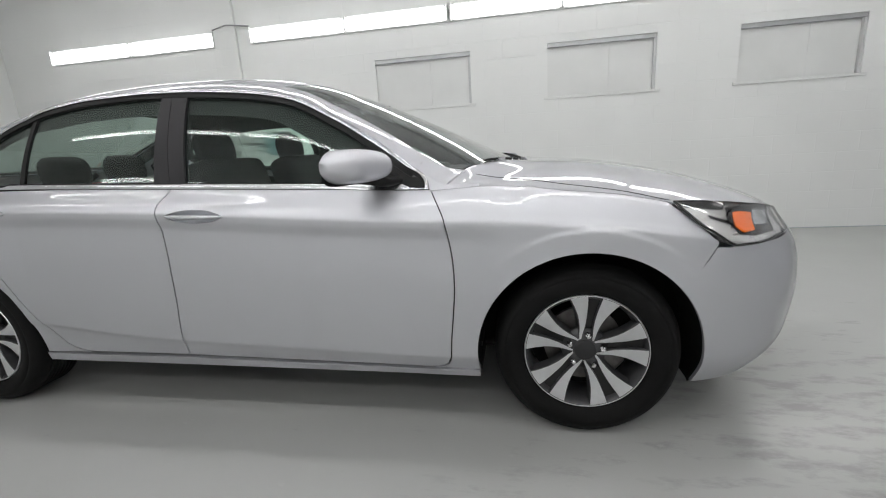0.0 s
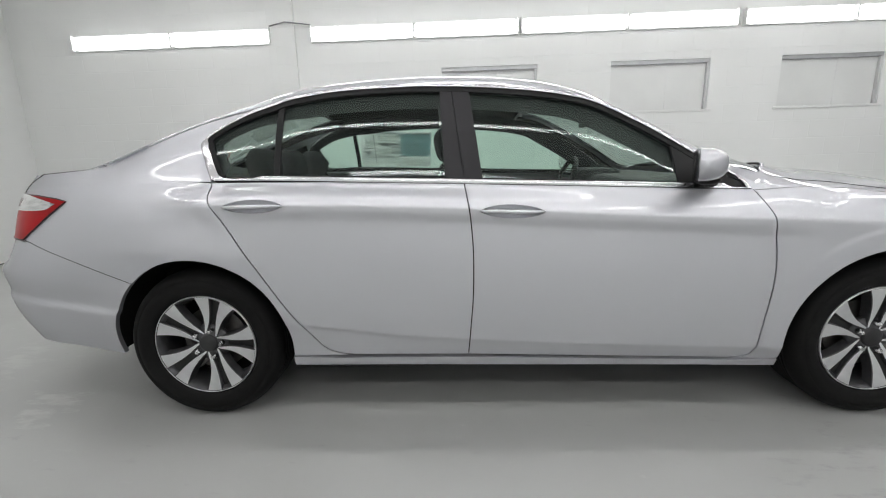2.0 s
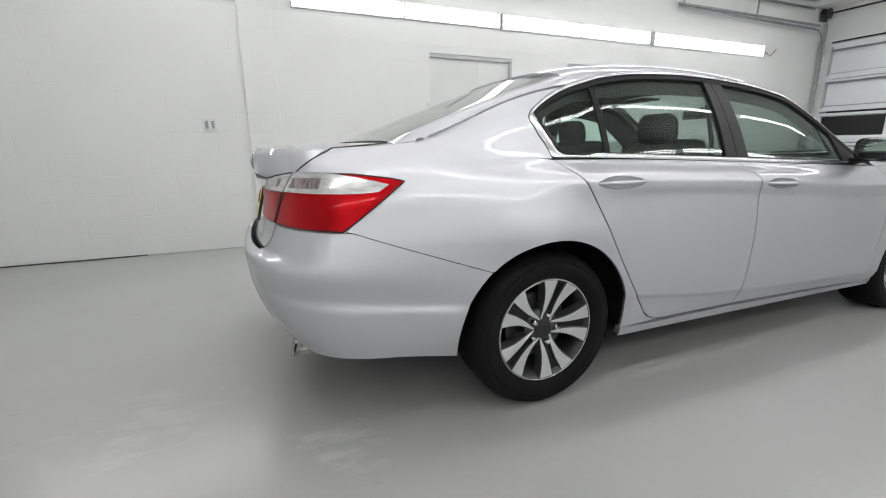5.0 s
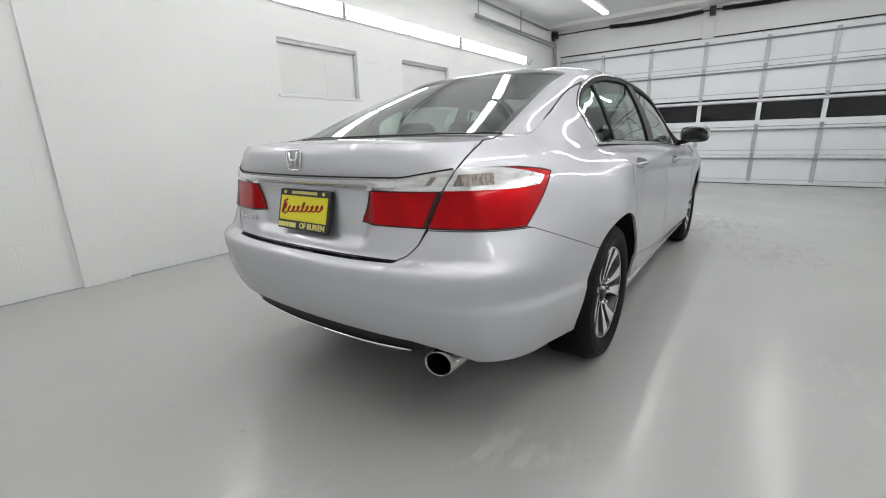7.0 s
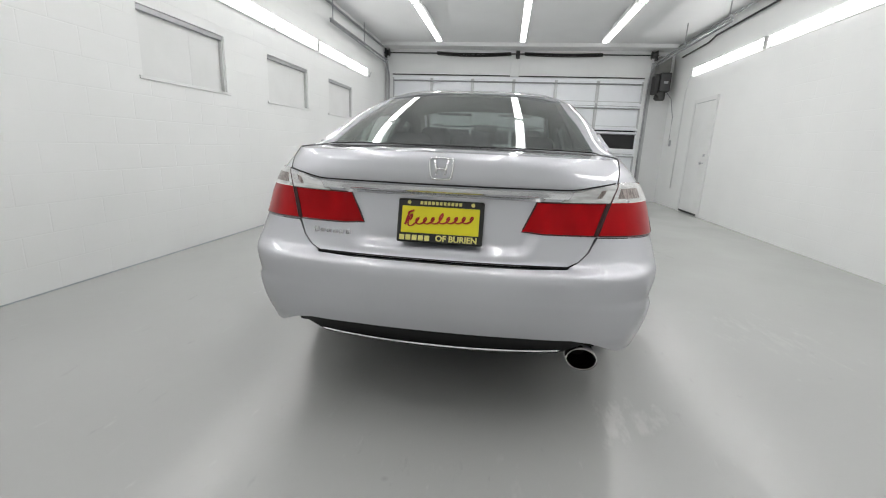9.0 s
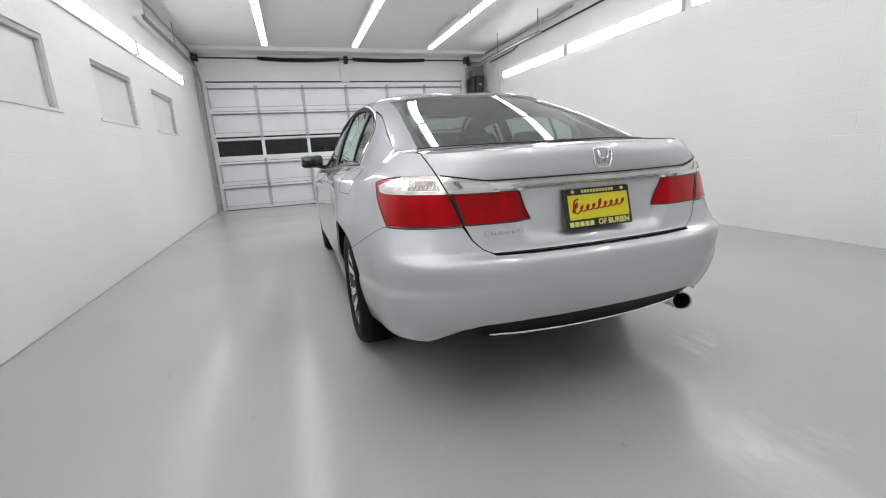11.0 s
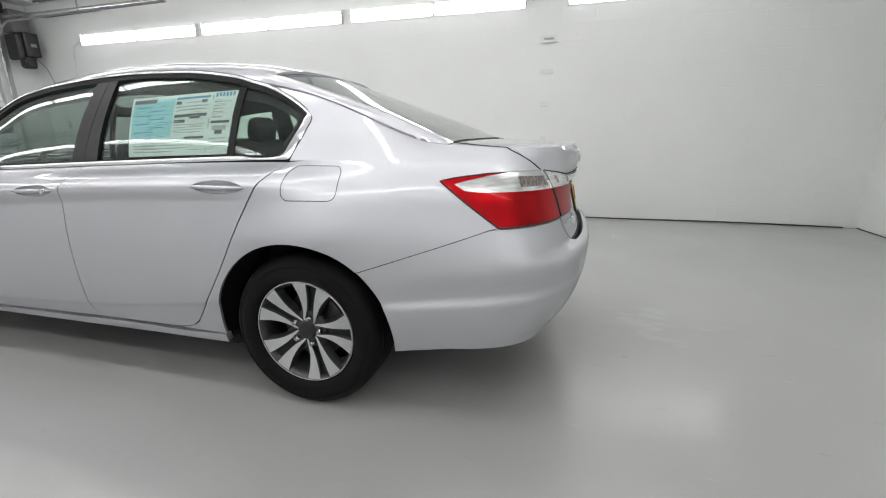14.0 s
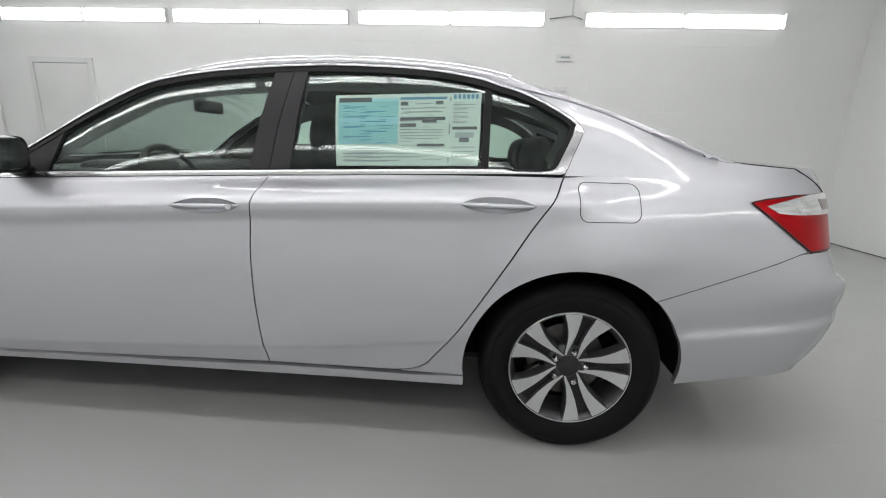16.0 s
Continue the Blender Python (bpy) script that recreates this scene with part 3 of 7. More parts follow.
# ---------------------------------------------------------------- strip lights
def strip_light(length, lens_mat, k=1.0):
    """A two-lens fluorescent fitting along x, its back on z = 0, lit side down; k widens it."""
    t = thing("strip_light", (0, 0, 0), "lit fluorescent strip light with wraparound lens", "strip light")
    part("housing", box_bm(-length / 2, length / 2, -0.062 * k, 0.062 * k, 0.0, 0.05, 0.006), M_WHITE, t)
    for a, b in ((-length / 2 + 0.02, -0.014), (0.014, length / 2 - 0.02)):
        bm = bmesh.new()
        prof = [(0.056, 0.0), (0.0555, -0.014), (0.050, -0.026), (0.040, -0.034), (0.02, -0.040), (-0.02, -0.040), (-0.040, -0.034), (-0.050, -0.026), (-0.0555, -0.014), (-0.056, 0.0)]
        xs = [a, a + 0.012, a + 0.05, b - 0.05, b - 0.012, b]
        sc = [0.60, 0.86, 1.0, 1.0, 0.86, 0.60]
        rings = [[bm.verts.new((x, y * k * c, z * c)) for y, z in prof] for x, c in zip(xs, sc)]
        for r0, r1 in zip(rings, rings[1:]):
            for i in range(len(prof) - 1):
                bm.faces.new((r0[i], r1[i], r1[i + 1], r0[i + 1]))
        bm.faces.new(rings[0])
        bm.faces.new(rings[-1][::-1])
        bmesh.ops.recalc_face_normals(bm, faces=bm.faces[:])
        part("lens", bm, lens_mat, t, "glowing white lens")
    part("joint_cover", box_bm(-0.010, 0.010, -0.058 * k, 0.058 * k, -0.034, 0.0, 0.004), M_WHITE, t)
    for x in (-length / 2 + 0.006, length / 2 - 0.006):
        part("end_cap", box_bm(x - 0.006, x + 0.006, -0.064 * k, 0.064 * k, -0.042, 0.052, 0.004), M_WHITE, t)
    return t


first = strip_light(2.43, M_LENS_W, 1.4)
tagged(first, group="wall strip lights")
AX = [-3.705, -0.79, 1.665, 4.165]
BX = [-3.52, -0.585, 1.975, 4.5]
first.matrix_world = pose(AX[0], 2.84, 2.558, -90, 0, 0)
for x in AX[1:]:
    copy_thing(first, pose(x, 2.84, 2.558, -90, 0, 0))
for x in BX:
    copy_thing(first, pose(x, -3.785, 2.718, 90, 0, 0))
top = strip_light(2.41, M_LENS_C)
tagged(top, group="ceiling strip lights")
rows = [(x, y) for y in (1.36, -0.385, -2.03) for x in (4.57, 2.12, -0.33, -2.78)]
top.matrix_world = pose(rows[0][0], rows[0][1], 3.285)
for x, y in rows[1:]:
    copy_thing(top, pose(x, y, 3.285))
for x, y, z in [(x + d, Y1, 2.558) for x in AX for d in (-0.8, 0.8)] + [(x + d, Y0, 2.718) for x in BX for d in (-0.8, 0.8)]:
    s = -1 if y > 0 else 1
    y0 = 2.84 if y > 0 else -3.785
    if abs(y - y0) > 0.02:
        tagged(part("light_bracket", box_bm(x - 0.03, x + 0.03, min(y, y0), max(y, y0), z - 0.03, z + 0.03, 0.003), M_WHITE), "small white bracket holding a strip light to the wall", "bracket", "light brackets")
for n, (x, y) in enumerate(rows):
    tagged(part("light_hanger", box_bm(x - 0.6, x + 0.6, y - 0.02, y + 0.02, 3.335, ZC, 0.003), M_WHITE), "white bracket holding a strip light to the ceiling", "bracket", "ceiling light brackets")

# conduits, boxes and cables on the walls
def conduit(points, r, label, mat=M_WHITE):
    return tagged(part("conduit", tube_bm(points, r, 8), mat, smooth=True), label, "conduit")


conduit([(-2.49, Y1 - 0.058, 2.66), (-2.3, Y1 - 0.058, 2.70), (-2.0, Y1 - 0.05, 2.66)], 0.008, "grey cable looping between two strip lights", M_GREY_METAL)
conduit([(-2.27, Y0 + 0.04, 2.72), (-2.15, Y0 + 0.03, 2.76), (-1.87, Y0 + 0.04, 2.72)], 0.007, "grey cable looping between two strip lights", M_GREY_METAL)
conduit([(-2.15, Y0 + 0.012, ZC), (-2.15, Y0 + 0.012, 2.76)], 0.011, "thin conduit dropping from ceiling to strip light")
conduit([(5.39, Y1 - 0.05, 2.56), (5.62, Y1 - 0.02, 2.5), (5.75, Y1 - 0.02, 2.62)], 0.007, "grey cable at the end of a strip light", M_GREY_METAL)
conduit([(5.75, Y0 + 0.04, 2.70), (5.95, Y0 + 0.02, 2.64), (6.02, Y0 + 0.02, 2.3), (6.02, Y0 + 0.02, 0.4)], 0.012, "thin white conduit running down the wall")
conduit([(6.6, Y0 + 0.09, 3.36), (3.0, Y0 + 0.09, 3.36)], 0.02, "grey steel pipe under the ceiling", M_GREY_METAL)
conduit([(6.4, Y0 + 0.05, 3.12), (5.2, Y0 + 0.05, 3.14), (4.9, Y0 + 0.05, 3.2), (2.2, Y0 + 0.05, 3.22)], 0.016, "dark pipe along the top of the wall", M_DARKBOX)
conduit([(6.5, Y1 - 0.07, 3.3), (0.5, Y1 - 0.07, 3.3)], 0.02, "grey steel pipe under the ceiling", M_GREY_METAL)
wall_box(-2.88, Y1, 1.30, 0.12, 0.115, 0.012, "white double wall socket")
for dx in (-0.028, 0.028):
    tagged(part("socket_face", box_bm(-2.88 + dx - 0.014, -2.88 + dx + 0.014, Y1 - 0.022, Y1 - 0.0165, 1.262, 1.338, 0.003), M_INKGREY), "dark grey socket insert in a wall plate", "socket", "wall sockets")
wall_box(-2.095, Y0, 2.262, 0.2, 0.07, 0.05, "small white junction box high on the wall")
tagged(part("wall_label", box_bm(-2.16, -2.04, Y0 + 0.0545, Y0 + 0.0565, 2.25, 2.275), M_INKGREY), "small dark label on a junction box", "label")
for z, w in ((1.885, 0.16), (1.485, 0.12), (1.055, 0.08), (0.205, 0.09)):
    tagged(part("wall_patch", box_bm(-2.09 - w / 2, -2.09 + w / 2, Y0, Y0 + 0.025, z - 0.03, z + 0.025, 0.006), M_WHITE), "painted-over bracket stub on the wall", "bracket", "painted bracket stubs")
cable = [(-2.15, Y0 + 0.02, 0.10), (-2.16, Y0 + 0.03, 0.02)]
for k in range(14):
    f = k / 13
    cable.append((-2.2 - f * 3.4, Y0 + 0.03 + 0.03 * math.sin(f * 7), 0.011))
tagged(part("floor_cable", tube_bm(cable, 0.009, 6), M_HOSE, smooth=True), "thin black cable lying along the wall base", "cable")


# ---------------------------------------------------------------- the car's surfaces
def pchip(xs, ys, x):
    """Monotone cubic through the points (xs rising), flat slopes past the ends."""
    n = len(xs)
    if x <= xs[0]:
        return ys[0]
    if x >= xs[-1]:
        return ys[-1]
    i = 0
    while xs[i + 1] < x:
        i += 1
    h = xs[i + 1] - xs[i]
    d = (ys[i + 1] - ys[i]) / h

    def slope(k):
        if k == 0 or k == n - 1:
            a = 0 if k == 0 else n - 2
            return (ys[a + 1] - ys[a]) / (xs[a + 1] - xs[a])
        d0 = (ys[k] - ys[k - 1]) / (xs[k] - xs[k - 1])
        d1 = (ys[k + 1] - ys[k]) / (xs[k + 1] - xs[k])
        return 0.0 if d0 * d1 <= 0 else 2 * d0 * d1 / (d0 + d1)

    m0, m1 = slope(i), slope(i + 1)
    t = (x - xs[i]) / h
    return ys[i] * (1 + 2 * t) * (1 - t) ** 2 + m0 * h * t * (1 - t) ** 2 + ys[i + 1] * t * t * (3 - 2 * t) + m1 * h * t * t * (t - 1)


def table(*pairs):
    p = sorted(pairs)
    xs, ys = [a for a, _ in p], [b for _, b in p]
    return lambda x: pchip(xs, ys, x)


# character lines along the length: height and half-width (before the ends round off)
Z_SILL = table((-2.5, 0.20), (-1.0, 0.215), (1.0, 0.20), (2.3, 0.15))
Z_CREASE_LOW = table((-2.5, 0.57), (-2.3, 0.55), (-1.75, 0.49), (-1.4, 0.46), (-0.95, 0.429), (-0.48, 0.375), (0.21, 0.337), (0.86, 0.315), (1.4, 0.31), (2.3, 0.31))
Y_LOW = table((-2.5, 0.822), (-2.3, 0.837), (-2, 0.850), (-1.7, 0.88), (-1.388, 0.905), (-0.9, 0.904), (-0.6, 0.901), (0.6, 0.899), (0.9, 0.902), (1.388, 0.905), (2.3, 0.9))
Y_LEDGE = table((-2.5, 0.838), (-2.3, 0.847), (-2, 0.857), (-1.7, 0.884), (-1.5, 0.905))
Y_MID = table((-2.5, 0.818), (-2.3, 0.828), (-2, 0.845), (-1.7, 0.880), (-1.388, 0.925), (-0.8, 0.916), (0.8, 0.916), (1.388, 0.925), (1.8, 0.92), (2.3, 0.92))
Z_CREASE = table((-2.5, 0.885), (-2.0, 0.895), (-1.7, 0.915), (-1.3, 0.928), (-0.89, 0.920), (-0.26, 0.895), (0.21, 0.865), (0.61, 0.84), (0.91, 0.824), (1.19, 0.804), (1.5, 0.78), (1.9, 0.72), (2.3, 0.66))
Y_CREASE = table((-2.5, 0.81), (-2.3, 0.815), (-2, 0.825), (-1.7, 0.862), (-1.3, 0.908), (-0.9, 0.914), (0.9, 0.917), (1.388, 0.923), (1.8, 0.915), (2.3, 0.915))
Y_SHOULDER = table((-2.5, 0.765), (-2.3, 0.772), (-2, 0.787), (-1.7, 0.832), (-1.3, 0.88), (-0.9, 0.892), (0.9, 0.9), (1.388, 0.906), (1.8, 0.9), (2.3, 0.9))
Z_BELT = table((-2.5, 1.0), (-2.2, 1.008), (-1.9, 1.02), (-1.6, 1.026), (-1.326, 1.024), (-0.36, 0.993), (0.0, 0.979), (0.42, 0.962), (0.846, 0.945), (1.04, 0.952), (1.18, 0.945), (1.29, 0.930), (1.49, 0.907), (1.652, 0.872), (1.9, 0.825), (2.1, 0.79), (2.3, 0.765))
Y_BELT = table((-2.5, 0.72), (-2.3, 0.73), (-2, 0.75), (-1.7, 0.762), (-1.33, 0.762), (-1, 0.776), (-0.3, 0.798), (0.4, 0.832), (0.85, 0.846), (1.1, 0.842), (1.3, 0.856), (1.65, 0.866), (2.3, 0.87))
Z_RAIL = table((-2.5, 1.074), (-2.40, 1.070), (-2.26, 1.067), (-2.11, 1.073), (-1.89, 1.092), (-1.79, 1.122), (-1.7, 1.159), (-1.47, 1.252), (-1.35, 1.290), (-1.24, 1.316), (-1.118, 1.342), (-0.996, 1.376), (-0.743, 1.405), (-0.49, 1.411), (-0.36, 1.408), (-0.041, 1.385), (0.231, 1.339), (0.452, 1.236), (0.658, 1.108), (0.807, 1.006), (0.90, 0.962), (1.1, 0.958), (2.3, 0.77))
Y_RAIL = table((-2.5, 0.68), (-2.3, 0.69), (-2.1, 0.69), (-1.95, 0.685), (-1.8, 0.668), (-1.6, 0.648), (-1.4, 0.622), (-1.24, 0.612), (-1, 0.610), (-0.75, 0.608), (-0.36, 0.610), (-0.04, 0.618), (0.23, 0.638), (0.45, 0.678), (0.66, 0.725), (0.81, 0.785), (0.9, 0.828), (2.3, 0.86))
# centre line of hood, windscreen, roof, rear window and boot lid
Z_MID = table((-2.5, 1.076), (-2.42, 1.078), (-2.3, 1.084), (-2.1, 1.089), (-1.98, 1.094), (-1.9, 1.1265), (-1.75, 1.1885), (-1.5, 1.290), (-1.3, 1.369), (-1.15, 1.422), (-0.9, 1.461), (-0.5, 1.481), (-0.2, 1.477), (0.05, 1.458), (0.25, 1.418), (0.45, 1.342), (0.65, 1.252), (0.9, 1.132), (1.1, 1.035), (1.2, 0.995))
Z_HOOD = table((1.0, 1.02), (1.2, 1.012), (1.4, 1.002), (1.6, 0.978), (1.85, 0.925), (2.05, 0.865), (2.2, 0.806), (2.3, 0.765))

# how far the nose and tail reach at each height
TAIL = table((0.2, -2.36), (0.28, -2.395), (0.36, -2.428), (0.42, -2.468), (0.50, -2.500), (0.58, -2.516), (0.64, -2.520), (0.670, -2.516), (0.689, -2.490), (0.698, -2.460), (0.74, -2.449), (0.80, -2.442), (0.90, -2.433), (0.95, -2.435), (0.975, -2.443), (1.0, -2.446), (1.03, -2.445), (1.05, -2.440), (1.063, -2.431), (1.08, -2.41))
TAIL_SIDE = table((0.2, -2.38), (0.5, -2.478), (0.65, -2.487), (0.85, -2.455), (1.08, -2.43))   # the same, seen from the flank
NOSE = table((0.14, 2.16), (0.2, 2.22), (0.28, 2.29), (0.36, 2.315), (0.5, 2.33), (0.6, 2.325), (0.68, 2.30), (0.74, 2.26), (0.8, 2.22), (0.9, 2.2))
XA = 1.3                      # the ends begin to round off here
TM = 2.3                      # tail corner
T_FULL = table((0.3, 9.6), (0.62, 11.0), (0.70, 10.4), (0.80, 9.0), (0.95, 8.5), (1.06, 7.2))
NM = 2.3                      # nose corner
N_FULL = table((0.2, 3.4), (0.6, 3.4), (0.72, 3.4), (0.85, 3.2), (0.95, 3.0))


BOW = 0.137                    # how far the side glass swells outwards


def half_width(x, z):
    """Half-width of the untapered section at x, as a function of height."""
    zc, zb = Z_CREASE(x), Z_BELT(x)
    if z > zb and -1.36 < x < 0.86:
        zr, h = max(Z_RAIL(x), zb + 0.012), max(Z_RAIL(x) - zb, 0.01)
        t = min((z - zb) / h, 1.2)
        return Y_BELT(x) + (Y_RAIL(x) - Y_BELT(x)) * t + BOW * h * h * 4 * t * (1 - t)
    zs, zl, yc, ys, yb = Z_SILL(x), Z_CREASE_LOW(x), Y_CREASE(x), Y_SHOULDER(x), Y_BELT(x)
    zr = max(Z_RAIL(x), zb + 0.012)
    yl, fade = Y_LOW(x), min(1.0, max(0.0, (1.15 - abs(x + 0.05)) / 0.25))
    ledge = min(1.0, max(0.0, (-1.62 - x) / 0.2))
    ym = Y_MID(x) * (1 - fade) + (yc - 0.005) * fade
    zk = [zs - 0.06, zs, zs + 0.04, zl - 0.012, zl + 0.010, zl + 0.11, (zl + zc) / 2 + 0.03, zc - 0.055, zc - 0.007, zc + 0.008, zc + 0.38 * (zb - zc), zb, (zb + zr) / 2, zr]
    yk = [yl - 0.070, yl - 0.052 - 0.01 * ledge, yl - 0.037 - 0.008 * ledge, yl - 0.004 - 0.003 * fade + 0.011 * ledge, yl + 0.002 - 0.006 * ledge,
          (yl + 0.0085) * fade + (Y_LEDGE(x) if x < -1.5 else yl * 0.45 + Y_MID(x) * 0.55) * (1 - fade), ym, yc - 0.002 - 0.009 * fade, yc - 0.001, yc - 0.001, ys, yb, (yb + Y_RAIL(x)) / 2 + BOW * (zr - zb) ** 2, Y_RAIL(x)]
    q = min(1.0, max(0.0, (-1.22 - x) / 0.34))
    if q > 0:
        q = q * q * (3 - 2 * q)
        top = zb - zc
        for k in (7, 8, 9, 10):
            t = min(max((zk[k] - zc + 0.14) / (top + 0.14), 0.0), 1.0)
            yk[k] += (yc + 0.002 - (yc + 0.002 - yb) * t ** 2.3 - yk[k]) * q
    r = math.hypot(x - 1.388, z - 0.33)
    if r < 0.48:
        t = min(1.0, (0.48 - r) / 0.022)
        return pchip(zk, yk, z) + 0.005 * t * t * (3 - 2 * t) * max(0.0, (z - 0.33) / max(r, 0.1)) ** 4
    return pchip(zk, yk, z)


def tail_taper(u, z=0.85):
    return max(0.0, 1 - min(max(u, 0), 1) ** T_FULL(z)) ** (1 / TM)


def nose_taper(u, z=0.6):
    return max(0.0, 1 - min(max(u, 0), 1) ** N_FULL(z)) ** (1 / NM)


def arc_table(reach, taper, w):
    us = [1 - (1 - k / 400) ** 2 for k in range(401)]
    arc, pts = [0.0], [(reach * u, w * taper(u)) for u in us]
    for a, b in zip(pts, pts[1:]):
        arc.append(arc[-1] + math.hypot(b[0] - a[0], b[1] - a[1]))
    return np.array(us), np.array(arc)


TU, TA = arc_table(1.2, tail_taper, 0.9)
NU, NA = arc_table(1.02, nose_taper, 0.9)
S_TAIL, S_NOSE = -XA - TA[-1], XA + NA[-1]


def dish(y, z):
    """Depth of the number-plate recess in the boot lid."""
    def edge(v, a, b):
        t = min(max((v - a) / (b - a), 0), 1)
        return t * t * (3 - 2 * t)
    w = 0.335 - 0.5 * max(0, 0.8 - z)
    return 0.028 * edge(w - abs(y), -0.035, 0.035) * edge(z, 0.715, 0.76) * edge(0.945 - z, 0, 0.012)


def tail_x(u, z):
    """How far back the outline's share u lies: the ledge of the bumper shows on the end face alone."""
    w = min(max((u - 0.72) / 0.28, 0.0), 1.0)
    w = w * w * (3 - 2 * w)
    return -XA + (TAIL_SIDE(z) * (1 - w) + TAIL(z) * w + XA) * u


def surf(s, z):
    """A point of the car's flank or end: s runs along the outline (x amidships), z is height; y > 0."""
    if s < -XA:
        u = float(np.interp(-XA - s, TA, TU))
        x = tail_x(u, z)
        y = half_width(x, z) * tail_taper(u, z)
        return Vector((x + dish(y, z), y, z))
    if s > XA:
        u = float(np.interp(s - XA, NA, NU))
        x = XA + (NOSE(z) - XA) * u
        return Vector((x, half_width(x, z) * nose_taper(u, z), z))
    return Vector((s, half_width(s, z), z))


def s_of_x(x, z):
    if x < -XA:
        lo, hi = 0.0, 1.0
        for _ in range(40):
            mid = (lo + hi) / 2
            if tail_x(mid, z) > x:
                lo = mid
            else:
                hi = mid
        return -XA - float(np.interp(lo, TU, TA))
    if x > XA:
        return XA + float(np.interp((x - XA) / (NOSE(z) - XA), NU, NA))
    return x


def s_of_y(y, z):
    """The outline's place on the tail where the half-width is y."""
    lo, hi = S_TAIL, -2.0
    for _ in range(40):
        mid = (lo + hi) / 2
        if surf(mid, z).y < y:
            lo = mid
        else:
            hi = mid
    return (lo + hi) / 2


def normal_at(s, z):
    e = 0.004
    a, b = surf(s - e, z), surf(s + e, z)
    c, d = surf(s, z - e), surf(s, z + e)
    n = (b - a).cross(d - c)
    n.normalize()
    return n if n.y >= 0 or abs(n.x) > 0.3 else -n


def out_normal(s, z):
    n = normal_at(s, z)
    p = surf(s, z)
    ref = Vector((p.x if abs(p.x) > 1.6 else 0, p.y, 0))
    return n if n.dot(ref) >= 0 else -n


def xz(*pts):
    """Places given by length and height, as outline places."""
    return [(s_of_x(x, z), z) for x, z in pts]


def resample(poly, n):
    d = [0.0]
    for a, b in zip(poly, poly[1:]):
        d.append(d[-1] + math.hypot(b[0] - a[0], b[1] - a[1]))
    out = []
    for k in range(n + 1):
        t = d[-1] * k / n
        i = 0
        while i < len(d) - 2 and d[i + 1] < t:
            i += 1
        f = 0 if d[i + 1] == d[i] else (t - d[i]) / (d[i + 1] - d[i])
        out.append((poly[i][0] + (poly[i + 1][0] - poly[i][0]) * f, poly[i][1] + (poly[i + 1][1] - poly[i][1]) * f))
    return out


def curve(poly, n=40):
    """Round a polyline off with Catmull-Rom."""
    out = []
    for i in range(len(poly) - 1):
        p0, p1, p2, p3 = poly[max(i - 1, 0)], poly[i], poly[i + 1], poly[min(i + 2, len(poly) - 1)]
        for k in range(8):
            t = k / 8
            out.append(tuple(0.5 * (2 * p1[c] + (p2[c] - p0[c]) * t + (2 * p0[c] - 5 * p1[c] + 4 * p2[c] - p3[c]) * t * t + (3 * p1[c] - p0[c] - 3 * p2[c] + p3[c]) * t ** 3) for c in (0, 1)))
    out.append(poly[-1])
    return out


def coons(bottom, top, left, right, nu, nv):
    """A grid between four border lines; bottom and top run left to right, the others upwards."""
    b, t, l, r = resample(bottom, nu), resample(top, nu), resample(left, nv), resample(right, nv)
    g = []
    for j in range(nv + 1):
        v = j / nv
        row = []
        for i in range(nu + 1):
            u = i / nu
            row.append(tuple((1 - v) * b[i][c] + v * t[i][c] + (1 - u) * l[j][c] + u * r[j][c]
                             - ((1 - u) * (1 - v) * b[0][c] + u * (1 - v) * b[-1][c] + (1 - u) * v * t[0][c] + u * v * t[-1][c]) for c in (0, 1)))
        g.append(row)
    return g


def lift(grid, off=0.0):
    """Lay a grid of outline places onto the car, off metres outwards."""
    return [[surf(s, z) + (out_normal(s, z) * off if off else Vector((0, 0, 0))) for s, z in row] for row in grid]


def grid_bm(rows, side=1, bm=None):
    bm = bm or bmesh.new()
    vs = [[bm.verts.new((p[0], p[1] * side, p[2])) for p in row] for row in rows]
    for r0, r1 in zip(vs, vs[1:]):
        for k in range(len(r0) - 1):
            q = [r0[k], r0[k + 1], r1[k + 1], r1[k]]
            try:
                bm.faces.new(q if side > 0 else q[::-1])
            except ValueError:
                pass
    return bm


def finish(bm, depth=0.012, centre=(0, 0, 0.62), weld=0.0006, radius=0.0):
    """Weld, turn outwards, and give the sheet a turned-in edge."""
    bmesh.ops.remove_doubles(bm, verts=bm.verts[:], dist=weld)
    bmesh.ops.dissolve_degenerate(bm, edges=bm.edges[:], dist=0.0002)
    bmesh.ops.recalc_face_normals(bm, faces=bm.faces[:])
    bm.normal_update()
    c = Vector(centre)
    if sum(f.normal.dot(f.calc_center_median() - c) * f.calc_area() for f in bm.faces) < 0:
        bmesh.ops.reverse_faces(bm, faces=bm.faces[:])
        bm.normal_update()
    for f in bm.faces:
        f.smooth = True
    if depth:
        rim = [e for e in bm.edges if e.is_boundary]
        norms = {v: v.normal.copy() for e in rim for v in e.verts}
        got = bmesh.ops.extrude_edge_only(bm, edges=rim)
        fresh = [v for v in got["geom"] if isinstance(v, bmesh.types.BMVert)]
        old = {}
        for e in bm.edges:
            a, b = e.verts
            if a in norms and b not in norms and b in fresh:
                old[b] = a
            elif b in norms and a not in norms and a in fresh:
                old[a] = b
        for v in fresh:
            if v in old:
                v.co = v.co - norms[old[v]] * depth
        for e in rim:
            e.smooth = False
        bm.normal_update()
    return bm


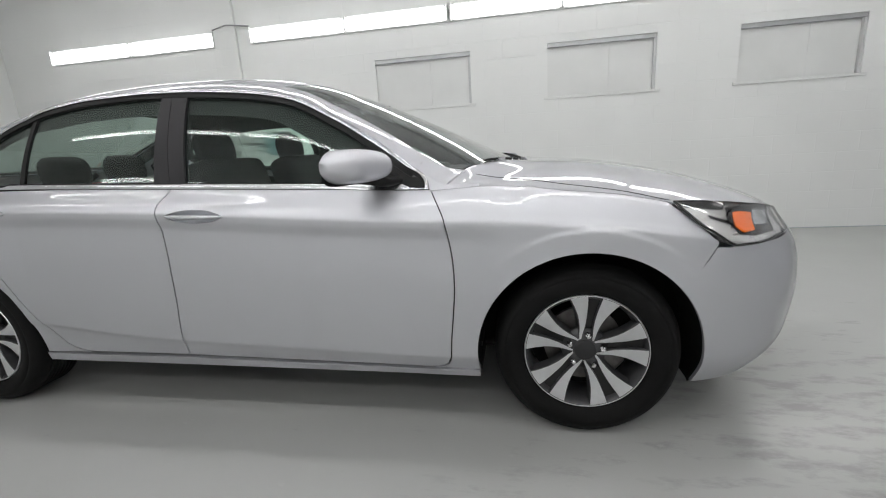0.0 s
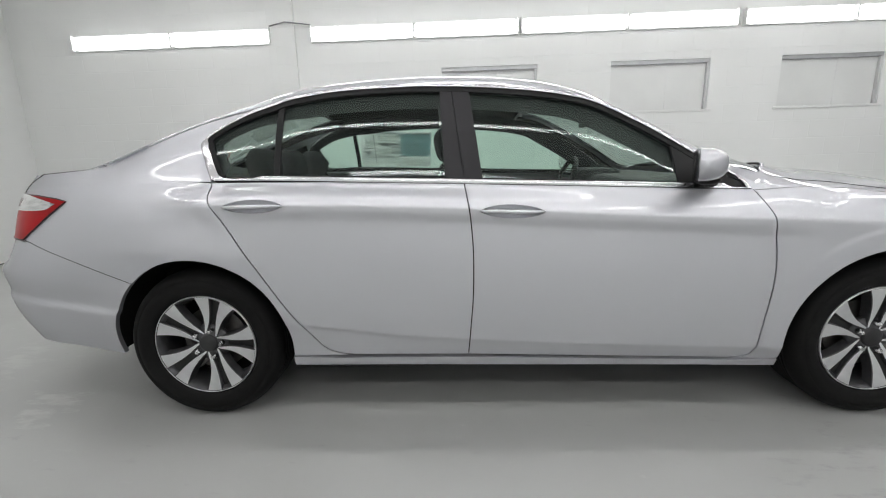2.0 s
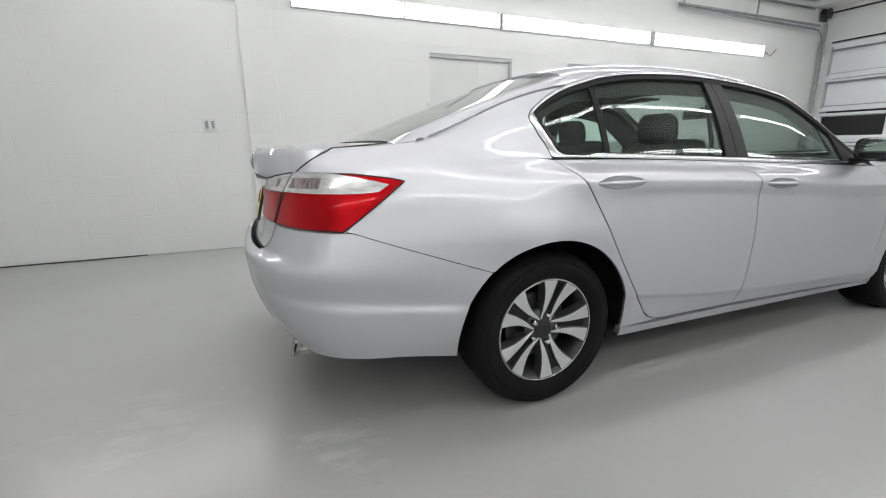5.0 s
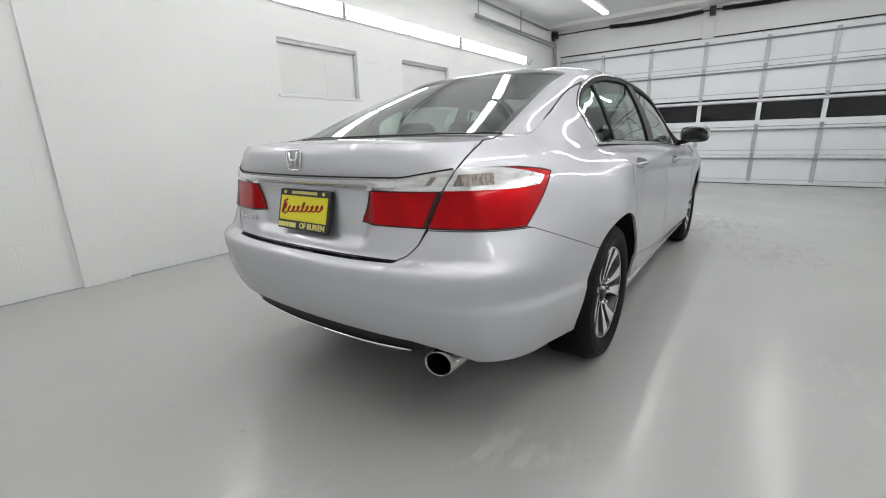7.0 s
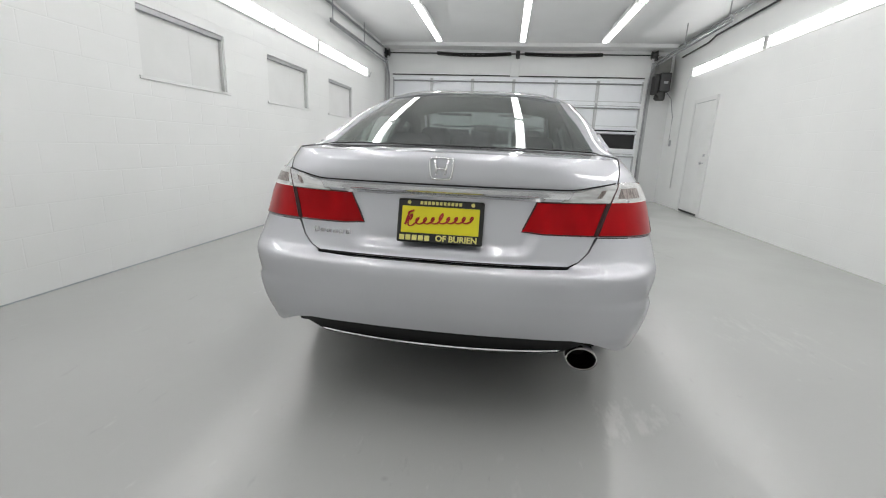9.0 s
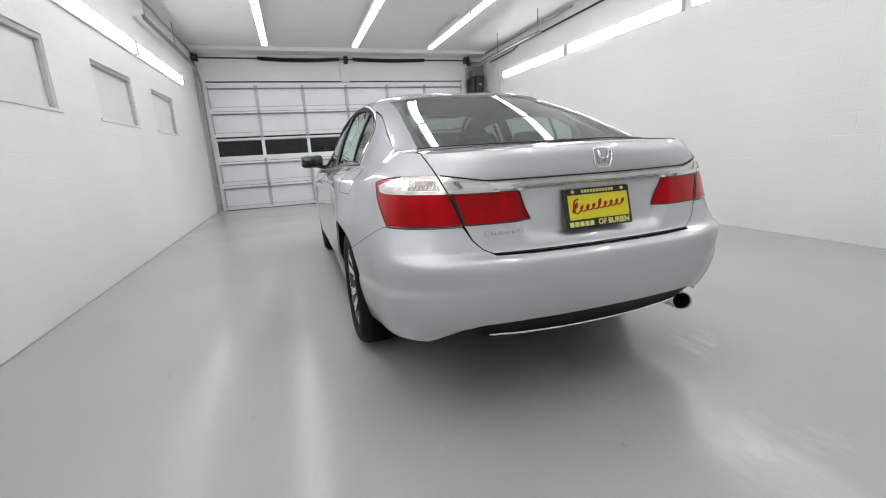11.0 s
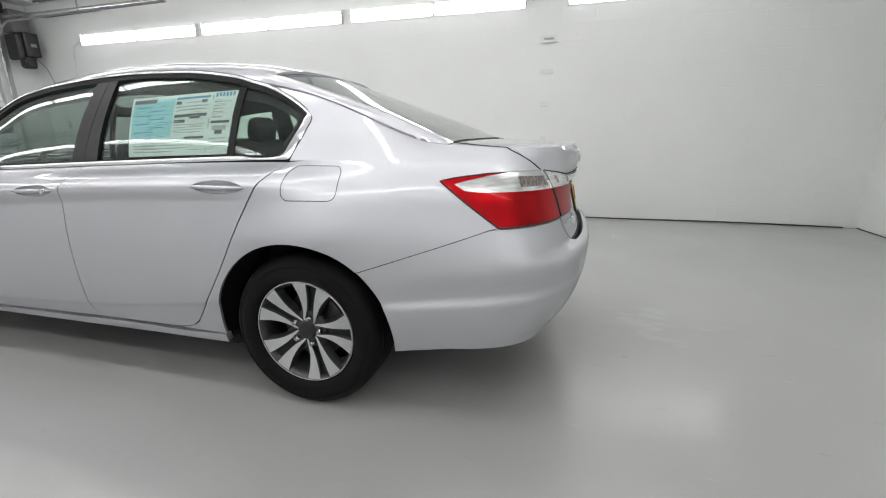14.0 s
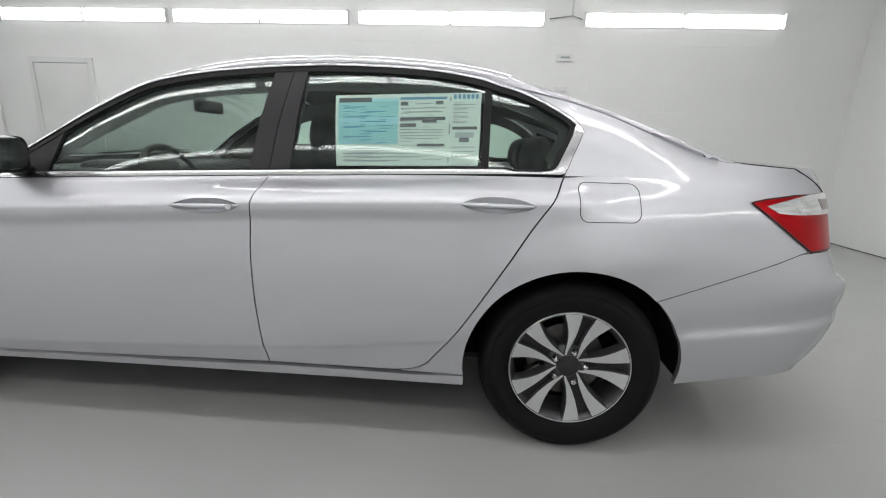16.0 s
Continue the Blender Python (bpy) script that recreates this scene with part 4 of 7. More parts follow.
def pane(bm, thick=0.004):
    """Give a sheet of glass its thickness, inwards."""
    bm.normal_update()
    src = bm.faces[:]
    inner_ = bmesh.ops.duplicate(bm, geom=bm.verts[:] + bm.edges[:] + bm.faces[:])["geom"]
    vs = [v for v in inner_ if isinstance(v, bmesh.types.BMVert)]
    fs = [f for f in inner_ if isinstance(f, bmesh.types.BMFace)]
    bm.normal_update()
    for v in vs:
        v.co -= v.normal * thick
    bmesh.ops.reverse_faces(bm, faces=fs)
    rim = [e for e in bm.edges if e.is_boundary]
    bmesh.ops.bridge_loops(bm, edges=rim)
    for f in bm.faces:
        f.smooth = True
    for e in rim:
        e.smooth = False
    return bm


def patch(name, grids, mat, parent, label="", off=0.0, depth=0.012, both=True, centre=(0, 0, 0.62)):
    """Panels of the car's flank. both: one for each side; else one mesh across the middle."""
    obs = []
    for sides in ((1,), (-1,)) if both else ((1, -1),):
        bm = bmesh.new()
        for side in sides:
            for g in grids:
                grid_bm(lift(g, off), side, bm)
        bm = finish(bm, depth, centre)
        obs.append(part(name, pane(bm) if mat is M_GLASS else bm, mat, parent, label))
    return obs


car = thing("car", (0, 0, 0), "silver metallic four-door sedan parked on the painted floor", "car")
GAP = 0.0025

# seams in length and height
SEAM_B = curve([(-0.255, 0.288), (-0.244, 0.42), (-0.233, 0.55), (-0.230, 0.70), (-0.234, 0.80), (-0.244, 0.90), (-0.262, 0.9965)])
SEAM_F = curve([(0.895, 0.318), (0.902, 0.40), (0.914, 0.50), (0.923, 0.60), (0.920, 0.708), (0.900, 0.830), (0.886, 0.872), (0.846, 0.946)])
SEAM_R = curve([(-0.870, 0.334), (-0.945, 0.432), (-1.022, 0.545), (-1.13, 0.722), (-1.208, 0.852), (-1.268, 0.94), (-1.322, 1.0175)])


def shift(poly, dx):
    return [(x + dx, z) for x, z in poly]


def belt_line(x0, x1, n=16, dz=-0.002):
    return [(x0 + (x1 - x0) * k / n, Z_BELT(x0 + (x1 - x0) * k / n) + dz) for k in range(n + 1)]


def z_doorbot(x):
    return 0.2855 - 0.0195 * (x + 0.25)


bot_f = [(-0.255 + (0.80 + 0.255) * k / 12, z_doorbot(-0.255 + 1.055 * k / 12)) for k in range(13)] + [(0.85, 0.270), (0.880, 0.284), (0.895, 0.318)]
front_door = coons(shift(bot_f, GAP), belt_line(-0.262 + GAP, 0.846 - GAP), shift(SEAM_B, GAP), shift(SEAM_F, -GAP), 90, 120)
bot_r = [(-0.870, 0.334), (-0.84, 0.312), (-0.80, 0.298), (-0.74, 0.2905)] + [(-0.70 + (0.70 - 0.255) * k / 8, 0.2895 - 0.001 * k / 8) for k in range(9)]
rear_door = coons(bot_r, belt_line(-1.322 + GAP, -0.262 - GAP), shift(SEAM_R, GAP * 1.4), shift(SEAM_B, -GAP), 90, 120)
HANDLES = [(-1.215, -0.968, 0.9295, 0.0), (-0.205, 0.045, 0.889, -0.035)]


def lens_half(f):
    """Half-height of the lens-shaped handle opening at a share f of its length."""
    return 0.026 * max(0.0, 1 - abs(2 * f - 1) ** 2.2) ** 0.75


def in_cup(x, z):
    for x0, x1, zc, slope in HANDLES:
        f = (x - x0) / (x1 - x0)
        if 0 < f < 1 and abs(z - zc - slope * (x - (x0 + x1) / 2)) < lens_half(f):
            return True
    return False


def to_cup_edge(x, z):
    """Move a point of the opening's rim along its ray from the middle onto the lens outline."""
    x0, x1, zc, slope = min(HANDLES, key=lambda h: abs((h[0] + h[1]) / 2 - x))
    cx = (x0 + x1) / 2
    lo, hi = 0.2, 2.5
    for _ in range(30):
        k = (lo + hi) / 2
        if in_cup(cx + (x - cx) * k, zc + (z - zc) * k):
            lo = k
        else:
            hi = k
    return cx + (x - cx) * lo, zc + (z - zc) * lo


def door(name, grid, label):
    for side in (1, -1):
        bm = grid_bm(lift(grid), side)
        gone = []
        for f in bm.faces:
            m = f.calc_center_median()
            if in_cup(m.x, m.z):
                gone.append(f)
        rim = {v for f in gone for v in f.verts}
        bmesh.ops.delete(bm, geom=gone, context="FACES")
        for v in rim:
            if v.is_valid and v.link_faces:
                x, z = to_cup_edge(v.co.x, v.co.z)
                v.co = Vector((x, surf(s_of_x(x, z), z).y * side, z))
        part(name, finish(bm), M_PAINT, car, label)


door("front_door", front_door, "silver front door skin")
door("rear_door", [[(s_of_x(x, z), z) for x, z in r] for r in rear_door], "silver rear door skin")

# sills under the doors
sill_top = [(-1.0, 0.2875)] + [(-0.80 + 1.62 * k / 12, (z_doorbot(-0.80 + 1.62 * k / 12) if -0.80 + 1.62 * k / 12 > -0.25 else 0.2885) - 0.008) for k in range(13)] + [(1.0, 0.258)]
sill = coons([(-1.0, 0.243), (0.0, 0.234), (1.0, 0.226)], sill_top, [(-1.0, 0.243), (-1.0, 0.2815)], [(1.0, 0.226), (1.0, 0.258)], 40, 5)
patch("sill", [sill], M_PAINT, car, "silver painted sill", off=0.007, depth=0.03)
sill_low = coons([(-0.99, 0.175), (0.99, 0.165)], [(-0.99, 0.242), (0.0, 0.233), (0.99, 0.225)], [(-0.99, 0.175), (-0.99, 0.242)], [(0.99, 0.165), (0.99, 0.225)], 20, 4)
patch("sill_skirt", [sill_low], M_PLASTIC, car, "black plastic skirt below the sill", off=-0.07)

WHEEL_X, WHEEL_Z, ARCH_R = 1.388, 0.330, 0.392


def around(cx, outer, n, rings, a0, a1, spread=None):
    """A sheet between a wheel arch and the outer border, which runs anticlockwise from a0 to a1 degrees."""
    o = resample(outer, n)
    g = []
    turn = [math.atan2(z - WHEEL_Z, x - cx) for x, z in o]
    turn = [min(max(a + 2 * math.pi if a < radians(-90) else a, radians(a0)), radians(a1)) for a in turn]
    if spread:
        k0 = next(k for k, a in enumerate(turn) if a > radians(spread))
        for k in range(k0, n + 1):
            turn[k] = radians(spread) + radians(a1 - spread) * (k - k0) / (n - k0)
    for j in range(rings + 1):
        f = (j / rings) ** 1.25
        row = []
        for k, (x, z) in enumerate(o):
            a = turn[k]
            ix, iz = cx + ARCH_R * math.cos(a), WHEEL_Z + ARCH_R * math.sin(a)
            row.append((ix + (x - ix) * f, iz + (z - iz) * f))
        g.append(row)
    return g


# front wing
wing_border = ([(1.80, 0.735), (1.744, 0.787), (1.648, 0.866)] + [(1.64 - 0.79 * k / 16, Z_BELT(1.64 - 0.79 * k / 16) - 0.002) for k in range(17)]
               + shift(SEAM_F[::-1][1:], GAP) + [(0.885, 0.2815), (0.853, 0.2665), (0.82, 0.2615), (0.99, 0.2595), (1.0, 0.2600)])
wing_border = [(1.706, 0.595), (1.75, 0.66)] + wing_border
wing = around(WHEEL_X, wing_border, 170, 40, 40, 190)
patch("front_wing", [[[(s_of_x(x, z), z) for x, z in r] for r in wing]], M_PAINT, car, "silver front wing")

# rear quarter, up to the waist line, then the roof pillar and the boot's shoulder above it
S_SEAM = {z: s_of_y(y, z) for z, y in ((1.06, 0.640), (1.045, 0.637), (1.02, 0.631), (0.985, 0.620), (1.0, 0.625), (0.965, 0.612), (0.90, 0.585), (0.805, 0.555), (0.75, 0.530), (0.715, 0.495), (0.697, 0.455))}
seam_top, seam_mid = S_SEAM[1.0], S_SEAM[0.805]
q_waist = [(-1.326, Z_BELT(-1.326))] + [(s, Z_BELT(surf(s, 1.01).x)) for s in np.linspace(-1.40, seam_top + GAP, 30)]
q_border = ([(-1.0, 0.2835), (-0.99, 0.2840), (-0.76, 0.2868), (-0.802, 0.2950), (-0.842, 0.3085), (-0.872, 0.331)] + [(s_of_x(x - GAP, z), z) for x, z in SEAM_R[1:]] + q_waist[1:]
            + [(S_SEAM[0.965] + GAP, 0.965)] + xz((-2.138, 0.791), (-1.992, 0.7387), (-1.843, 0.6864), (-1.705, 0.638), (-1.662, 0.623)))
quarter = around(-WHEEL_X, q_border, 190, 34, -12, 132.2, 70)
D_REAR = curve([(-1.326, Z_BELT(-1.326)), (-1.352, 1.082), (-1.384, 1.152), (-1.394, 1.186), (-1.365, 1.222), (-1.29, 1.270), (-1.20, 1.316)])
rail_back = [(s, Z_RAIL(surf(s, 1.06).x)) for s in np.linspace(-1.205, S_SEAM[1.06] + GAP, 34)]
pillar = coons(q_waist, rail_back, [(s_of_x(x, z), z) for x, z in D_REAR], [(seam_top + GAP, q_waist[-1][1]), (S_SEAM[1.06] + GAP, rail_back[-1][1])], 60, 14)
foot = coons([(-1.0, 0.243), (-0.80, 0.243)], [(-1.0, 0.261), (-0.80, 0.285)], [(-1.0, 0.243), (-1.0, 0.261)], [(-0.80, 0.243), (-0.80, 0.285)], 4, 2)
lamp_pocket = coons([(seam_mid + GAP, 0.800)] + xz((-2.20, 0.795), (-2.138, 0.791)), [(S_SEAM[0.965] + GAP, 0.965)] + xz((-2.138, 0.7912)),
                    [(seam_mid + GAP, 0.800), (S_SEAM[0.90] + GAP, 0.90), (S_SEAM[0.965] + GAP, 0.965)], xz((-2.138, 0.791), (-2.138, 0.7912)), 24, 8)
patch("rear_quarter", [quarter, pillar, lamp_pocket], M_PAINT, car, "silver rear quarter panel and roof pillar")

# rear bumper
def arch_arc(cx, a0, a1, n=14):
    return [(cx + ARCH_R * math.cos(radians(a0 + (a1 - a0) * k / n)), WHEEL_Z + ARCH_R * math.sin(radians(a0 + (a1 - a0) * k / n))) for k in range(n + 1)]


b_left = [(s_of_x(x, z), z) for x, z in arch_arc(-WHEEL_X, 186.5, 132.6)]
b_top = xz((-1.6545, 0.6175), (-1.706, 0.6355), (-1.843, 0.6835), (-1.992, 0.7357), (-2.138, 0.788)) + xz((-2.20, 0.7915)) + [(seam_mid + 0.0015, 0.7965), (S_SEAM[0.75] + 0.0015, 0.748), (S_SEAM[0.715] + 0.0015, 0.713), (S_SEAM[0.697], 0.692), (s_of_y(0.3, 0.69), 0.690), (S_TAIL, 0.690)]
b_bot = xz((-1.777, 0.286), (-2.0, 0.318), (-2.17, 0.330), (-2.30, 0.338)) + [(s_of_y(0.68, 0.345), 0.345), (s_of_y(0.575, 0.40), 0.400), (s_of_y(0.50, 0.415), 0.418), (s_of_y(0.3, 0.42), 0.424), (S_TAIL, 0.424)]
bumper = coons(b_bot, b_top, b_left, [(S_TAIL, 0.424), (S_TAIL, 0.690)], 240, 34)
patch("rear_bumper", [bumper], M_PAINT, car, "silver wraparound rear bumper", both=False, depth=0.02)
# bumper's dark lower valance and its bright strip
val = coons([(s_of_y(0.60, 0.40), 0.40), (s_of_y(0.47, 0.35), 0.334), (S_TAIL, 0.322)], [(s_of_y(0.60, 0.415), 0.415), (s_of_y(0.44, 0.42), 0.424), (S_TAIL, 0.428)],
            [(s_of_y(0.60, 0.40), 0.40), (s_of_y(0.60, 0.415), 0.415)], [(S_TAIL, 0.322), (S_TAIL, 0.428)], 30, 6)
patch("valance", [val], M_PLASTIC, car, "black plastic lower valance", off=-0.012, both=False, depth=0.06)
strip = [surf(s_of_y(y, 0.36), 0.346 + 0.014 * (y / 0.47) ** 2) + Vector((0.002, 0, 0)) for y in np.linspace(0.47, 0.005, 24)]
strip = [Vector((p.x, p.y, p.z)) for p in strip] + [Vector((p.x, -p.y, p.z)) for p in strip[::-1]]
part("valance_strip", tube_bm(strip, [0.002] + [0.0055] * (len(strip) - 2) + [0.002], 8), M_CHROME, car, "thin chrome strip", smooth=True)

# front bumper
f_left = [(s_of_x(x, z), z) for x, z in arch_arc(WHEEL_X, -18, 40.5)]
f_bot = xz((1.761, 0.212), (1.90, 0.208), (2.02, 0.218)) + [(S_NOSE - 0.7, 0.23), (S_NOSE, 0.22)]
f_top = xz((1.694, 0.592), (1.748, 0.656), (1.797, 0.728), (1.842, 0.722), (1.99, 0.722)) + [(S_NOSE - 0.5, 0.72), (S_NOSE, 0.72)]
fb = coons(f_bot, f_top, f_left, [(S_NOSE, 0.22), (S_NOSE, 0.72)], 60, 26)
patch("front_bumper", [fb], M_PAINT, car, "silver front bumper", both=False)


# dark flanges behind the panel gaps
def flange(poly, w=0.014):
    p = resample(poly, 30)
    a_, b_ = [], []
    for i, (s, z) in enumerate(p):
        q0, q1 = p[max(i - 1, 0)], p[min(i + 1, 30)]
        dx, dz = q1[0] - q0[0], q1[1] - q0[1]
        l = math.hypot(dx, dz) or 1
        a_.append((s - dz / l * w, z + dx / l * w))
        b_.append((s + dz / l * w, z - dx / l * w))
    patch("panel_flange", [[a_, b_]], M_LINER, car, "dark flange behind a panel gap", off=-0.018, depth=0)


flange(SEAM_B)
flange(SEAM_F)
flange([(s_of_x(x, z), z) for x, z in SEAM_R])
flange(bot_f)
flange(bot_r)
flange([(S_SEAM[k], k) for k in (0.715, 0.75, 0.805, 0.90, 0.965, 1.0, 1.06)])
flange(xz((1.70, 0.594), (1.749, 0.658), (1.798, 0.731)))
flange([(s_of_x(x, Z_BELT(x)), Z_BELT(x) - 0.004) for x in np.linspace(0.9, 1.9, 20)])


def groove(pts, r, label):
    for side in (1, -1):
        part("panel_gap", tube_bm([(p.x, p.y * side, p.z) for p in pts], r, 6), M_PLASTIC, car, label)


bump_seam = resample(xz((-1.66, 0.6208), (-1.705, 0.6367), (-1.843, 0.685), (-1.992, 0.7372), (-2.138, 0.7895), (-2.165, 0.796)), 40)
groove([surf(s, z) - out_normal(s, z) * 0.0009 for s, z in bump_seam], 0.0017, "gap between bumper and quarter panel")

# ---- hood, roof, boot lid and the glass between
def mirrored(half):
    """Rows of points from the middle outwards, doubled to the other side."""
    return [[Vector((p.x, -p.y, p.z)) for p in r[::-1]] + r[1:] for r in half]


def cap(x, f, inset=0.0):
    """A point of the upper surface; f is 0 on the centre line, 1 at the roof rail."""
    u = (x + XA) / (TAIL(1.06) + XA) if x < -XA else 0
    yr, zr, zm = Y_RAIL(x) * tail_taper(u, 1.06), Z_RAIL(x), Z_MID(x)
    power = 2.4 + 2.2 * max(0.0, 1 - ((x + 0.45) / 0.85) ** 2) if x > -0.45 else 4.6 - 0.4 * min(1.0, (-0.45 - x) / 0.7)
    return Vector((x, yr * f, zr + (zm - zr) * (1 - abs(f) ** power)))


def rear_edge(f):
    return -1.16 + 0.05 * f * f


def screen_top(f):
    return 0.20 - 0.07 * f * f


def screen_foot(f):
    return 1.16 - 0.30 * f * f


def boot_front(f):
    return -1.968 + 0.012 * f * f


def rear_cap(x, f):
    """The rear window and its pillars: a gently swelling sheet that runs into the roof rail."""
    p, a, b = cap(x, f), cap(rear_edge(f), f), cap(boot_front(f), f)
    t = min(max((x - a.x) / (b.x - a.x), 0.0), 1.0)
    w = min(max((abs(f) - 0.82) / 0.18, 0.0), 1.0) ** 2
    top = Z_MID(a.x) - 0.062 * f * f
    flat = top + (b.z - top) * t + (0.006 + 0.014 * f * f) * 4 * t * (1 - t)
    p.z = flat * (1 - w) + p.z * w
    return p


def cap_rows(x_from, x_to, f0, f1, nx, nf, off=0.0, shape=cap):
    rows_ = []
    for j in range(nx + 1):
        t = j / nx
        row = []
        for i in range(nf + 1):
            fa = f0(t) if callable(f0) else f0
            fb_ = f1(t) if callable(f1) else f1
            f = fa + (fb_ - fa) * i / nf
            x = x_from(f) + (x_to(f) - x_from(f)) * t
            p = shape(x, f)
            p.z += off
            row.append(p)
        rows_.append(row)
    return rows_


def sheet(name, groups, mat, label="", depth=0.012, parent=None, centre=(0, 0, 0.6)):
    bm = bmesh.new()
    for rows_ in groups:
        grid_bm(rows_, 1, bm)
    bm = finish(bm, depth, centre)
    return part(name, pane(bm, 0.005) if mat is M_GLASS_REAR else bm, mat, parent or car, label)


def glass_edge(t):
    """Where the rear window ends across the car, from its top (0) to its foot (1)."""
    return 0.85 + 0.025 * t


sheet("roof", [cap_rows(lambda f: screen_top(f) + 0.025, lambda f: rear_edge(f) - 0.006, -1, 1, 40, 48)], M_PAINT, "silver roof panel")
for s in (1, -1):
    sheet("windscreen_pillar", [cap_rows(lambda f: screen_top(f) + 0.004, lambda f: 0.90 + 0.06 * (1 - abs(f)) / 0.14, 0.86 * s, s, 30, 8)], M_PAINT, "silver windscreen pillar")
    sheet("rear_pillar", [cap_rows(lambda f: rear_edge(f) + 0.004, lambda f: boot_front(f) - 0.0, lambda t: (glass_edge(t) - 0.008) * s, s, 40, 12, 0.0, rear_cap)], M_PAINT, "silver pillar beside the rear window")
glass_bits = []
glass_bits.append(sheet("windscreen", [cap_rows(screen_top, screen_foot, -0.87, 0.87, 30, 30, -0.003)], M_GLASS_REAR, "sloping windscreen", depth=0.0))
glass_bits.append(sheet("rear_window", [cap_rows(rear_edge, boot_front, lambda t: -glass_edge(t), glass_edge, 40, 34, -0.002, rear_cap)], M_GLASS_REAR, "tinted rear window", depth=0.0))
for s in (1, -1):
    sheet("window_seal", [cap_rows(rear_edge, boot_front, lambda t: (glass_edge(t) - 0.06) * s, lambda t: glass_edge(t) * s, 40, 3, -0.010, rear_cap)], M_GLOSSBLACK, "black edge band of the rear window", depth=0)
    sheet("window_seal", [cap_rows(screen_top, screen_foot, 0.83 * s, 0.87 * s, 30, 3, -0.011)], M_GLOSSBLACK, "black edge band of the windscreen", depth=0)
sheet("window_seal", [cap_rows(lambda f: boot_front(f) + 0.035, lambda f: boot_front(f) - 0.004, -0.87, 0.87, 4, 30, -0.010, rear_cap)], M_GLOSSBLACK, "black lower band of the rear window", depth=0)
sheet("window_seal", [cap_rows(rear_edge, lambda f: rear_edge(f) - 0.03, -0.85, 0.85, 4, 30, -0.010, rear_cap)], M_GLOSSBLACK, "black upper band of the rear window", depth=0)

# boot lid: deck between the shoulders, then the tail face
deck = []
deck_s = [s for s in np.linspace(s_of_x(-1.95, 1.09), S_TAIL, 60)]
edge_s = [surf(s, Z_RAIL(surf(s, 1.06).x)) for s in deck_s]
first_row = [cap(boot_front(i / 20) - 0.010, i / 20) for i in range(21)]
behind = [p for p in edge_s if p.x < first_row[-1].x - 0.004]
for n, p in enumerate(behind):
    row = []
    for i in range(21):
        f = i / 20
        x = min(p.x, first_row[i].x - 0.0035 * (n + 1))
        k = min(max((x + 2.45) / 0.12, 0), 1)
        zr = Z_RAIL(x) if p.x > -2.2 else p.z
        row.append(Vector((x, p.y * f, zr + max(Z_MID(x) - zr, 0.0) * k * (1 - f ** 2.4) + 0.0005)))
    deck.append(row)
deck = mirrored([first_row] + deck)
lid_gap = []
for row in deck:
    half_row = row[20:]
    x = half_row[-1].x
    if x > -1.965 or x < surf(S_SEAM[1.06], 1.06).x:
        continue
    t = min(max((-1.968 - x) / 0.22, 0.0), 1.0)
    f = (0.885 + 0.115 * t * t * (3 - 2 * t)) * 20
    k = min(int(f), 19)
    p = half_row[k] + (half_row[k + 1] - half_row[k]) * (f - k)
    lid_gap.append(p + Vector((0, 0, 0.0004)))
groove(lid_gap + [surf(S_SEAM[k], k) for k in (1.06, 1.045, 1.02, 1.0, 0.985)], 0.0030, "gap beside the boot lid")
seal_line = [rear_cap(boot_front(f) - 0.004, f) + Vector((0, 0, -0.001)) for f in np.linspace(-0.88, 0.88, 40)]
part("window_seal", tube_bm(seal_line, 0.0045, 6), M_RUBBER, car, "black rubber below the rear window")
rail_s = [(s, Z_RAIL(surf(s, 1.06).x)) for s in np.linspace(S_SEAM[1.06], S_TAIL, 30)]
t_bot = [(S_SEAM[0.697] - 0.002, 0.697), (s_of_y(0.3, 0.695), 0.695), (S_TAIL, 0.695)]
t_left = [(S_SEAM[0.697] - 0.002, 0.697), (S_SEAM[0.715] - GAP, 0.715), (S_SEAM[0.75] - GAP, 0.75), (S_SEAM[0.805] - GAP, 0.805), (S_SEAM[0.90] - GAP, 0.90), (S_SEAM[0.965] - GAP, 0.965), (S_SEAM[1.0] - GAP, 1.0), (S_SEAM[1.06] - GAP, rail_s[0][1])]
face = coons(t_bot, rail_s, t_left, [(S_TAIL, 0.695), (S_TAIL, rail_s[-1][1])], 40, 48)
bm = bmesh.new()
for s in (1, -1):
    grid_bm(lift(face), s, bm)
part("boot_face", finish(bm, 0.012), M_PAINT, car, "silver boot lid face with plate recess")
sheet("boot_deck", [deck], M_PAINT, "silver boot lid top", depth=0.01)

# hood, wing tops and cowl
def hood_point(s, f):
    x = surf(s, 0.9).x
    for _ in range(6):
        x = surf(s, Z_BELT(x)).x
    p = surf(s, Z_BELT(x))
    fy = min(f * p.y / 0.846, 1.0)
    foot = screen_foot(fy) + 0.045 * max(0.0, 1 - (fy / 0.78) ** 4) + 0.004
    hx = max(p.x, foot)
    hz = p.z + max(Z_HOOD(hx) - p.z, 0) * (1 - f ** 2.6)
    w = max(0.0, 1 - (hx - foot) / 0.16) ** 1.5 * (1 - f ** 10)
    return Vector((hx, p.y * f, hz + (cap(screen_foot(fy), fy * 0.985).z - 0.004 - hz) * w))


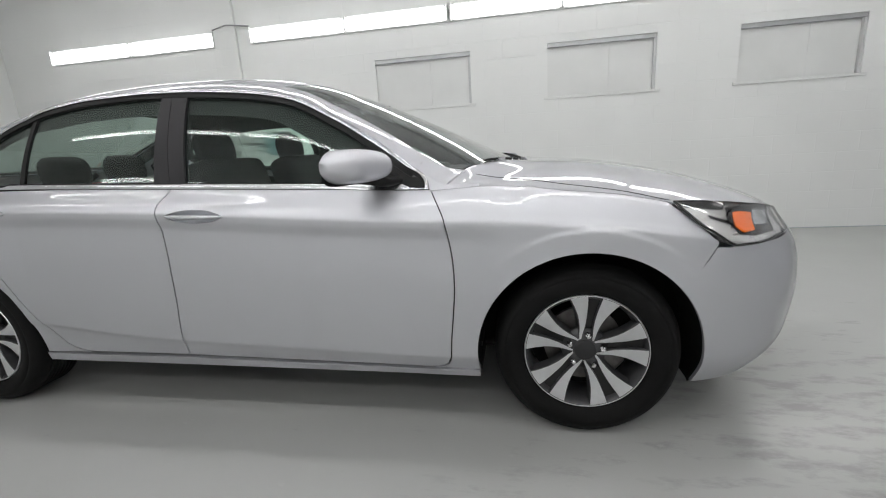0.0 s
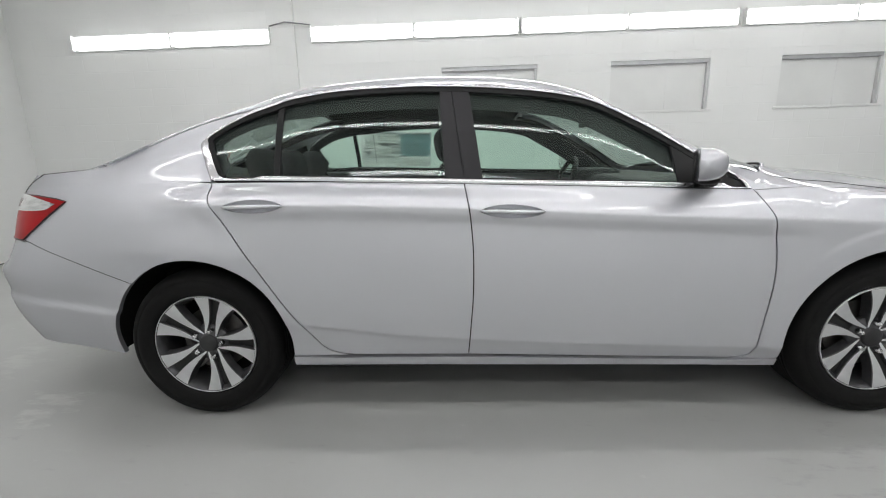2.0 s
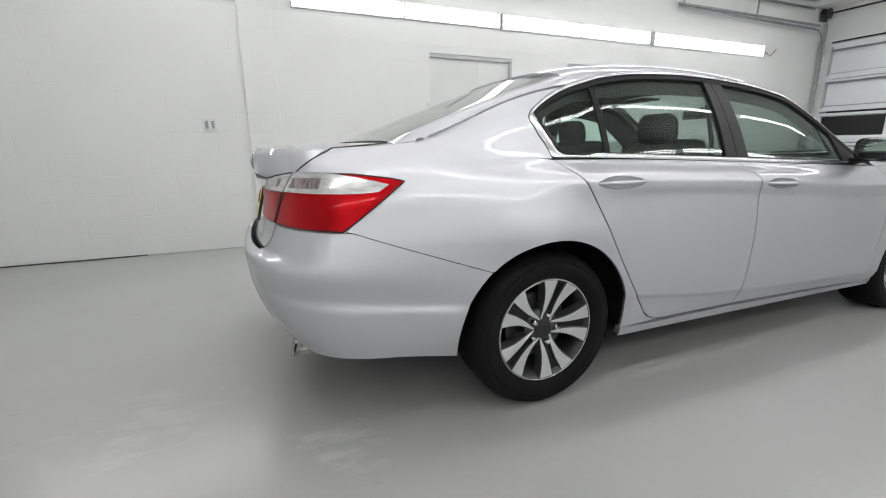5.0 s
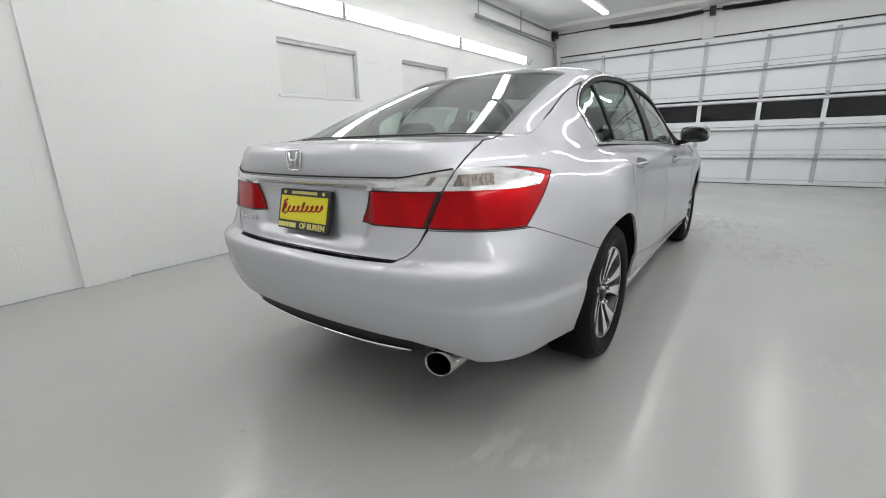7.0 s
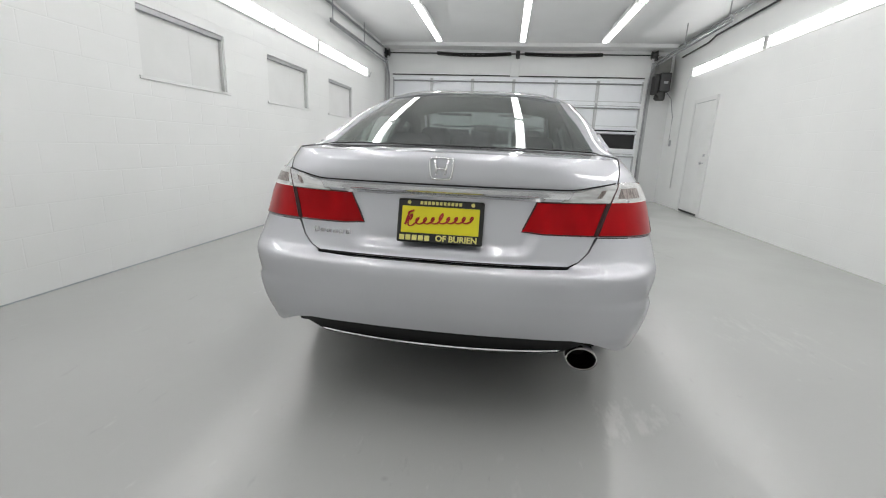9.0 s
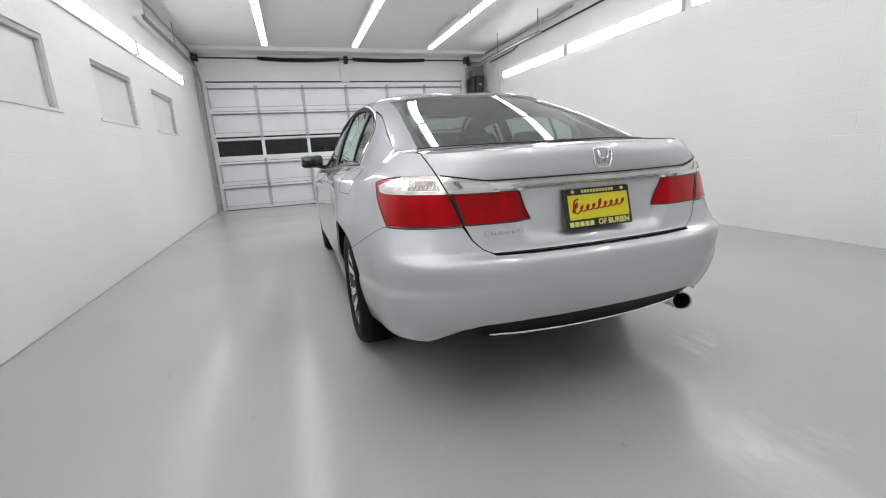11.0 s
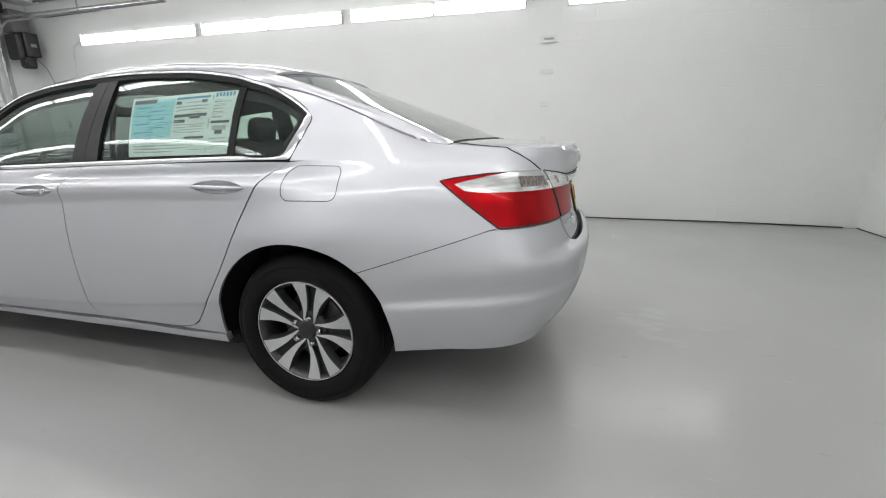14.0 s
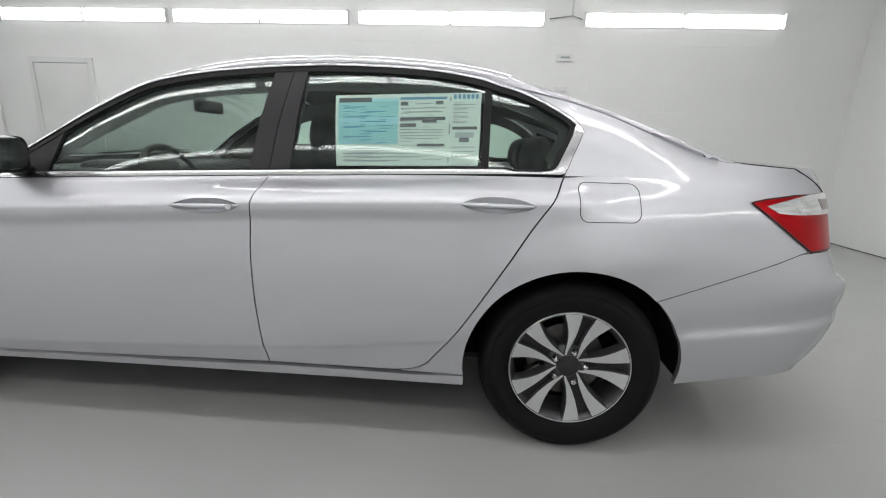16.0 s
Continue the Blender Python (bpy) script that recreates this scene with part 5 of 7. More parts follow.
s_back = s_of_x(0.865, 0.95)
hood = [[hood_point(s_back + (S_NOSE - s_back) * k / 79, i / 36) for i in range(37)] for k in range(80)]
sheet("hood", [mirrored(hood)], M_PAINT, "silver hood with soft creases")
foot_x = np.linspace(0.795, 1.02, 24)
foot_z = lambda x: float(np.interp(x, [0.79, 0.80, 0.814, 0.827, 0.835, 0.842], [Z_RAIL(0.79) - 0.006, Z_RAIL(0.80) - 0.006, 0.994, 0.977, 0.962, Z_BELT(0.842)])) if x < 0.842 else Z_BELT(x)
patch("pillar_foot", [[[(x, foot_z(x) + (max(Z_RAIL(x), foot_z(x) + 0.004) - foot_z(x)) * t) for x in foot_x] for t in (0, 0.25, 0.5, 0.75, 1)]], M_PAINT, car, "silver foot of the windscreen pillar", off=0.0005)
hood_gap = [hood_point(s_of_x(x, 0.9), f) + Vector((0, 0, 0.0002)) for x, f in curve([(1.0, 0.86), (1.08, 0.875), (1.2, 0.90), (1.35, 0.935), (1.5, 0.965), (1.65, 0.985)])]
groove(hood_gap, 0.0018, "gap beside the hood")
cowl = []
for i in range(31):
    f = -0.8 + 1.6 * i / 30
    a = cap(screen_foot(f), f * 0.985)
    cowl.append([a + Vector((-0.02, 0, -0.012)), a + Vector((0.02, 0, -0.012)), a + Vector((0.075, 0, -0.022))])
sheet("cowl", [cowl], M_PLASTIC, "black plastic cowl below the windscreen", depth=0.0)
for y0, y1 in ((-0.05, -0.60), (0.56, 0.02)):
    pts = [Vector((1.17, y1 + (y0 - y1) * k / 10, 0)) for k in range(11)]
    for p in pts:
        f = abs(p.y) / 0.846
        p.x = screen_foot(f) + 0.012
        p.z = cap(screen_foot(f), f * 0.985).z + 0.004
    part("wiper", tube_bm(pts, [0.003] + [0.006] * 9 + [0.003], 6), M_RUBBER, car, "black wiper blade")


# ---- side windows
def loop_in(poly, w):
    """Move a closed line of (x, z) inwards by w (one a point); the rear corner closes towards a point inside it."""
    n = len(poly)
    out = []
    for i in range(n):
        x, z = poly[i]
        k = w[i]
        if x < -1.12:
            dx, dz = -0.98 - x, 1.125 - z
        elif x > 0.78:
            dx, dz = 0.62 - x, Z_BELT(0.62) + 0.045 - z
        else:
            a, b = poly[i - 1], poly[(i + 1) % n]
            dx, dz = -(b[1] - a[1]), b[0] - a[0]
            if (dz > 0) == (z > Z_BELT(x) + 0.05):
                dx, dz = -dx, -dz
        l = math.hypot(dx, dz) or 1
        out.append((x + dx / l * k, z + dz / l * k))
    return out


CORNER = [(0.80, Z_RAIL(0.80) - 0.004), (0.814, 0.996), (0.827, 0.979), (0.835, 0.964)]
top_x = np.linspace(-1.16, 0.79, 50)
o_top = [(x, Z_RAIL(x) - 0.004) for x in top_x]
o_bot = [(x, Z_BELT(x) + 0.003) for x in np.linspace(0.838, -1.31, 44)]
outer = o_bot + [(-1.326, 1.032)] + [(x + 0.004, z - 0.002) for x, z in D_REAR[5:-3]] + o_top + CORNER
# walk the line so that inside lies on the same hand
widths = []
for x, z in outer:
    if z < Z_BELT(x) + 0.012 and x > -1.30:
        widths.append(0.018)
    elif x < -1.27 and z < 1.196:
        widths.append(0.034)
    else:
        widths.append(0.011)
for _ in range(2):
    widths = [(widths[i - 1] + widths[i] * 2 + widths[(i + 1) % len(widths)]) / 4 for i in range(len(widths))]


def relax(loop, passes, xmax=-1.15):
    for _ in range(passes):
        loop = [(((loop[i - 1][0] + loop[i][0] * 2 + loop[(i + 1) % len(loop)][0]) / 4), ((loop[i - 1][1] + loop[i][1] * 2 + loop[(i + 1) % len(loop)][1]) / 4)) if loop[i][0] < xmax else loop[i] for i in range(len(loop))]
    return loop


inner = loop_in(outer, widths)
inner = relax(inner, 2)
inner2 = loop_in(inner, [(0.006 if z < Z_BELT(x) + 0.04 else 0.020) for x, z in inner])

inner2 = relax(inner2, 3)


def ring(name, a, b, mat, off, label, depth):
    g = [[(s_of_x(x, z), z) for x, z in a + a[:1]], [(s_of_x((x + x2) / 2, (z + z2) / 2), (z + z2) / 2) for (x, z), (x2, z2) in zip(a + a[:1], b + b[:1])], [(s_of_x(x, z), z) for x, z in b + b[:1]]]
    for side in (1, -1):
        rows_ = lift(g, off)
        rows_[1] = [p + Vector((0, 0.0025, 0)) for p in rows_[1]]
        part(name, finish(grid_bm(rows_, side), depth), mat, car, label)


ring("window_trim", outer, inner, M_SATIN, 0.003, "bright metal trim round the side windows", 0.012)
trim_gap = [surf(s_of_x(x, z), z) + out_normal(s_of_x(x, z), z) * 0.0012 for x, z in outer + outer[:1]]
groove(trim_gap, 0.0019, "dark line round the window trim")
ring("window_rubber", inner, inner2, M_PLASTIC, -0.002, "black rubber round the side windows", 0.012)


lining = [0.0 if z < Z_BELT(x) + 0.05 else (0.075 if x > 0.25 else 0.058 if x > -1.0 else 0.036) for x, z in inner2]
for _ in range(3):
    lining = [(lining[i - 1] + lining[i] * 2 + lining[(i + 1) % len(lining)]) / 4 for i in range(len(lining))]
ring("window_lining", outer, loop_in(inner2, lining), M_TRIM, -0.032, "dark cabin lining round the side windows", 0.0)


def in_z(x, top=True):
    """Height of the inner window line at x."""
    c = [(px, pz) for px, pz in inner2 if (pz > Z_BELT(px) + 0.06) == top]
    c.sort()
    return float(np.interp(x, [p[0] for p in c], [p[1] for p in c]))


def pane_grid(x0, x1, lean0=0.0, lean1=0.0, n=14):
    """Between two uprights; each leans back towards its top."""
    left = [(x0, in_z(x0, False)), (x0 + lean0, in_z(x0 + lean0))]
    right = [(x1, in_z(x1, False)), (x1 + lean1, in_z(x1 + lean1))]
    xs0, xs1 = np.linspace(x0, x1, 20), np.linspace(x0 + lean0, x1 + lean1, 20)
    return coons([(x, in_z(x, False)) for x in xs0], [(x, in_z(x)) for x in xs1], left, right, n, 10)


def smap(g):
    return [[(s_of_x(x, z), z) for x, z in r] for r in g]


for nm, g in (("front_side_window", pane_grid(-0.19, 0.575, -0.045, 0.0)), ("rear_side_window", pane_grid(-1.03, -0.335, -0.005, -0.022))):
    for o in patch(nm, [smap(g)], M_GLASS, car, "tinted side window", off=-0.012, depth=0):
        glass_bits.append(o)
# small fixed rear pane, which narrows to a corner
tipi = min(range(len(inner2)), key=lambda k: inner2[k][0])
q_bot = [p for p in inner2[:tipi + 1] if p[0] < -1.06][::-1] + [(-1.055, in_z(-1.055, False))]
q_top = [p for p in inner2[tipi:] if p[0] < -1.062] + [(-1.058, in_z(-1.058))]
qg = coons(q_bot, q_top, [q_bot[0], q_top[0]], [q_bot[-1], q_top[-1]], 20, 12)
for o in patch("quarter_window", [smap(qg)], M_GLASS, car, "small fixed rear window", off=-0.012, depth=0):
    glass_bits.append(o)
for a, b, la, lb in ((-0.337, -0.262 - 0.0015, -0.022, -0.045), (-0.262 + 0.0015, -0.188, -0.045, -0.045)):
    foot_line = np.linspace(a, b, 6)
    head_line = np.linspace(a + la, b + lb, 6)
    g = coons([(x, in_z(x, False)) for x in foot_line], [(x, in_z(x)) for x in head_line], [(a, in_z(a, False)), (a + la, in_z(a + la))], [(b, in_z(b, False)), (b + lb, in_z(b + lb))], 5, 12)
    patch("door_pillar", [g], M_PILLAR, car, "satin black door pillar", off=-0.003)
patch("window_bar", [smap(coons([(-1.056, in_z(-1.056, False)), (-1.029, in_z(-1.03, False))], [(-1.060, in_z(-1.06)), (-1.034, in_z(-1.034))], [(-1.056, in_z(-1.056, False)), (-1.06, in_z(-1.06))], [(-1.029, in_z(-1.029, False)), (-1.034, in_z(-1.034))], 3, 10))], M_PLASTIC, car, "black window divider", off=-0.006)
half = len(inner2) // 2
sail_top = sorted([(0.575, in_z(0.575))] + [p for p in inner2[half:] if p[0] > 0.58])
sail_bot = sorted([(0.575, in_z(0.575, False))] + [p for p in inner2[:half] if p[0] > 0.58])
sail = coons(sail_bot, sail_top, [sail_bot[0], sail_top[0]], [sail_bot[-1], sail_top[-1]], 20, 6)
patch("mirror_sail", [sail], M_PLASTIC, car, "black plastic corner behind the mirror", off=-0.004)
for o in glass_bits:
    o.visible_shadow = False


# ---------------------------------------------------------------- the car's fittings
# tail lamps: an outer lamp on the quarter and an inner one on the boot lid
def lamp(name, side, red_grid, clear_grid, dark_grid=None):
    root = part(name, finish(grid_bm(lift(red_grid, 0.004), side), 0.02), M_RED, car, "red tail lamp lens with a clear upper band")
    if clear_grid:
        part("clear_lens", finish(grid_bm(lift(clear_grid, 0.0065), side), 0.004), M_SILVERLENS, root, "clear ribbed reversing lens")
    border = red_grid[0] + [r[-1] for r in red_grid[1:]] + red_grid[-1][::-1][1:] + [r[0] for r in red_grid[::-1][1:]]
    rim_pts = [surf(s, z) + out_normal(s, z) * 0.0035 for s, z in border]
    part("lamp_gasket", tube_bm([(p.x, p.y * side, p.z) for p in rim_pts], 0.0032, 5, cap=False), M_REDDARK, root, "dark lamp gasket")
    if dark_grid:
        part("lamp_rim", finish(grid_bm(lift(dark_grid, 0.006), side), 0.004), M_REDDARK, root, "dark edge of the lamp")
    return root


sz = lambda y, z: (s_of_y(y, z), z)
SEAM_Y = table((0.805, 0.555), (0.90, 0.585), (0.965, 0.612), (1.0, 0.625))


def by_seam(z, d):
    """A place d metres beside the boot seam, at height z."""
    return (s_of_y(SEAM_Y(z), z) + d, z)


D = 0.0035
tip = xz((-1.955, 0.957))[0]
low = xz((-2.172, 0.797))[0]
out_right = [by_seam(z, D) for z in np.linspace(0.805, 0.987, 12)]
out_top = [tip] + xz((-2.01, 0.9685), (-2.12, 0.982), (-2.25, 0.986)) + [out_right[-1]]
out_bot = [low] + xz((-2.25, 0.800)) + [out_right[0]]
red_out = coons(out_bot, out_top, [low, tip], out_right, 34, 16)
clear_right = [by_seam(z, D + 0.0005) for z in np.linspace(0.920, 0.9885, 8)]
ct = xz((-2.008, 0.946), (-2.05, 0.957), (-2.12, 0.972), (-2.185, 0.9835), (-2.25, 0.9875)) + [clear_right[-1]]
cb = xz((-2.048, 0.923), (-2.095, 0.919), (-2.15, 0.918)) + [clear_right[0]]
clear_out = coons(cb, ct, [cb[0], ct[0]], clear_right, 26, 6)
in_edge = [by_seam(z, -D) for z in np.linspace(0.805, 0.9195, 8)]
in_bot = [in_edge[0], sz(0.42, 0.806), sz(0.29, 0.808)]
red_in = coons(in_bot, [in_edge[-1], sz(0.50, 0.919), sz(0.338, 0.918)], in_edge, [sz(0.29, 0.808), sz(0.338, 0.918)], 22, 10)
clear_edge = [by_seam(z, -D) for z in np.linspace(0.920, 0.984, 6)]
clear_in = coons([clear_edge[0], sz(0.50, 0.920), sz(0.412, 0.920)], [clear_edge[-1], sz(0.54, 0.972), sz(0.462, 0.958)], clear_edge, [sz(0.412, 0.920), sz(0.462, 0.958)], 16, 5)
edge_out = [by_seam(z, -D - 0.013) for z in np.linspace(0.806, 0.918, 8)]
edge_in = coons([by_seam(0.806, -D), edge_out[0]], [by_seam(0.918, -D), edge_out[-1]], [by_seam(z, -D) for z in np.linspace(0.806, 0.918, 8)], edge_out, 2, 8)
bulb_z = (0.934, 0.968)
bulb_out = coons([by_seam(bulb_z[0], 0.17), by_seam(bulb_z[0], 0.025)], [by_seam(bulb_z[1], 0.14), by_seam(bulb_z[1], 0.02)], [by_seam(bulb_z[0], 0.17), by_seam(bulb_z[1], 0.14)], [by_seam(bulb_z[0], 0.025), by_seam(bulb_z[1], 0.02)], 16, 4)
bulb_in = coons([by_seam(0.936, -0.055), by_seam(0.936, -0.075)], [by_seam(0.966, -0.05), by_seam(0.962, -0.072)], [by_seam(0.936, -0.055), by_seam(0.966, -0.05)], [by_seam(0.936, -0.075), by_seam(0.962, -0.072)], 4, 4)
for side in (1, -1):
    for name, red, clear, bulb, edge in (("tail_lamp", red_out, clear_out, bulb_out, None), ("boot_lamp", red_in, clear_in, bulb_in, edge_in)):
        root = lamp(name, side, red, clear, edge)
        part("bulb_reflector", finish(grid_bm(lift(bulb, 0.0073), side), 0.003), M_BULB, root, "dark ribbed bulb reflector behind the clear lens")

# bright garnish between the lamps, with a shadow line above it
garn = coons([sz(0.44, 0.931), (S_TAIL, 0.931)], [sz(0.455, 0.957), (S_TAIL, 0.957)], [sz(0.44, 0.931), sz(0.455, 0.957)], [(S_TAIL, 0.931), (S_TAIL, 0.957)], 24, 6)
bm = bmesh.new()
for side in (1, -1):
    grid_bm(lift(garn, 0.010), side, bm)
part("boot_garnish", finish(bm, 0.012), M_GARNISH, car, "glossy silver garnish above the plate")
seam_z = table((0.0, 0.962), (0.44, 0.962), (0.54, 0.976), (0.612, 0.988))
line = [surf(s_of_y(y, seam_z(y)), seam_z(y)) + Vector((-0.001, 0, 0)) for y in np.linspace(0.612, 0.002, 36)]
line = line + [Vector((p.x, -p.y, p.z)) for p in line[::-1]]
part("boot_seam", tube_bm(line, 0.003, 6), M_PLASTIC, car, "dark seam above the garnish")
low_line = [surf(s_of_y(y, 0.6935), 0.6935) + Vector((0.012, 0, 0)) for y in np.linspace(0.46, 0.002, 20)]
low_line = low_line + [Vector((p.x, -p.y, p.z)) for p in low_line[::-1]]
part("boot_seal", tube_bm(low_line, 0.0065, 6), M_RUBBER, car, "black boot seal")

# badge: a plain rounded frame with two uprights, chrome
bd = bmesh.new()
half = [(0.0, 1.055), (0.033, 1.054), (0.040, 1.049), (0.041, 1.042), (0.040, 1.018), (0.036, 0.993), (0.033, 0.987), (0.027, 0.984), (0.0, 0.983)]
loop = half + [(-y, z) for y, z in half[-2::-1]]
join_bm(bd, tube_bm([(TAIL(z) - 0.004, y, z) for y, z in loop], 0.0036, 8))
for y0, y1 in ((0.024, 0.016), (-0.024, -0.016)):
    join_bm(bd, tube_bm([(TAIL(1.046) - 0.006, y0, 1.046), (TAIL(1.02) - 0.007, y1, 1.022), (TAIL(0.998) - 0.006, y1 * 0.95, 0.998)], [0.006, 0.0045, 0.006], 8))
join_bm(bd, tube_bm([(TAIL(1.02) - 0.007, 0.016, 1.018), (TAIL(1.02) - 0.007, -0.016, 1.018)], 0.0042, 8))
part("badge", bd, M_CHROME, car, "chrome badge on the boot lid", smooth=True)


def lettering(body, size, mat, parent, m, name, extrude=0.0006, shear=0.0, label="", bold=0.0):
    c = bpy.data.curves.new(name, "FONT")
    c.body, c.size, c.extrude, c.shear, c.offset = body, size, extrude, shear, bold
    c.align_x, c.align_y = "CENTER", "CENTER"
    c.resolution_u = 3
    tmp = bpy.data.objects.new("tmp_text", c)
    scene.collection.objects.link(tmp)
    dg = bpy.context.evaluated_depsgraph_get()
    me = bpy.data.meshes.new_from_object(tmp.evaluated_get(dg))
    bpy.data.objects.remove(tmp)
    me.transform(m)
    me.materials.clear()
    me.materials.append(mat)
    ob = new(name, me)
    ob.parent = parent
    if label:
        ob["label"] = label
    return ob


# model script as small bars
bm = bmesh.new()
for k in range(6):
    y = 0.475 - k * 0.026
    p = surf(s_of_y(y, 0.772), 0.772)
    join_bm(bm, box_bm(p.x - 0.006, p.x + 0.002, y - 0.009, y + 0.009, 0.763 if k else 0.761, 0.781 if k in (0, 5) else 0.776, 0.002))
part("model_badge", bm, M_SATIN, car, "small bright badge bars on the boot lid")

# number plate and frame
PX = TAIL(0.83) + 0.028 - 0.012
tilt = pose(PX, 0, 0.828, 0, 14, 0)
plate = part("plate_frame", box_bm(-0.012, 0.0, -0.155, 0.155, -0.078, 0.078, 0.008, 3), M_PLATEBLACK, car, "black dealer plate frame")
plate.matrix_basis = tilt
face_bm = box_bm(-0.0145, -0.010, -0.140, 0.140, -0.044, 0.052, 0.002)
part("plate", face_bm, M_YELLOW, plate, "yellow paper dealer plate")
turn = Matrix.Translation((-0.0155, 0, 0)) @ Euler((radians(90), 0, radians(-90))).to_matrix().to_4x4()
bm = bmesh.new()
pen = []
for k in range(181):
    f = k / 180
    a = f * 2 * math.pi * 8.5
    tall = 0.021 if f < 0.13 or 0.45 < f < 0.53 else 0.011
    up = tall * math.sin(a)
    y = 0.118 - 0.236 * f - 0.010 * math.cos(a) - 0.45 * up
    pen.append((-0.0150, y, 0.004 + up + 0.4 * (tall - 0.011) - 0.07 * y))
join_bm(bm, tube_bm(pen, [0.0022 + 0.0014 * abs(math.cos(k * 0.3)) for k in range(181)], 6))
join_bm(bm, tube_bm([(-0.0150, 0.125, -0.016), (-0.0150, 0.112, 0.030), (-0.0150, 0.095, 0.036)], 0.004, 6))
part("plate_script", bm, M_REDINK, plate, "red slanted pen strokes in one flowing line")
lettering("OF BURIEN", 0.030, M_GOLDTEXT, plate, Matrix.Translation((0.002, -0.062, -0.061)) @ turn, "frame_text", bold=0.001)
bm = bmesh.new()
for k in range(11):
    y = 0.07 - k * 0.014
    join_bm(bm, box_bm(-0.0145, -0.011, y - 0.005, y + 0.005, 0.059, 0.071, 0.001))
part("frame_bar", bm, M_GOLDTEXT, plate, "pale yellow bars")
bm = bmesh.new()
for k in range(5):
    y = 0.135 - k * 0.023
    join_bm(bm, box_bm(-0.0155, -0.012, y - 0.009, y + 0.009, -0.071, -0.052, 0.001))
part("frame_bar", bm, M_GOLDTEXT, plate, "pale yellow bars")
for y in (0.115, -0.115):
    part("screw", tube_bm([(-0.013, y, 0.065), (-0.016, y, 0.065)], 0.007, 10), M_GOLDTEXT, plate)

# exhaust tip
bm = bmesh.new()
rings = []
for x, k in ((-2.353, 0.96), (-2.355, 0.935), (-2.345, 0.91), (-2.20, 0.78)):
    rings.append([bm.verts.new((x + 0.014 * math.sin(a), -0.560 + 0.060 * k * math.cos(a), 0.314 + 0.038 * k * math.sin(a))) for a in [i * 2 * math.pi / 28 for i in range(28)]])
rings = rings[::-1]
outer_r = []
for x, k in ((-2.353, 0.96), (-2.354, 1.0), (-2.2, 0.97)):
    outer_r.append([bm.verts.new((x + 0.014 * math.sin(a), -0.560 + 0.060 * k * math.cos(a), 0.314 + 0.038 * k * math.sin(a))) for a in [i * 2 * math.pi / 28 for i in range(28)]])
for seq in (rings, outer_r):
    for r0, r1 in zip(seq, seq[1:]):
        for i in range(28):
            bm.faces.new((r0[i], r0[(i + 1) % 28], r1[(i + 1) % 28], r1[i]))
bmesh.ops.remove_doubles(bm, verts=bm.verts[:], dist=0.0004)
bmesh.ops.recalc_face_normals(bm, faces=bm.faces[:])
part("exhaust_tip", bm, M_TAILPIPE, car, "oval chrome exhaust tip", smooth=True)
part("exhaust_pipe", tube_bm([(-2.25, -0.56, 0.314), (-2.15, -0.56, 0.315), (-1.9, -0.5, 0.30), (-1.2, -0.3, 0.26)], [0.034, 0.034, 0.03, 0.03], 12), M_LINER, car, "dark exhaust pipe", smooth=True)
part("silencer", box_bm(-2.2, -1.85, -0.62, -0.2, 0.25, 0.40, 0.05, 3), M_LINER, car, "dark exhaust silencer")


# headlamps
hl_top = xz((1.655, 0.869), (1.75, 0.862), (1.87, 0.846), (1.97, 0.830)) + [(s_of_x(2.08, 0.80), 0.80)]
hl_bot = xz((1.70, 0.828), (1.745, 0.788), (1.842, 0.724), (1.93, 0.721), (2.0, 0.724)) + [(s_of_x(2.10, 0.73), 0.73)]
hl = coons(hl_bot, hl_top, [hl_bot[0], hl_top[0]], [hl_bot[-1], hl_top[-1]], 26, 12)
am = coons(xz((1.858, 0.775), (1.885, 0.754), (1.93, 0.757)), xz((1.855, 0.820), (1.885, 0.820), (1.93, 0.810)), xz((1.858, 0.775), (1.855, 0.820)), xz((1.93, 0.757), (1.93, 0.810)), 8, 6)
bez = coons(xz((1.935, 0.772), (2.0, 0.766)), xz((1.94, 0.818), (2.01, 0.805)), xz((1.935, 0.772), (1.94, 0.818)), xz((2.0, 0.766), (2.01, 0.805)), 6, 5)
wedge = coons(xz((1.685, 0.852), (1.75, 0.843), (1.82, 0.832)), xz((1.668, 0.866), (1.75, 0.860), (1.84, 0.848)), xz((1.685, 0.852), (1.668, 0.866)), xz((1.82, 0.832), (1.84, 0.848)), 10, 4)
pod = coons(xz((1.835, 0.796), (1.872, 0.752), (1.93, 0.742), (2.02, 0.742)), xz((1.835, 0.838), (1.88, 0.836), (1.95, 0.826), (2.03, 0.815)), xz((1.835, 0.796), (1.835, 0.838)), xz((2.02, 0.742), (2.03, 0.815)), 14, 6)
fin = coons(xz((1.772, 0.812), (1.838, 0.786)), xz((1.768, 0.820), (1.838, 0.797)), xz((1.772, 0.812), (1.768, 0.820)), xz((1.838, 0.786), (1.838, 0.797)), 6, 2)
hl_rim = hl[0] + [r[-1] for r in hl[1:]] + hl[-1][::-1][1:] + [r[0] for r in hl[::-1][1:]]
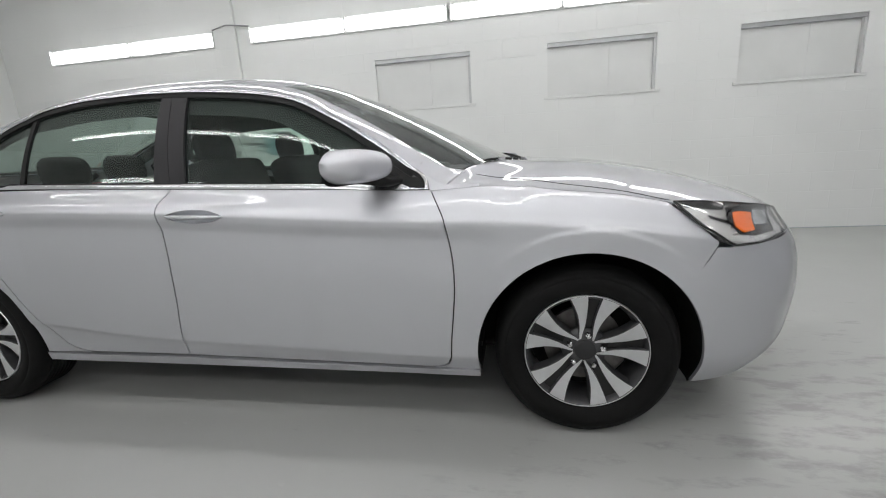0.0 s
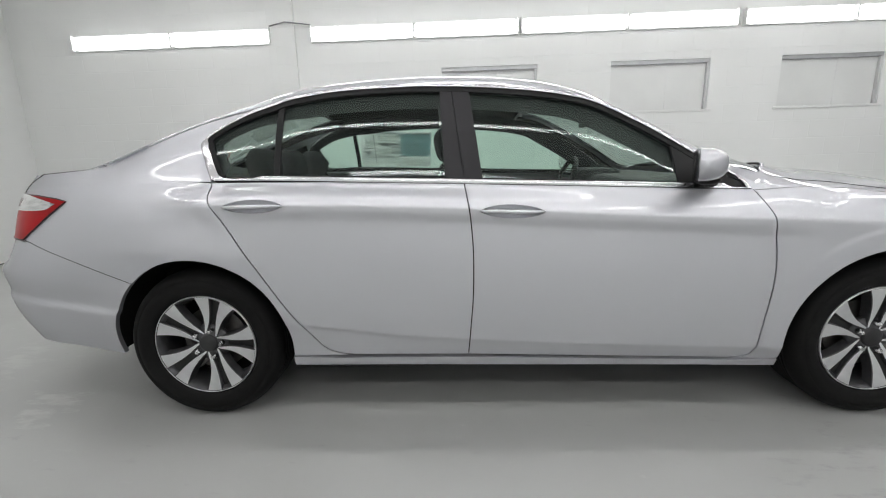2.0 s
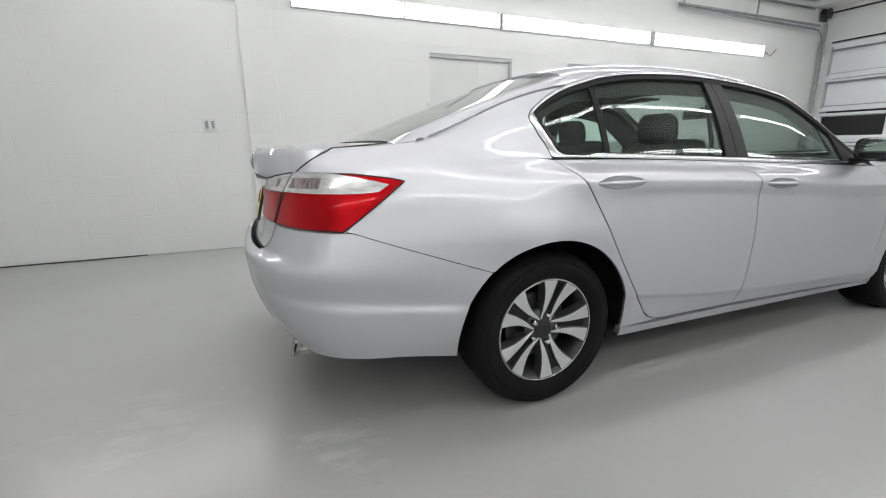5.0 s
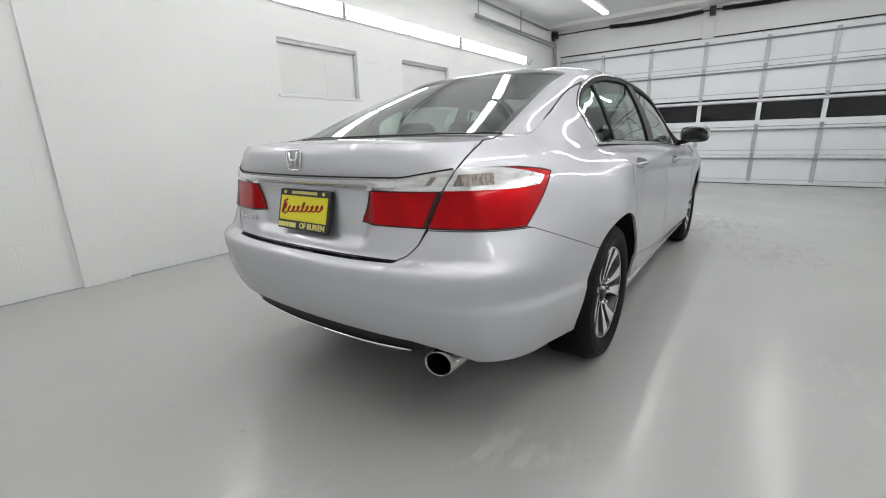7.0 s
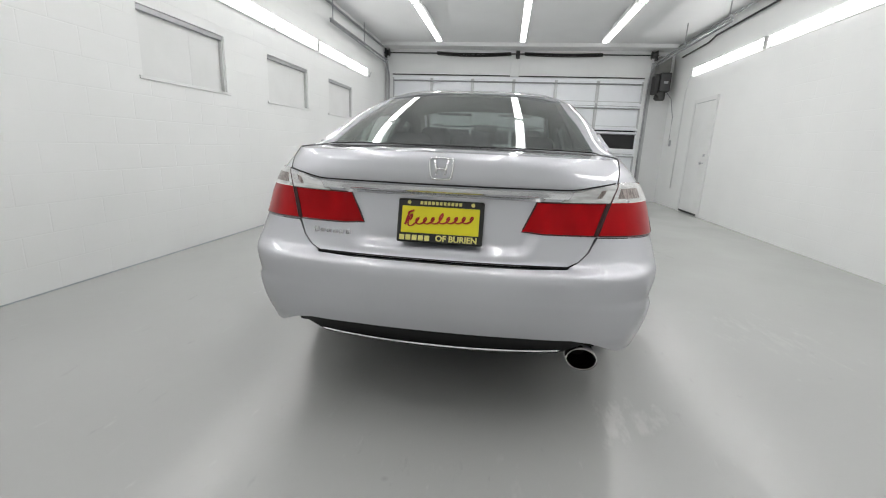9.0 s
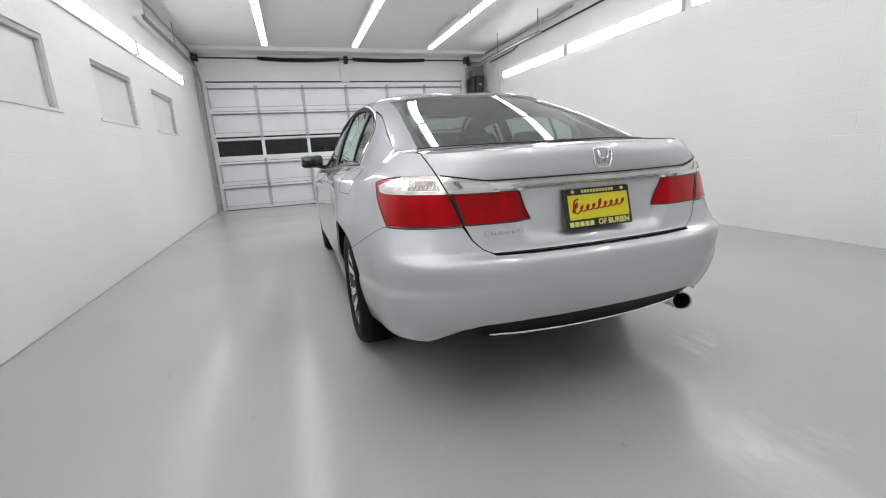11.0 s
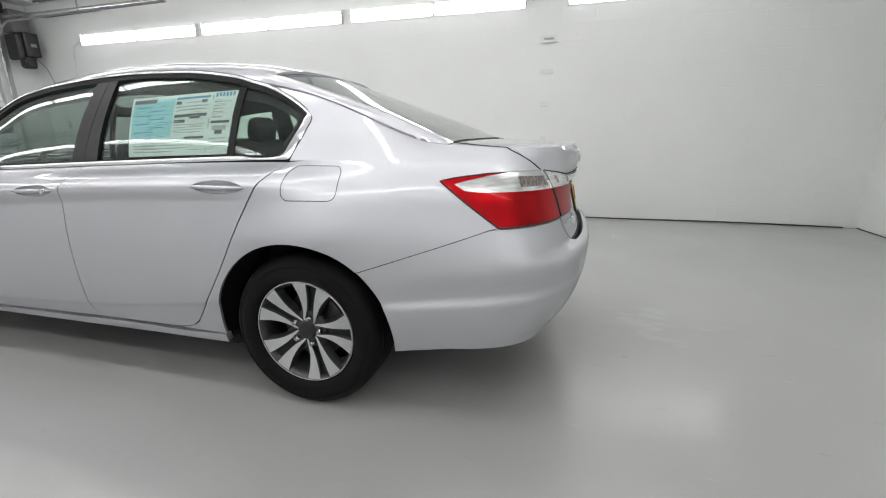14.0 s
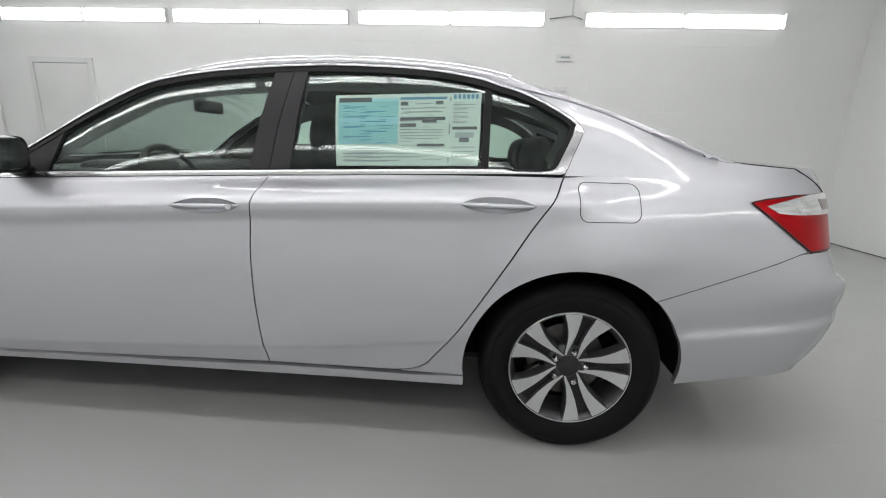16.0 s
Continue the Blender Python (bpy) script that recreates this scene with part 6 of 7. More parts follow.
for side in (1, -1):
    root = part("headlamp", finish(grid_bm(lift(hl, 0.002), side), 0.02), M_SILVERLENS, car, "headlamp with bright reflector and amber marker")
    part("lamp_gasket", tube_bm([(q.x, q.y * side, q.z) for q in [surf(s_, z_) + out_normal(s_, z_) * 0.009 for s_, z_ in hl_rim]], 0.0045, 6, cap=False), M_GLOSSBLACK, root, "black lamp surround")
    part("dark_wedge", finish(grid_bm(lift(wedge, 0.005), side), 0.005), M_GLOSSBLACK, root)
    part("dark_fin", finish(grid_bm(lift(fin, 0.005), side), 0.005), M_GLOSSBLACK, root)
    part("lamp_pod", finish(grid_bm(lift(pod, 0.005), side), 0.005), M_GLOSSBLACK, root)
    part("bezel", finish(grid_bm(lift(bez, 0.007), side), 0.006), M_CHROME, root)
    part("marker_lens", finish(grid_bm(lift(am, 0.008), side), 0.008), M_AMBER, root, "amber marker lens")
    lens = part("headlamp_lens", pane(finish(grid_bm(lift(hl, 0.014), side), 0.0), 0.003), M_CLEAR, root, "clear headlamp cover")
    lens.visible_shadow = False


# door handles: a cupped recess plate and a lens-shaped grip
def handle(side, x0, x1, slope, lock):
    cx, n = (x0 + x1) / 2, 20
    zc = lambda x: 0.5 * (0.9295 if cx < -0.5 else 0.889) * 2 + slope * (x - cx)
    rows_ = []
    for v in [k / 14 for k in range(15)]:
        row = []
        for k in range(29):
            f = k / 28
            x = x0 - 0.004 + (x1 - x0 + 0.008) * f
            hh = lens_half(0.5 + (f - 0.5) * 0.985) + 0.004
            z = zc(x) + hh * (2 * v - 1)
            w = max(0.0, 1 - abs(2 * v - 1) ** 3) * max(0.0, 1 - abs(2 * f - 1) ** 5)
            row.append(surf(s_of_x(x, z), z) + out_normal(s_of_x(x, z), z) * (-0.0012 - 0.042 * w))
        rows_.append(row)
    part("handle_cup", finish(grid_bm(rows_, side), 0.0, centre=(0, 0, 0.9)), M_PAINT, car, "scooped handle recess")
    bm = bmesh.new()
    rings = []
    for k in range(n + 1):
        f = k / n
        x = x0 + (x1 - x0) * f
        t = (1 - abs(2 * f - 1) ** 2.4) ** 0.6
        base = surf(x, zc(x))
        nrm = out_normal(x, zc(x))
        up = Vector((0, 0, 1))
        c = base + nrm * (0.0 + 0.018 * t) + up * 0.001
        hh, th = 0.0068 * t + 0.0022, 0.008 * t + 0.002
        rings.append([bm.verts.new((c + nrm * (th * math.cos(a)) + up * (hh * math.sin(a))) * 1) for a in [i * 2 * math.pi / 12 for i in range(12)]])
    for r0, r1 in zip(rings, rings[1:]):
        for i in range(12):
            bm.faces.new((r0[i], r0[(i + 1) % 12], r1[(i + 1) % 12], r1[i]))
    bm.faces.new(rings[0])
    bm.faces.new(rings[-1][::-1])
    for v in bm.verts:
        v.co.y *= side
    bmesh.ops.recalc_face_normals(bm, faces=bm.faces[:])
    grip = part("door_handle", bm, M_PAINT, car, "silver pull handle", smooth=True)
    # bright insert along the lower half
    if lock:
        c = surf(x0 + 0.022, zc(x0)) + out_normal(x0 + 0.022, zc(x0)) * 0.016
        part("lock_cap", tube_bm([(c.x, c.y * side, c.z), (c.x, (c.y + 0.014) * side, c.z)], 0.010, 14), M_SATIN, grip)


for side in (1, -1):
    handle(side, -1.215, -0.968, 0.0, False)
    handle(side, -0.205, 0.045, -0.035, side > 0)

# fuel flap on the left quarter: a shallow groove round a rounded square
fp = []
fx0, fx1, fz0, fz1, fr = -1.572, -1.362, 0.884, 1.006, 0.03
for cx, cz, a0 in ((fx1 - fr, fz1 - fr, 0), (fx0 + fr, fz1 - fr, 90), (fx0 + fr, fz0 + fr, 180), (fx1 - fr, fz0 + fr, 270)):
    for k in range(7):
        a = radians(a0 + 15 * k)
        fp.append((cx + fr * math.cos(a), cz + fr * math.sin(a)))
fp.append(fp[0])
pts = []
for (xa_, za_), (xb_, zb_) in zip(fp, fp[1:]):
    for k in range(4):
        x, z = xa_ + (xb_ - xa_) * k / 4, za_ + (zb_ - za_) * k / 4
        pts.append(surf(s_of_x(x, z), z))
pts.append(pts[0])
part("fuel_flap", tube_bm(pts, 0.0015, 6, cap=False), M_PLASTIC, car, "outline gap of the fuel flap")

# mirrors
for side in (1, -1):
    bm = bmesh.new()
    rings = []
    for k in range(15):
        f = k / 14
        y = 0.835 + 0.215 * f
        grow = (1 - (abs(2 * f - 1)) ** 4.5) ** 0.5 if 0 < f < 1 else 0.18
        grow = max(grow, 0.35)
        hz = 0.062 * (0.86 + 0.14 * math.sin(math.pi * f)) * grow
        dx0, dx1 = 0.008 * grow, (0.125 - 0.03 * f) * grow
        cz = 1.040 + 0.008 * f
        cx = 0.625 - 0.095 * f
        ring_ = []
        for i in range(20):
            a = i * 2 * math.pi / 20
            ca, sa = math.cos(a), math.sin(a)
            px = (abs(ca) ** 0.75) * (1 if ca > 0 else -1)
            pz = (abs(sa) ** 0.7) * (1 if sa > 0 else -1)
            ring_.append(bm.verts.new((cx + (px * dx1 if px > 0 else px * dx0), y * side, cz + pz * hz * (1 if pz > 0 else 0.92))))
        rings.append(ring_)
    for r0, r1 in zip(rings, rings[1:]):
        for i in range(20):
            bm.faces.new((r0[i], r0[(i + 1) % 20], r1[(i + 1) % 20], r1[i]))
    bm.faces.new(rings[0])
    bm.faces.new(rings[-1])
    bmesh.ops.recalc_face_normals(bm, faces=bm.faces[:])
    shell = part("mirror", bm, M_PAINT, car, "silver door mirror", smooth=True)
    gl = bmesh.new()
    vs = []
    for i in range(36):
        a = i * 2 * math.pi / 36
        ca, sa = math.cos(a), math.sin(a)
        px = (abs(ca) ** 0.5) * (1 if ca > 0 else -1)
        pz = (abs(sa) ** 0.5) * (1 if sa > 0 else -1)
        vs.append(gl.verts.new((0.5655 - 0.0415 * px, (0.943 + px * 0.094) * side, 1.044 + pz * 0.052)))
    gl.faces.new(vs)
    bmesh.ops.solidify(gl, geom=gl.faces[:], thickness=0.003)
    bmesh.ops.recalc_face_normals(gl, faces=gl.faces[:])
    part("mirror_glass", gl, M_MIRROR, shell, "mirror glass")
    hs = bmesh.new()
    vs = []
    for i in range(36):
        a = i * 2 * math.pi / 36
        ca, sa = math.cos(a), math.sin(a)
        px = (abs(ca) ** 0.5) * (1 if ca > 0 else -1)
        pz = (abs(sa) ** 0.5) * (1 if sa > 0 else -1)
        vs.append(hs.verts.new((0.5735 - 0.0455 * px, (0.943 + px * 0.104) * side, 1.043 + pz * 0.060)))
    hs.faces.new(vs)
    bmesh.ops.solidify(hs, geom=hs.faces[:], thickness=0.012)
    bmesh.ops.recalc_face_normals(hs, faces=hs.faces[:])
    part("mirror_surround", hs, M_PLASTIC, shell, "black mirror surround")
    arm = bmesh.new()
    rings = []
    for y, x, z, rx_, rz_ in ((0.79, 0.69, 0.985, 0.055, 0.022), (0.82, 0.685, 0.982, 0.05, 0.02), (0.86, 0.67, 0.984, 0.045, 0.017), (0.90, 0.645, 0.992, 0.04, 0.015)):
        rings.append([arm.verts.new((x + rx_ * math.cos(a), y * side, z + rz_ * math.sin(a))) for a in [i * 2 * math.pi / 14 for i in range(14)]])
    for r0, r1 in zip(rings, rings[1:]):
        for i in range(14):
            arm.faces.new((r0[i], r0[(i + 1) % 14], r1[(i + 1) % 14], r1[i]))
    arm.faces.new(rings[0])
    arm.faces.new(rings[-1])
    bmesh.ops.recalc_face_normals(arm, faces=arm.faces[:])
    part("mirror_arm", arm, M_PLASTIC, shell, "black mirror foot", smooth=True)


# ---- wheels
def wheel_meshes():
    """Tyre, rim, spokes and the rest, facing +y, centred on the hub."""
    T = 0.333
    made = {}
    tyre = [(0.214, -0.02), (0.220, -0.005), (0.228, 0.010), (0.245, 0.020), (0.268, 0.026), (0.285, 0.0255), (0.287, 0.0235), (0.291, 0.0235), (0.293, 0.025), (0.305, 0.020), (0.316, 0.010), (0.325, -0.006), (0.3315, -0.025)]
    for k, y in enumerate(np.linspace(-0.035, -0.175, 8)):
        tyre += [(T, y), (T, y - 0.013), (T - 0.007, y - 0.014), (T - 0.007, y - 0.0175)]
    tyre += [(0.325, -0.20), (0.30, -0.225), (0.25, -0.23), (0.214, -0.20)]
    made["tyre"] = (lathe_bm(tyre, 96), M_RUBBER, True)
    rim = [(0.213, -0.19), (0.205, -0.15), (0.196, -0.10), (0.200, -0.03), (0.2045, -0.008), (0.212, 0.002), (0.2165, 0.008), (0.2195, 0.009), (0.222, 0.004), (0.222, -0.006), (0.214, -0.02)]
    made["rim"] = (lathe_bm(rim, 96), M_POCKET, True)
    lip = [(0.2155, 0.004), (0.2175, 0.0095), (0.2205, 0.009), (0.2225, 0.003)]
    made["rim_lip"] = (lathe_bm(lip, 96), M_ALLOY, True)
    disc = [(0.05, -0.075), (0.145, -0.075), (0.145, -0.095), (0.05, -0.095)]
    made["brake_disc"] = (lathe_bm(disc, 64, closed=True), M_DISC, False)
    made["back_plate"] = (lathe_bm([(0.002, -0.13), (0.197, -0.13), (0.197, -0.135), (0.002, -0.135)], 48, closed=True), M_LINER, False)
    hub = [(0.001, -0.012), (0.030, -0.012), (0.034, -0.014), (0.036, -0.02), (0.050, -0.022), (0.080, -0.032), (0.084, -0.05), (0.06, -0.07), (0.001, -0.07)]
    made["hub"] = (lathe_bm(hub, 48), M_POCKET, True)
    caph = [(0.001, -0.0065), (0.033, -0.0075), (0.0385, -0.0105), (0.0400, -0.018)]
    made["centre_cap"] = (lathe_bm(caph, 40), M_DARKBOX, True)
    return made


def face_y(r):
    """The wheel face dishes in towards the hub."""
    return -0.020 + 0.026 * (min(max((r - 0.05) / 0.16, 0), 1)) ** 1.3


def spoke_bm(mirror_):
    """One blade beside a slot: narrow at the hub, broad at the rim."""
    rs = [0.044, 0.060, 0.080, 0.100, 0.125, 0.150, 0.175, 0.200, 0.2168]
    slot = [26.0, 18.5, 12.0, 8.8, 7.1, 6.5, 6.5, 6.7, 6.8]
    wide = [35.0, 28.5, 22.8, 20.3, 19.4, 19.8, 21.0, 22.4, 23.4]
    bm = bmesh.new()
    loops = []
    n = len(rs)
    for dy, grow, flare in ((0.0, 0.0, 0.0), (-0.003, 0.006, 0.006), (-0.040, 0.004, 0.022)):
        a_, b_ = [], []
        for r, s0, s1 in zip(rs, slot, wide):
            e = math.degrees(grow / max(r, 0.05)) * 0.4
            g = math.degrees(flare / max(r, 0.09)) * 0.4
            for lst, ang in ((a_, s0 - e), (b_, s1 + g)):
                t = radians(ang * mirror_)
                lst.append(bm.verts.new((r * math.cos(t), face_y(r) + dy, r * math.sin(t))))
        loops.append((a_, b_))
    (a0, b0), (a1, b1), (a2, b2) = loops
    for k in range(n - 1):
        bm.faces.new((a0[k], a0[k + 1], b0[k + 1], b0[k]))
        for p, q in ((a0, a1), (a1, a2)):
            bm.faces.new((p[k], q[k], q[k + 1], p[k + 1]))
        for p, q in ((b0, b1), (b1, b2)):
            bm.faces.new((p[k], p[k + 1], q[k + 1], q[k]))
    bmesh.ops.recalc_face_normals(bm, faces=bm.faces[:])
    return bm


def pocket_bm():
    """Dark floor of a slot between two blades."""
    bm = bmesh.new()
    rs = np.linspace(0.045, 0.213, 8)
    l, r_ = [], []
    for r in rs:
        for lst, ang in ((l, 9.0), (r_, -9.0)):
            t = radians(ang if r > 0.10 else ang * 1.7)
            lst.append(bm.verts.new((r * math.cos(t), face_y(r) - 0.020, r * math.sin(t))))
    for k in range(7):
        bm.faces.new((l[k], l[k + 1], r_[k + 1], r_[k]))
    return bm


def build_wheel(x, side, turn):
    w = new("wheel")
    w.parent = car
    base = Matrix.Translation((x, 0.862 * side, WHEEL_Z + 0.003)) @ (Matrix.Rotation(math.pi, 4, "Z") if side < 0 else Matrix.Identity(4))
    w.matrix_basis = base @ Matrix.Rotation(radians(turn), 4, "Y")
    w["label"] = "alloy wheel with black tyre"
    return w


meshes = {}
for k, (bm, mat, sm) in wheel_meshes().items():
    me = bpy.data.meshes.new(k)
    for f in bm.faces:
        f.smooth = sm
    bm.to_mesh(me)
    bm.free()
    me.materials.append(mat)
    meshes[k] = me
for k, bm, mats in (("blade_a", spoke_bm(1), (M_ALLOY, M_POCKET)), ("blade_b", spoke_bm(-1), (M_ALLOY, M_POCKET)), ("slot_floor", pocket_bm(), (M_BLACK,))):
    me = bpy.data.meshes.new(k)
    bm.to_mesh(me)
    bm.free()
    for m in mats:
        me.materials.append(m)
    if k != "slot_floor":
        for p in me.polygons:
            p.material_index = 0 if abs(p.normal.y) > 0.8 else 1
    meshes[k] = me
nut = lathe_bm([(0.001, 0.016), (0.007, 0.015), (0.0105, 0.009), (0.0112, -0.012)], 12)
me = bpy.data.meshes.new("lug_nut")
nut.to_mesh(me)
nut.free()
me.materials.append(M_CHROME)
meshes["lug_nut"] = me
WT_TURN = {(1, 1): 20, (1, -1): -26, (-1, 1): -32, (-1, -1): 36}
for (ex_, side), turn_ in WT_TURN.items():
    w = build_wheel(WHEEL_X * ex_, side, turn_)
    for k in ("tyre", "rim", "rim_lip", "brake_disc", "back_plate", "hub", "centre_cap"):
        o = new(k, meshes[k])
        o.parent = w
    for k in range(5):
        rot = Matrix.Rotation(radians(72 * k), 4, "Y")
        for nm, key in (("spoke", "blade_a"), ("spoke", "blade_b"), ("spoke_slot", "slot_floor")):
            o = new(nm, meshes[key])
            o.parent = w
            o.matrix_basis = rot
        o = new("lug_nut", meshes["lug_nut"])
        o.parent = w
        o.matrix_basis = rot @ Matrix.Translation((0.0610, -0.011, 0))
    cal = part("brake_caliper", box_bm(0.085, 0.155, -0.115, -0.055, -0.055, 0.055, 0.012), M_DISC, w)
    cal.matrix_basis = Matrix.Rotation(radians(-turn_ + (140 if ex_ > 0 else 40)), 4, "Y")

# wheel-arch liners and underbody
for ex_ in (1, -1):
    for side in (1, -1):
        bm = bmesh.new()
        rings = []
        low_a = -20 if ex_ > 0 else -9
        high_a = 192 if ex_ > 0 else 184
        arcs = [radians(low_a + (high_a - low_a) * k / 40) for k in range(41)]
        skin = []
        for a in arcs:
            x, z = WHEEL_X * ex_ + 0.394 * math.cos(a), WHEEL_Z + 0.394 * math.sin(a)
            skin.append(surf(s_of_x(x, z), z).y - 0.014)
        for inset, r in ((0.0, 0.3935), (0.03, 0.400)):
            rings.append([bm.verts.new((WHEEL_X * ex_ + r * math.cos(a), (y - inset) * side, WHEEL_Z + r * math.sin(a))) for a, y in zip(arcs, skin)])
        for y, r in ((0.60, 0.405), (0.58, 0.30)):
            rings.append([bm.verts.new((WHEEL_X * ex_ + r * math.cos(a), y * side, WHEEL_Z + r * math.sin(a))) for a in arcs])
        for r0, r1 in zip(rings, rings[1:]):
            for k in range(40):
                bm.faces.new((r0[k], r0[k + 1], r1[k + 1], r1[k]))
        bm.faces.new(rings[-1])
        bmesh.ops.solidify(bm, geom=bm.faces[:], thickness=0.004)
        part("wheel_liner", bm, M_LINER, car, "black wheel-arch liner", smooth=False)
part("floor_pan", join_bm(box_bm(-1.0, 1.0, -0.80, 0.80, 0.19, 0.25, 0.02), box_bm(1.75, 2.05, -0.62, 0.62, 0.24, 0.30, 0.02), box_bm(-2.30, -1.76, -0.62, 0.62, 0.34, 0.42, 0.02), box_bm(-1.8, -0.98, -0.56, 0.56, 0.22, 0.5, 0.02), box_bm(0.98, 1.78, -0.56, 0.56, 0.20, 0.5, 0.02)), M_LINER, car, "black underbody")
for side in (1, -1):
    part("splash_guard", box_bm(-1.83, -1.79, min(0.42 * side, 0.80 * side), max(0.42 * side, 0.80 * side), 0.30, 0.42, 0.01), M_LINER, car, "black splash guard behind the rear wheel")
part("axle", join_bm(tube_bm([(-WHEEL_X, -0.72, WHEEL_Z), (-WHEEL_X, 0.72, WHEEL_Z)], 0.035, 10), tube_bm([(WHEEL_X, -0.72, WHEEL_Z), (WHEEL_X, 0.72, WHEEL_Z)], 0.035, 10)), M_LINER, car)
# inner door skins close the cabin below the windows
for side in (1, -1):
    g = coons([(-0.90, 0.30), (0.98, 0.30)], [(-1.30, Z_BELT(-1.30) - 0.006), (-0.3, Z_BELT(-0.3) - 0.006), (0.98, Z_BELT(0.98) - 0.05)], [(-0.90, 0.30), (-0.96, 0.42), (-1.10, 0.73), (-1.30, Z_BELT(-1.3) - 0.006)], [(0.98, 0.30), (0.98, Z_BELT(0.98) - 0.05)], 30, 14)
    part("door_card", finish(grid_bm(lift(g, -0.05), side), 0.0), M_TRIM, car, "dark cabin door lining")


# ---- cabin
def cushion(x0, x1, y0, y1, z0, z1, r, parent, name, mat=M_CLOTH, lean=0.0, label=""):
    bm = box_bm(-(x1 - x0) / 2, (x1 - x0) / 2, -(y1 - y0) / 2, (y1 - y0) / 2, 0, z1 - z0, r, 4)
    o = part(name, bm, mat, parent, label, smooth=True)
    o.matrix_basis = pose((x0 + x1) / 2, (y0 + y1) / 2, z0, 0, lean, 0)
    return o


def headrest(x, y, z, w, parent, lean):
    bm = bmesh.new()
    rings = []
    for k in range(9):
        f = k / 8
        hh = 0.17 * f
        g = (1 - (abs(2 * f - 1)) ** 3.2) ** 0.5 if 0 < k < 8 else 0.3
        ww, dd = w / 2 * (0.80 + 0.20 * g) * (0.75 + 0.25 * g), 0.062 * max(g, 0.35)
        rings.append([bm.verts.new((dd * math.cos(a), ww * (abs(math.sin(a)) ** 0.6) * (1 if math.sin(a) > 0 else -1), hh)) for a in [i * 2 * math.pi / 20 for i in range(20)]])
    for r0, r1 in zip(rings, rings[1:]):
        for i in range(20):
            bm.faces.new((r0[i], r0[(i + 1) % 20], r1[(i + 1) % 20], r1[i]))
    bm.faces.new(rings[0])
    bm.faces.new(rings[-1])
    bmesh.ops.recalc_face_normals(bm, faces=bm.faces[:])
    o = part("headrest", bm, M_CLOTH, parent, smooth=True)
    o.matrix_basis = pose(x, y, z, 0, lean, 0)
    for dy in (-0.06, 0.06):
        part("headrest_post", tube_bm([(x + 0.012, y + dy, z - 0.07), (x, y + dy, z + 0.03)], 0.006, 8), M_SATIN, parent)


for y in (0.37, -0.37):
    st = new("front_seat")
    st.parent = car
    st["label"] = "dark grey cloth front seat"
    cushion(-0.20, 0.33, y - 0.25, y + 0.25, 0.42, 0.58, 0.06, st, "seat_base")
    cushion(-0.235, -0.065, y - 0.25, y + 0.25, 0.50, 1.115, 0.075, st, "backrest", lean=-15)
    headrest(-0.325, y, 1.07, 0.24, st, -10)
rb = new("rear_bench")
rb.parent = car
rb["label"] = "dark grey cloth rear bench"
cushion(-1.15, -0.66, -0.66, 0.66, 0.42, 0.58, 0.06, rb, "seat_base")
cushion(-1.19, -1.04, -0.66, 0.66, 0.50, 1.00, 0.07, rb, "backrest", lean=-20)
for y in (0.37, 0.0, -0.37):
    headrest(-1.25, y, 0.995, 0.26, rb, -10)
part("parcel_shelf", box_bm(-1.90, -1.25, -0.62, 0.62, 0.965, 0.985, 0.006), M_TRIM, car, "dark rear shelf")
part("boot_bulkhead", box_bm(-1.40, -1.37, -0.70, 0.70, 0.3, 0.97, 0.004), M_LINER, car)
part("dashboard", box_bm(0.52, 1.02, -0.72, 0.72, 0.72, 0.975, 0.07, 4), M_TRIM, car, "dark dashboard", smooth=True)
part("binnacle", box_bm(0.50, 0.72, 0.18, 0.56, 0.90, 1.005, 0.04, 3), M_TRIM, car, smooth=True)
sw = lathe_bm([(0.185 + 0.015 * math.cos(a), 0.015 * math.sin(a)) for a in [i * 2 * math.pi / 10 for i in range(10)]], 40, closed=True)
join_bm(sw, box_bm(-0.18, 0.18, -0.012, 0.012, -0.03, 0.03, 0.01), box_bm(-0.05, 0.05, -0.03, 0.02, -0.06, 0.05, 0.015), box_bm(-0.02, 0.02, -0.012, 0.012, -0.18, 0.0, 0.008))
wh = part("steering_wheel", sw, M_TRIM, car, "black steering wheel", smooth=True)
wh.matrix_basis = pose(0.40, 0.37, 0.90, 0, 0, 90) @ pose(0, 0, 0, 24, 0, 0)
part("steering_column", tube_bm([(0.41, 0.37, 0.90), (0.62, 0.37, 0.84)], 0.04, 12), M_TRIM, car)
part("centre_console", box_bm(-0.35, 0.6, -0.11, 0.11, 0.3, 0.62, 0.04, 3), M_TRIM, car, smooth=True)
part("cabin_floor", box_bm(-1.4, 1.0, -0.74, 0.74, 0.29, 0.31), M_TRIM, car, "dark cabin carpet")
sheet("headliner", [cap_rows(lambda f: screen_top(f) - 0.03, lambda f: rear_edge(f) + 0.01, -0.97, 0.97, 24, 24, -0.03)], M_HEADLINER, "grey headliner", depth=0)
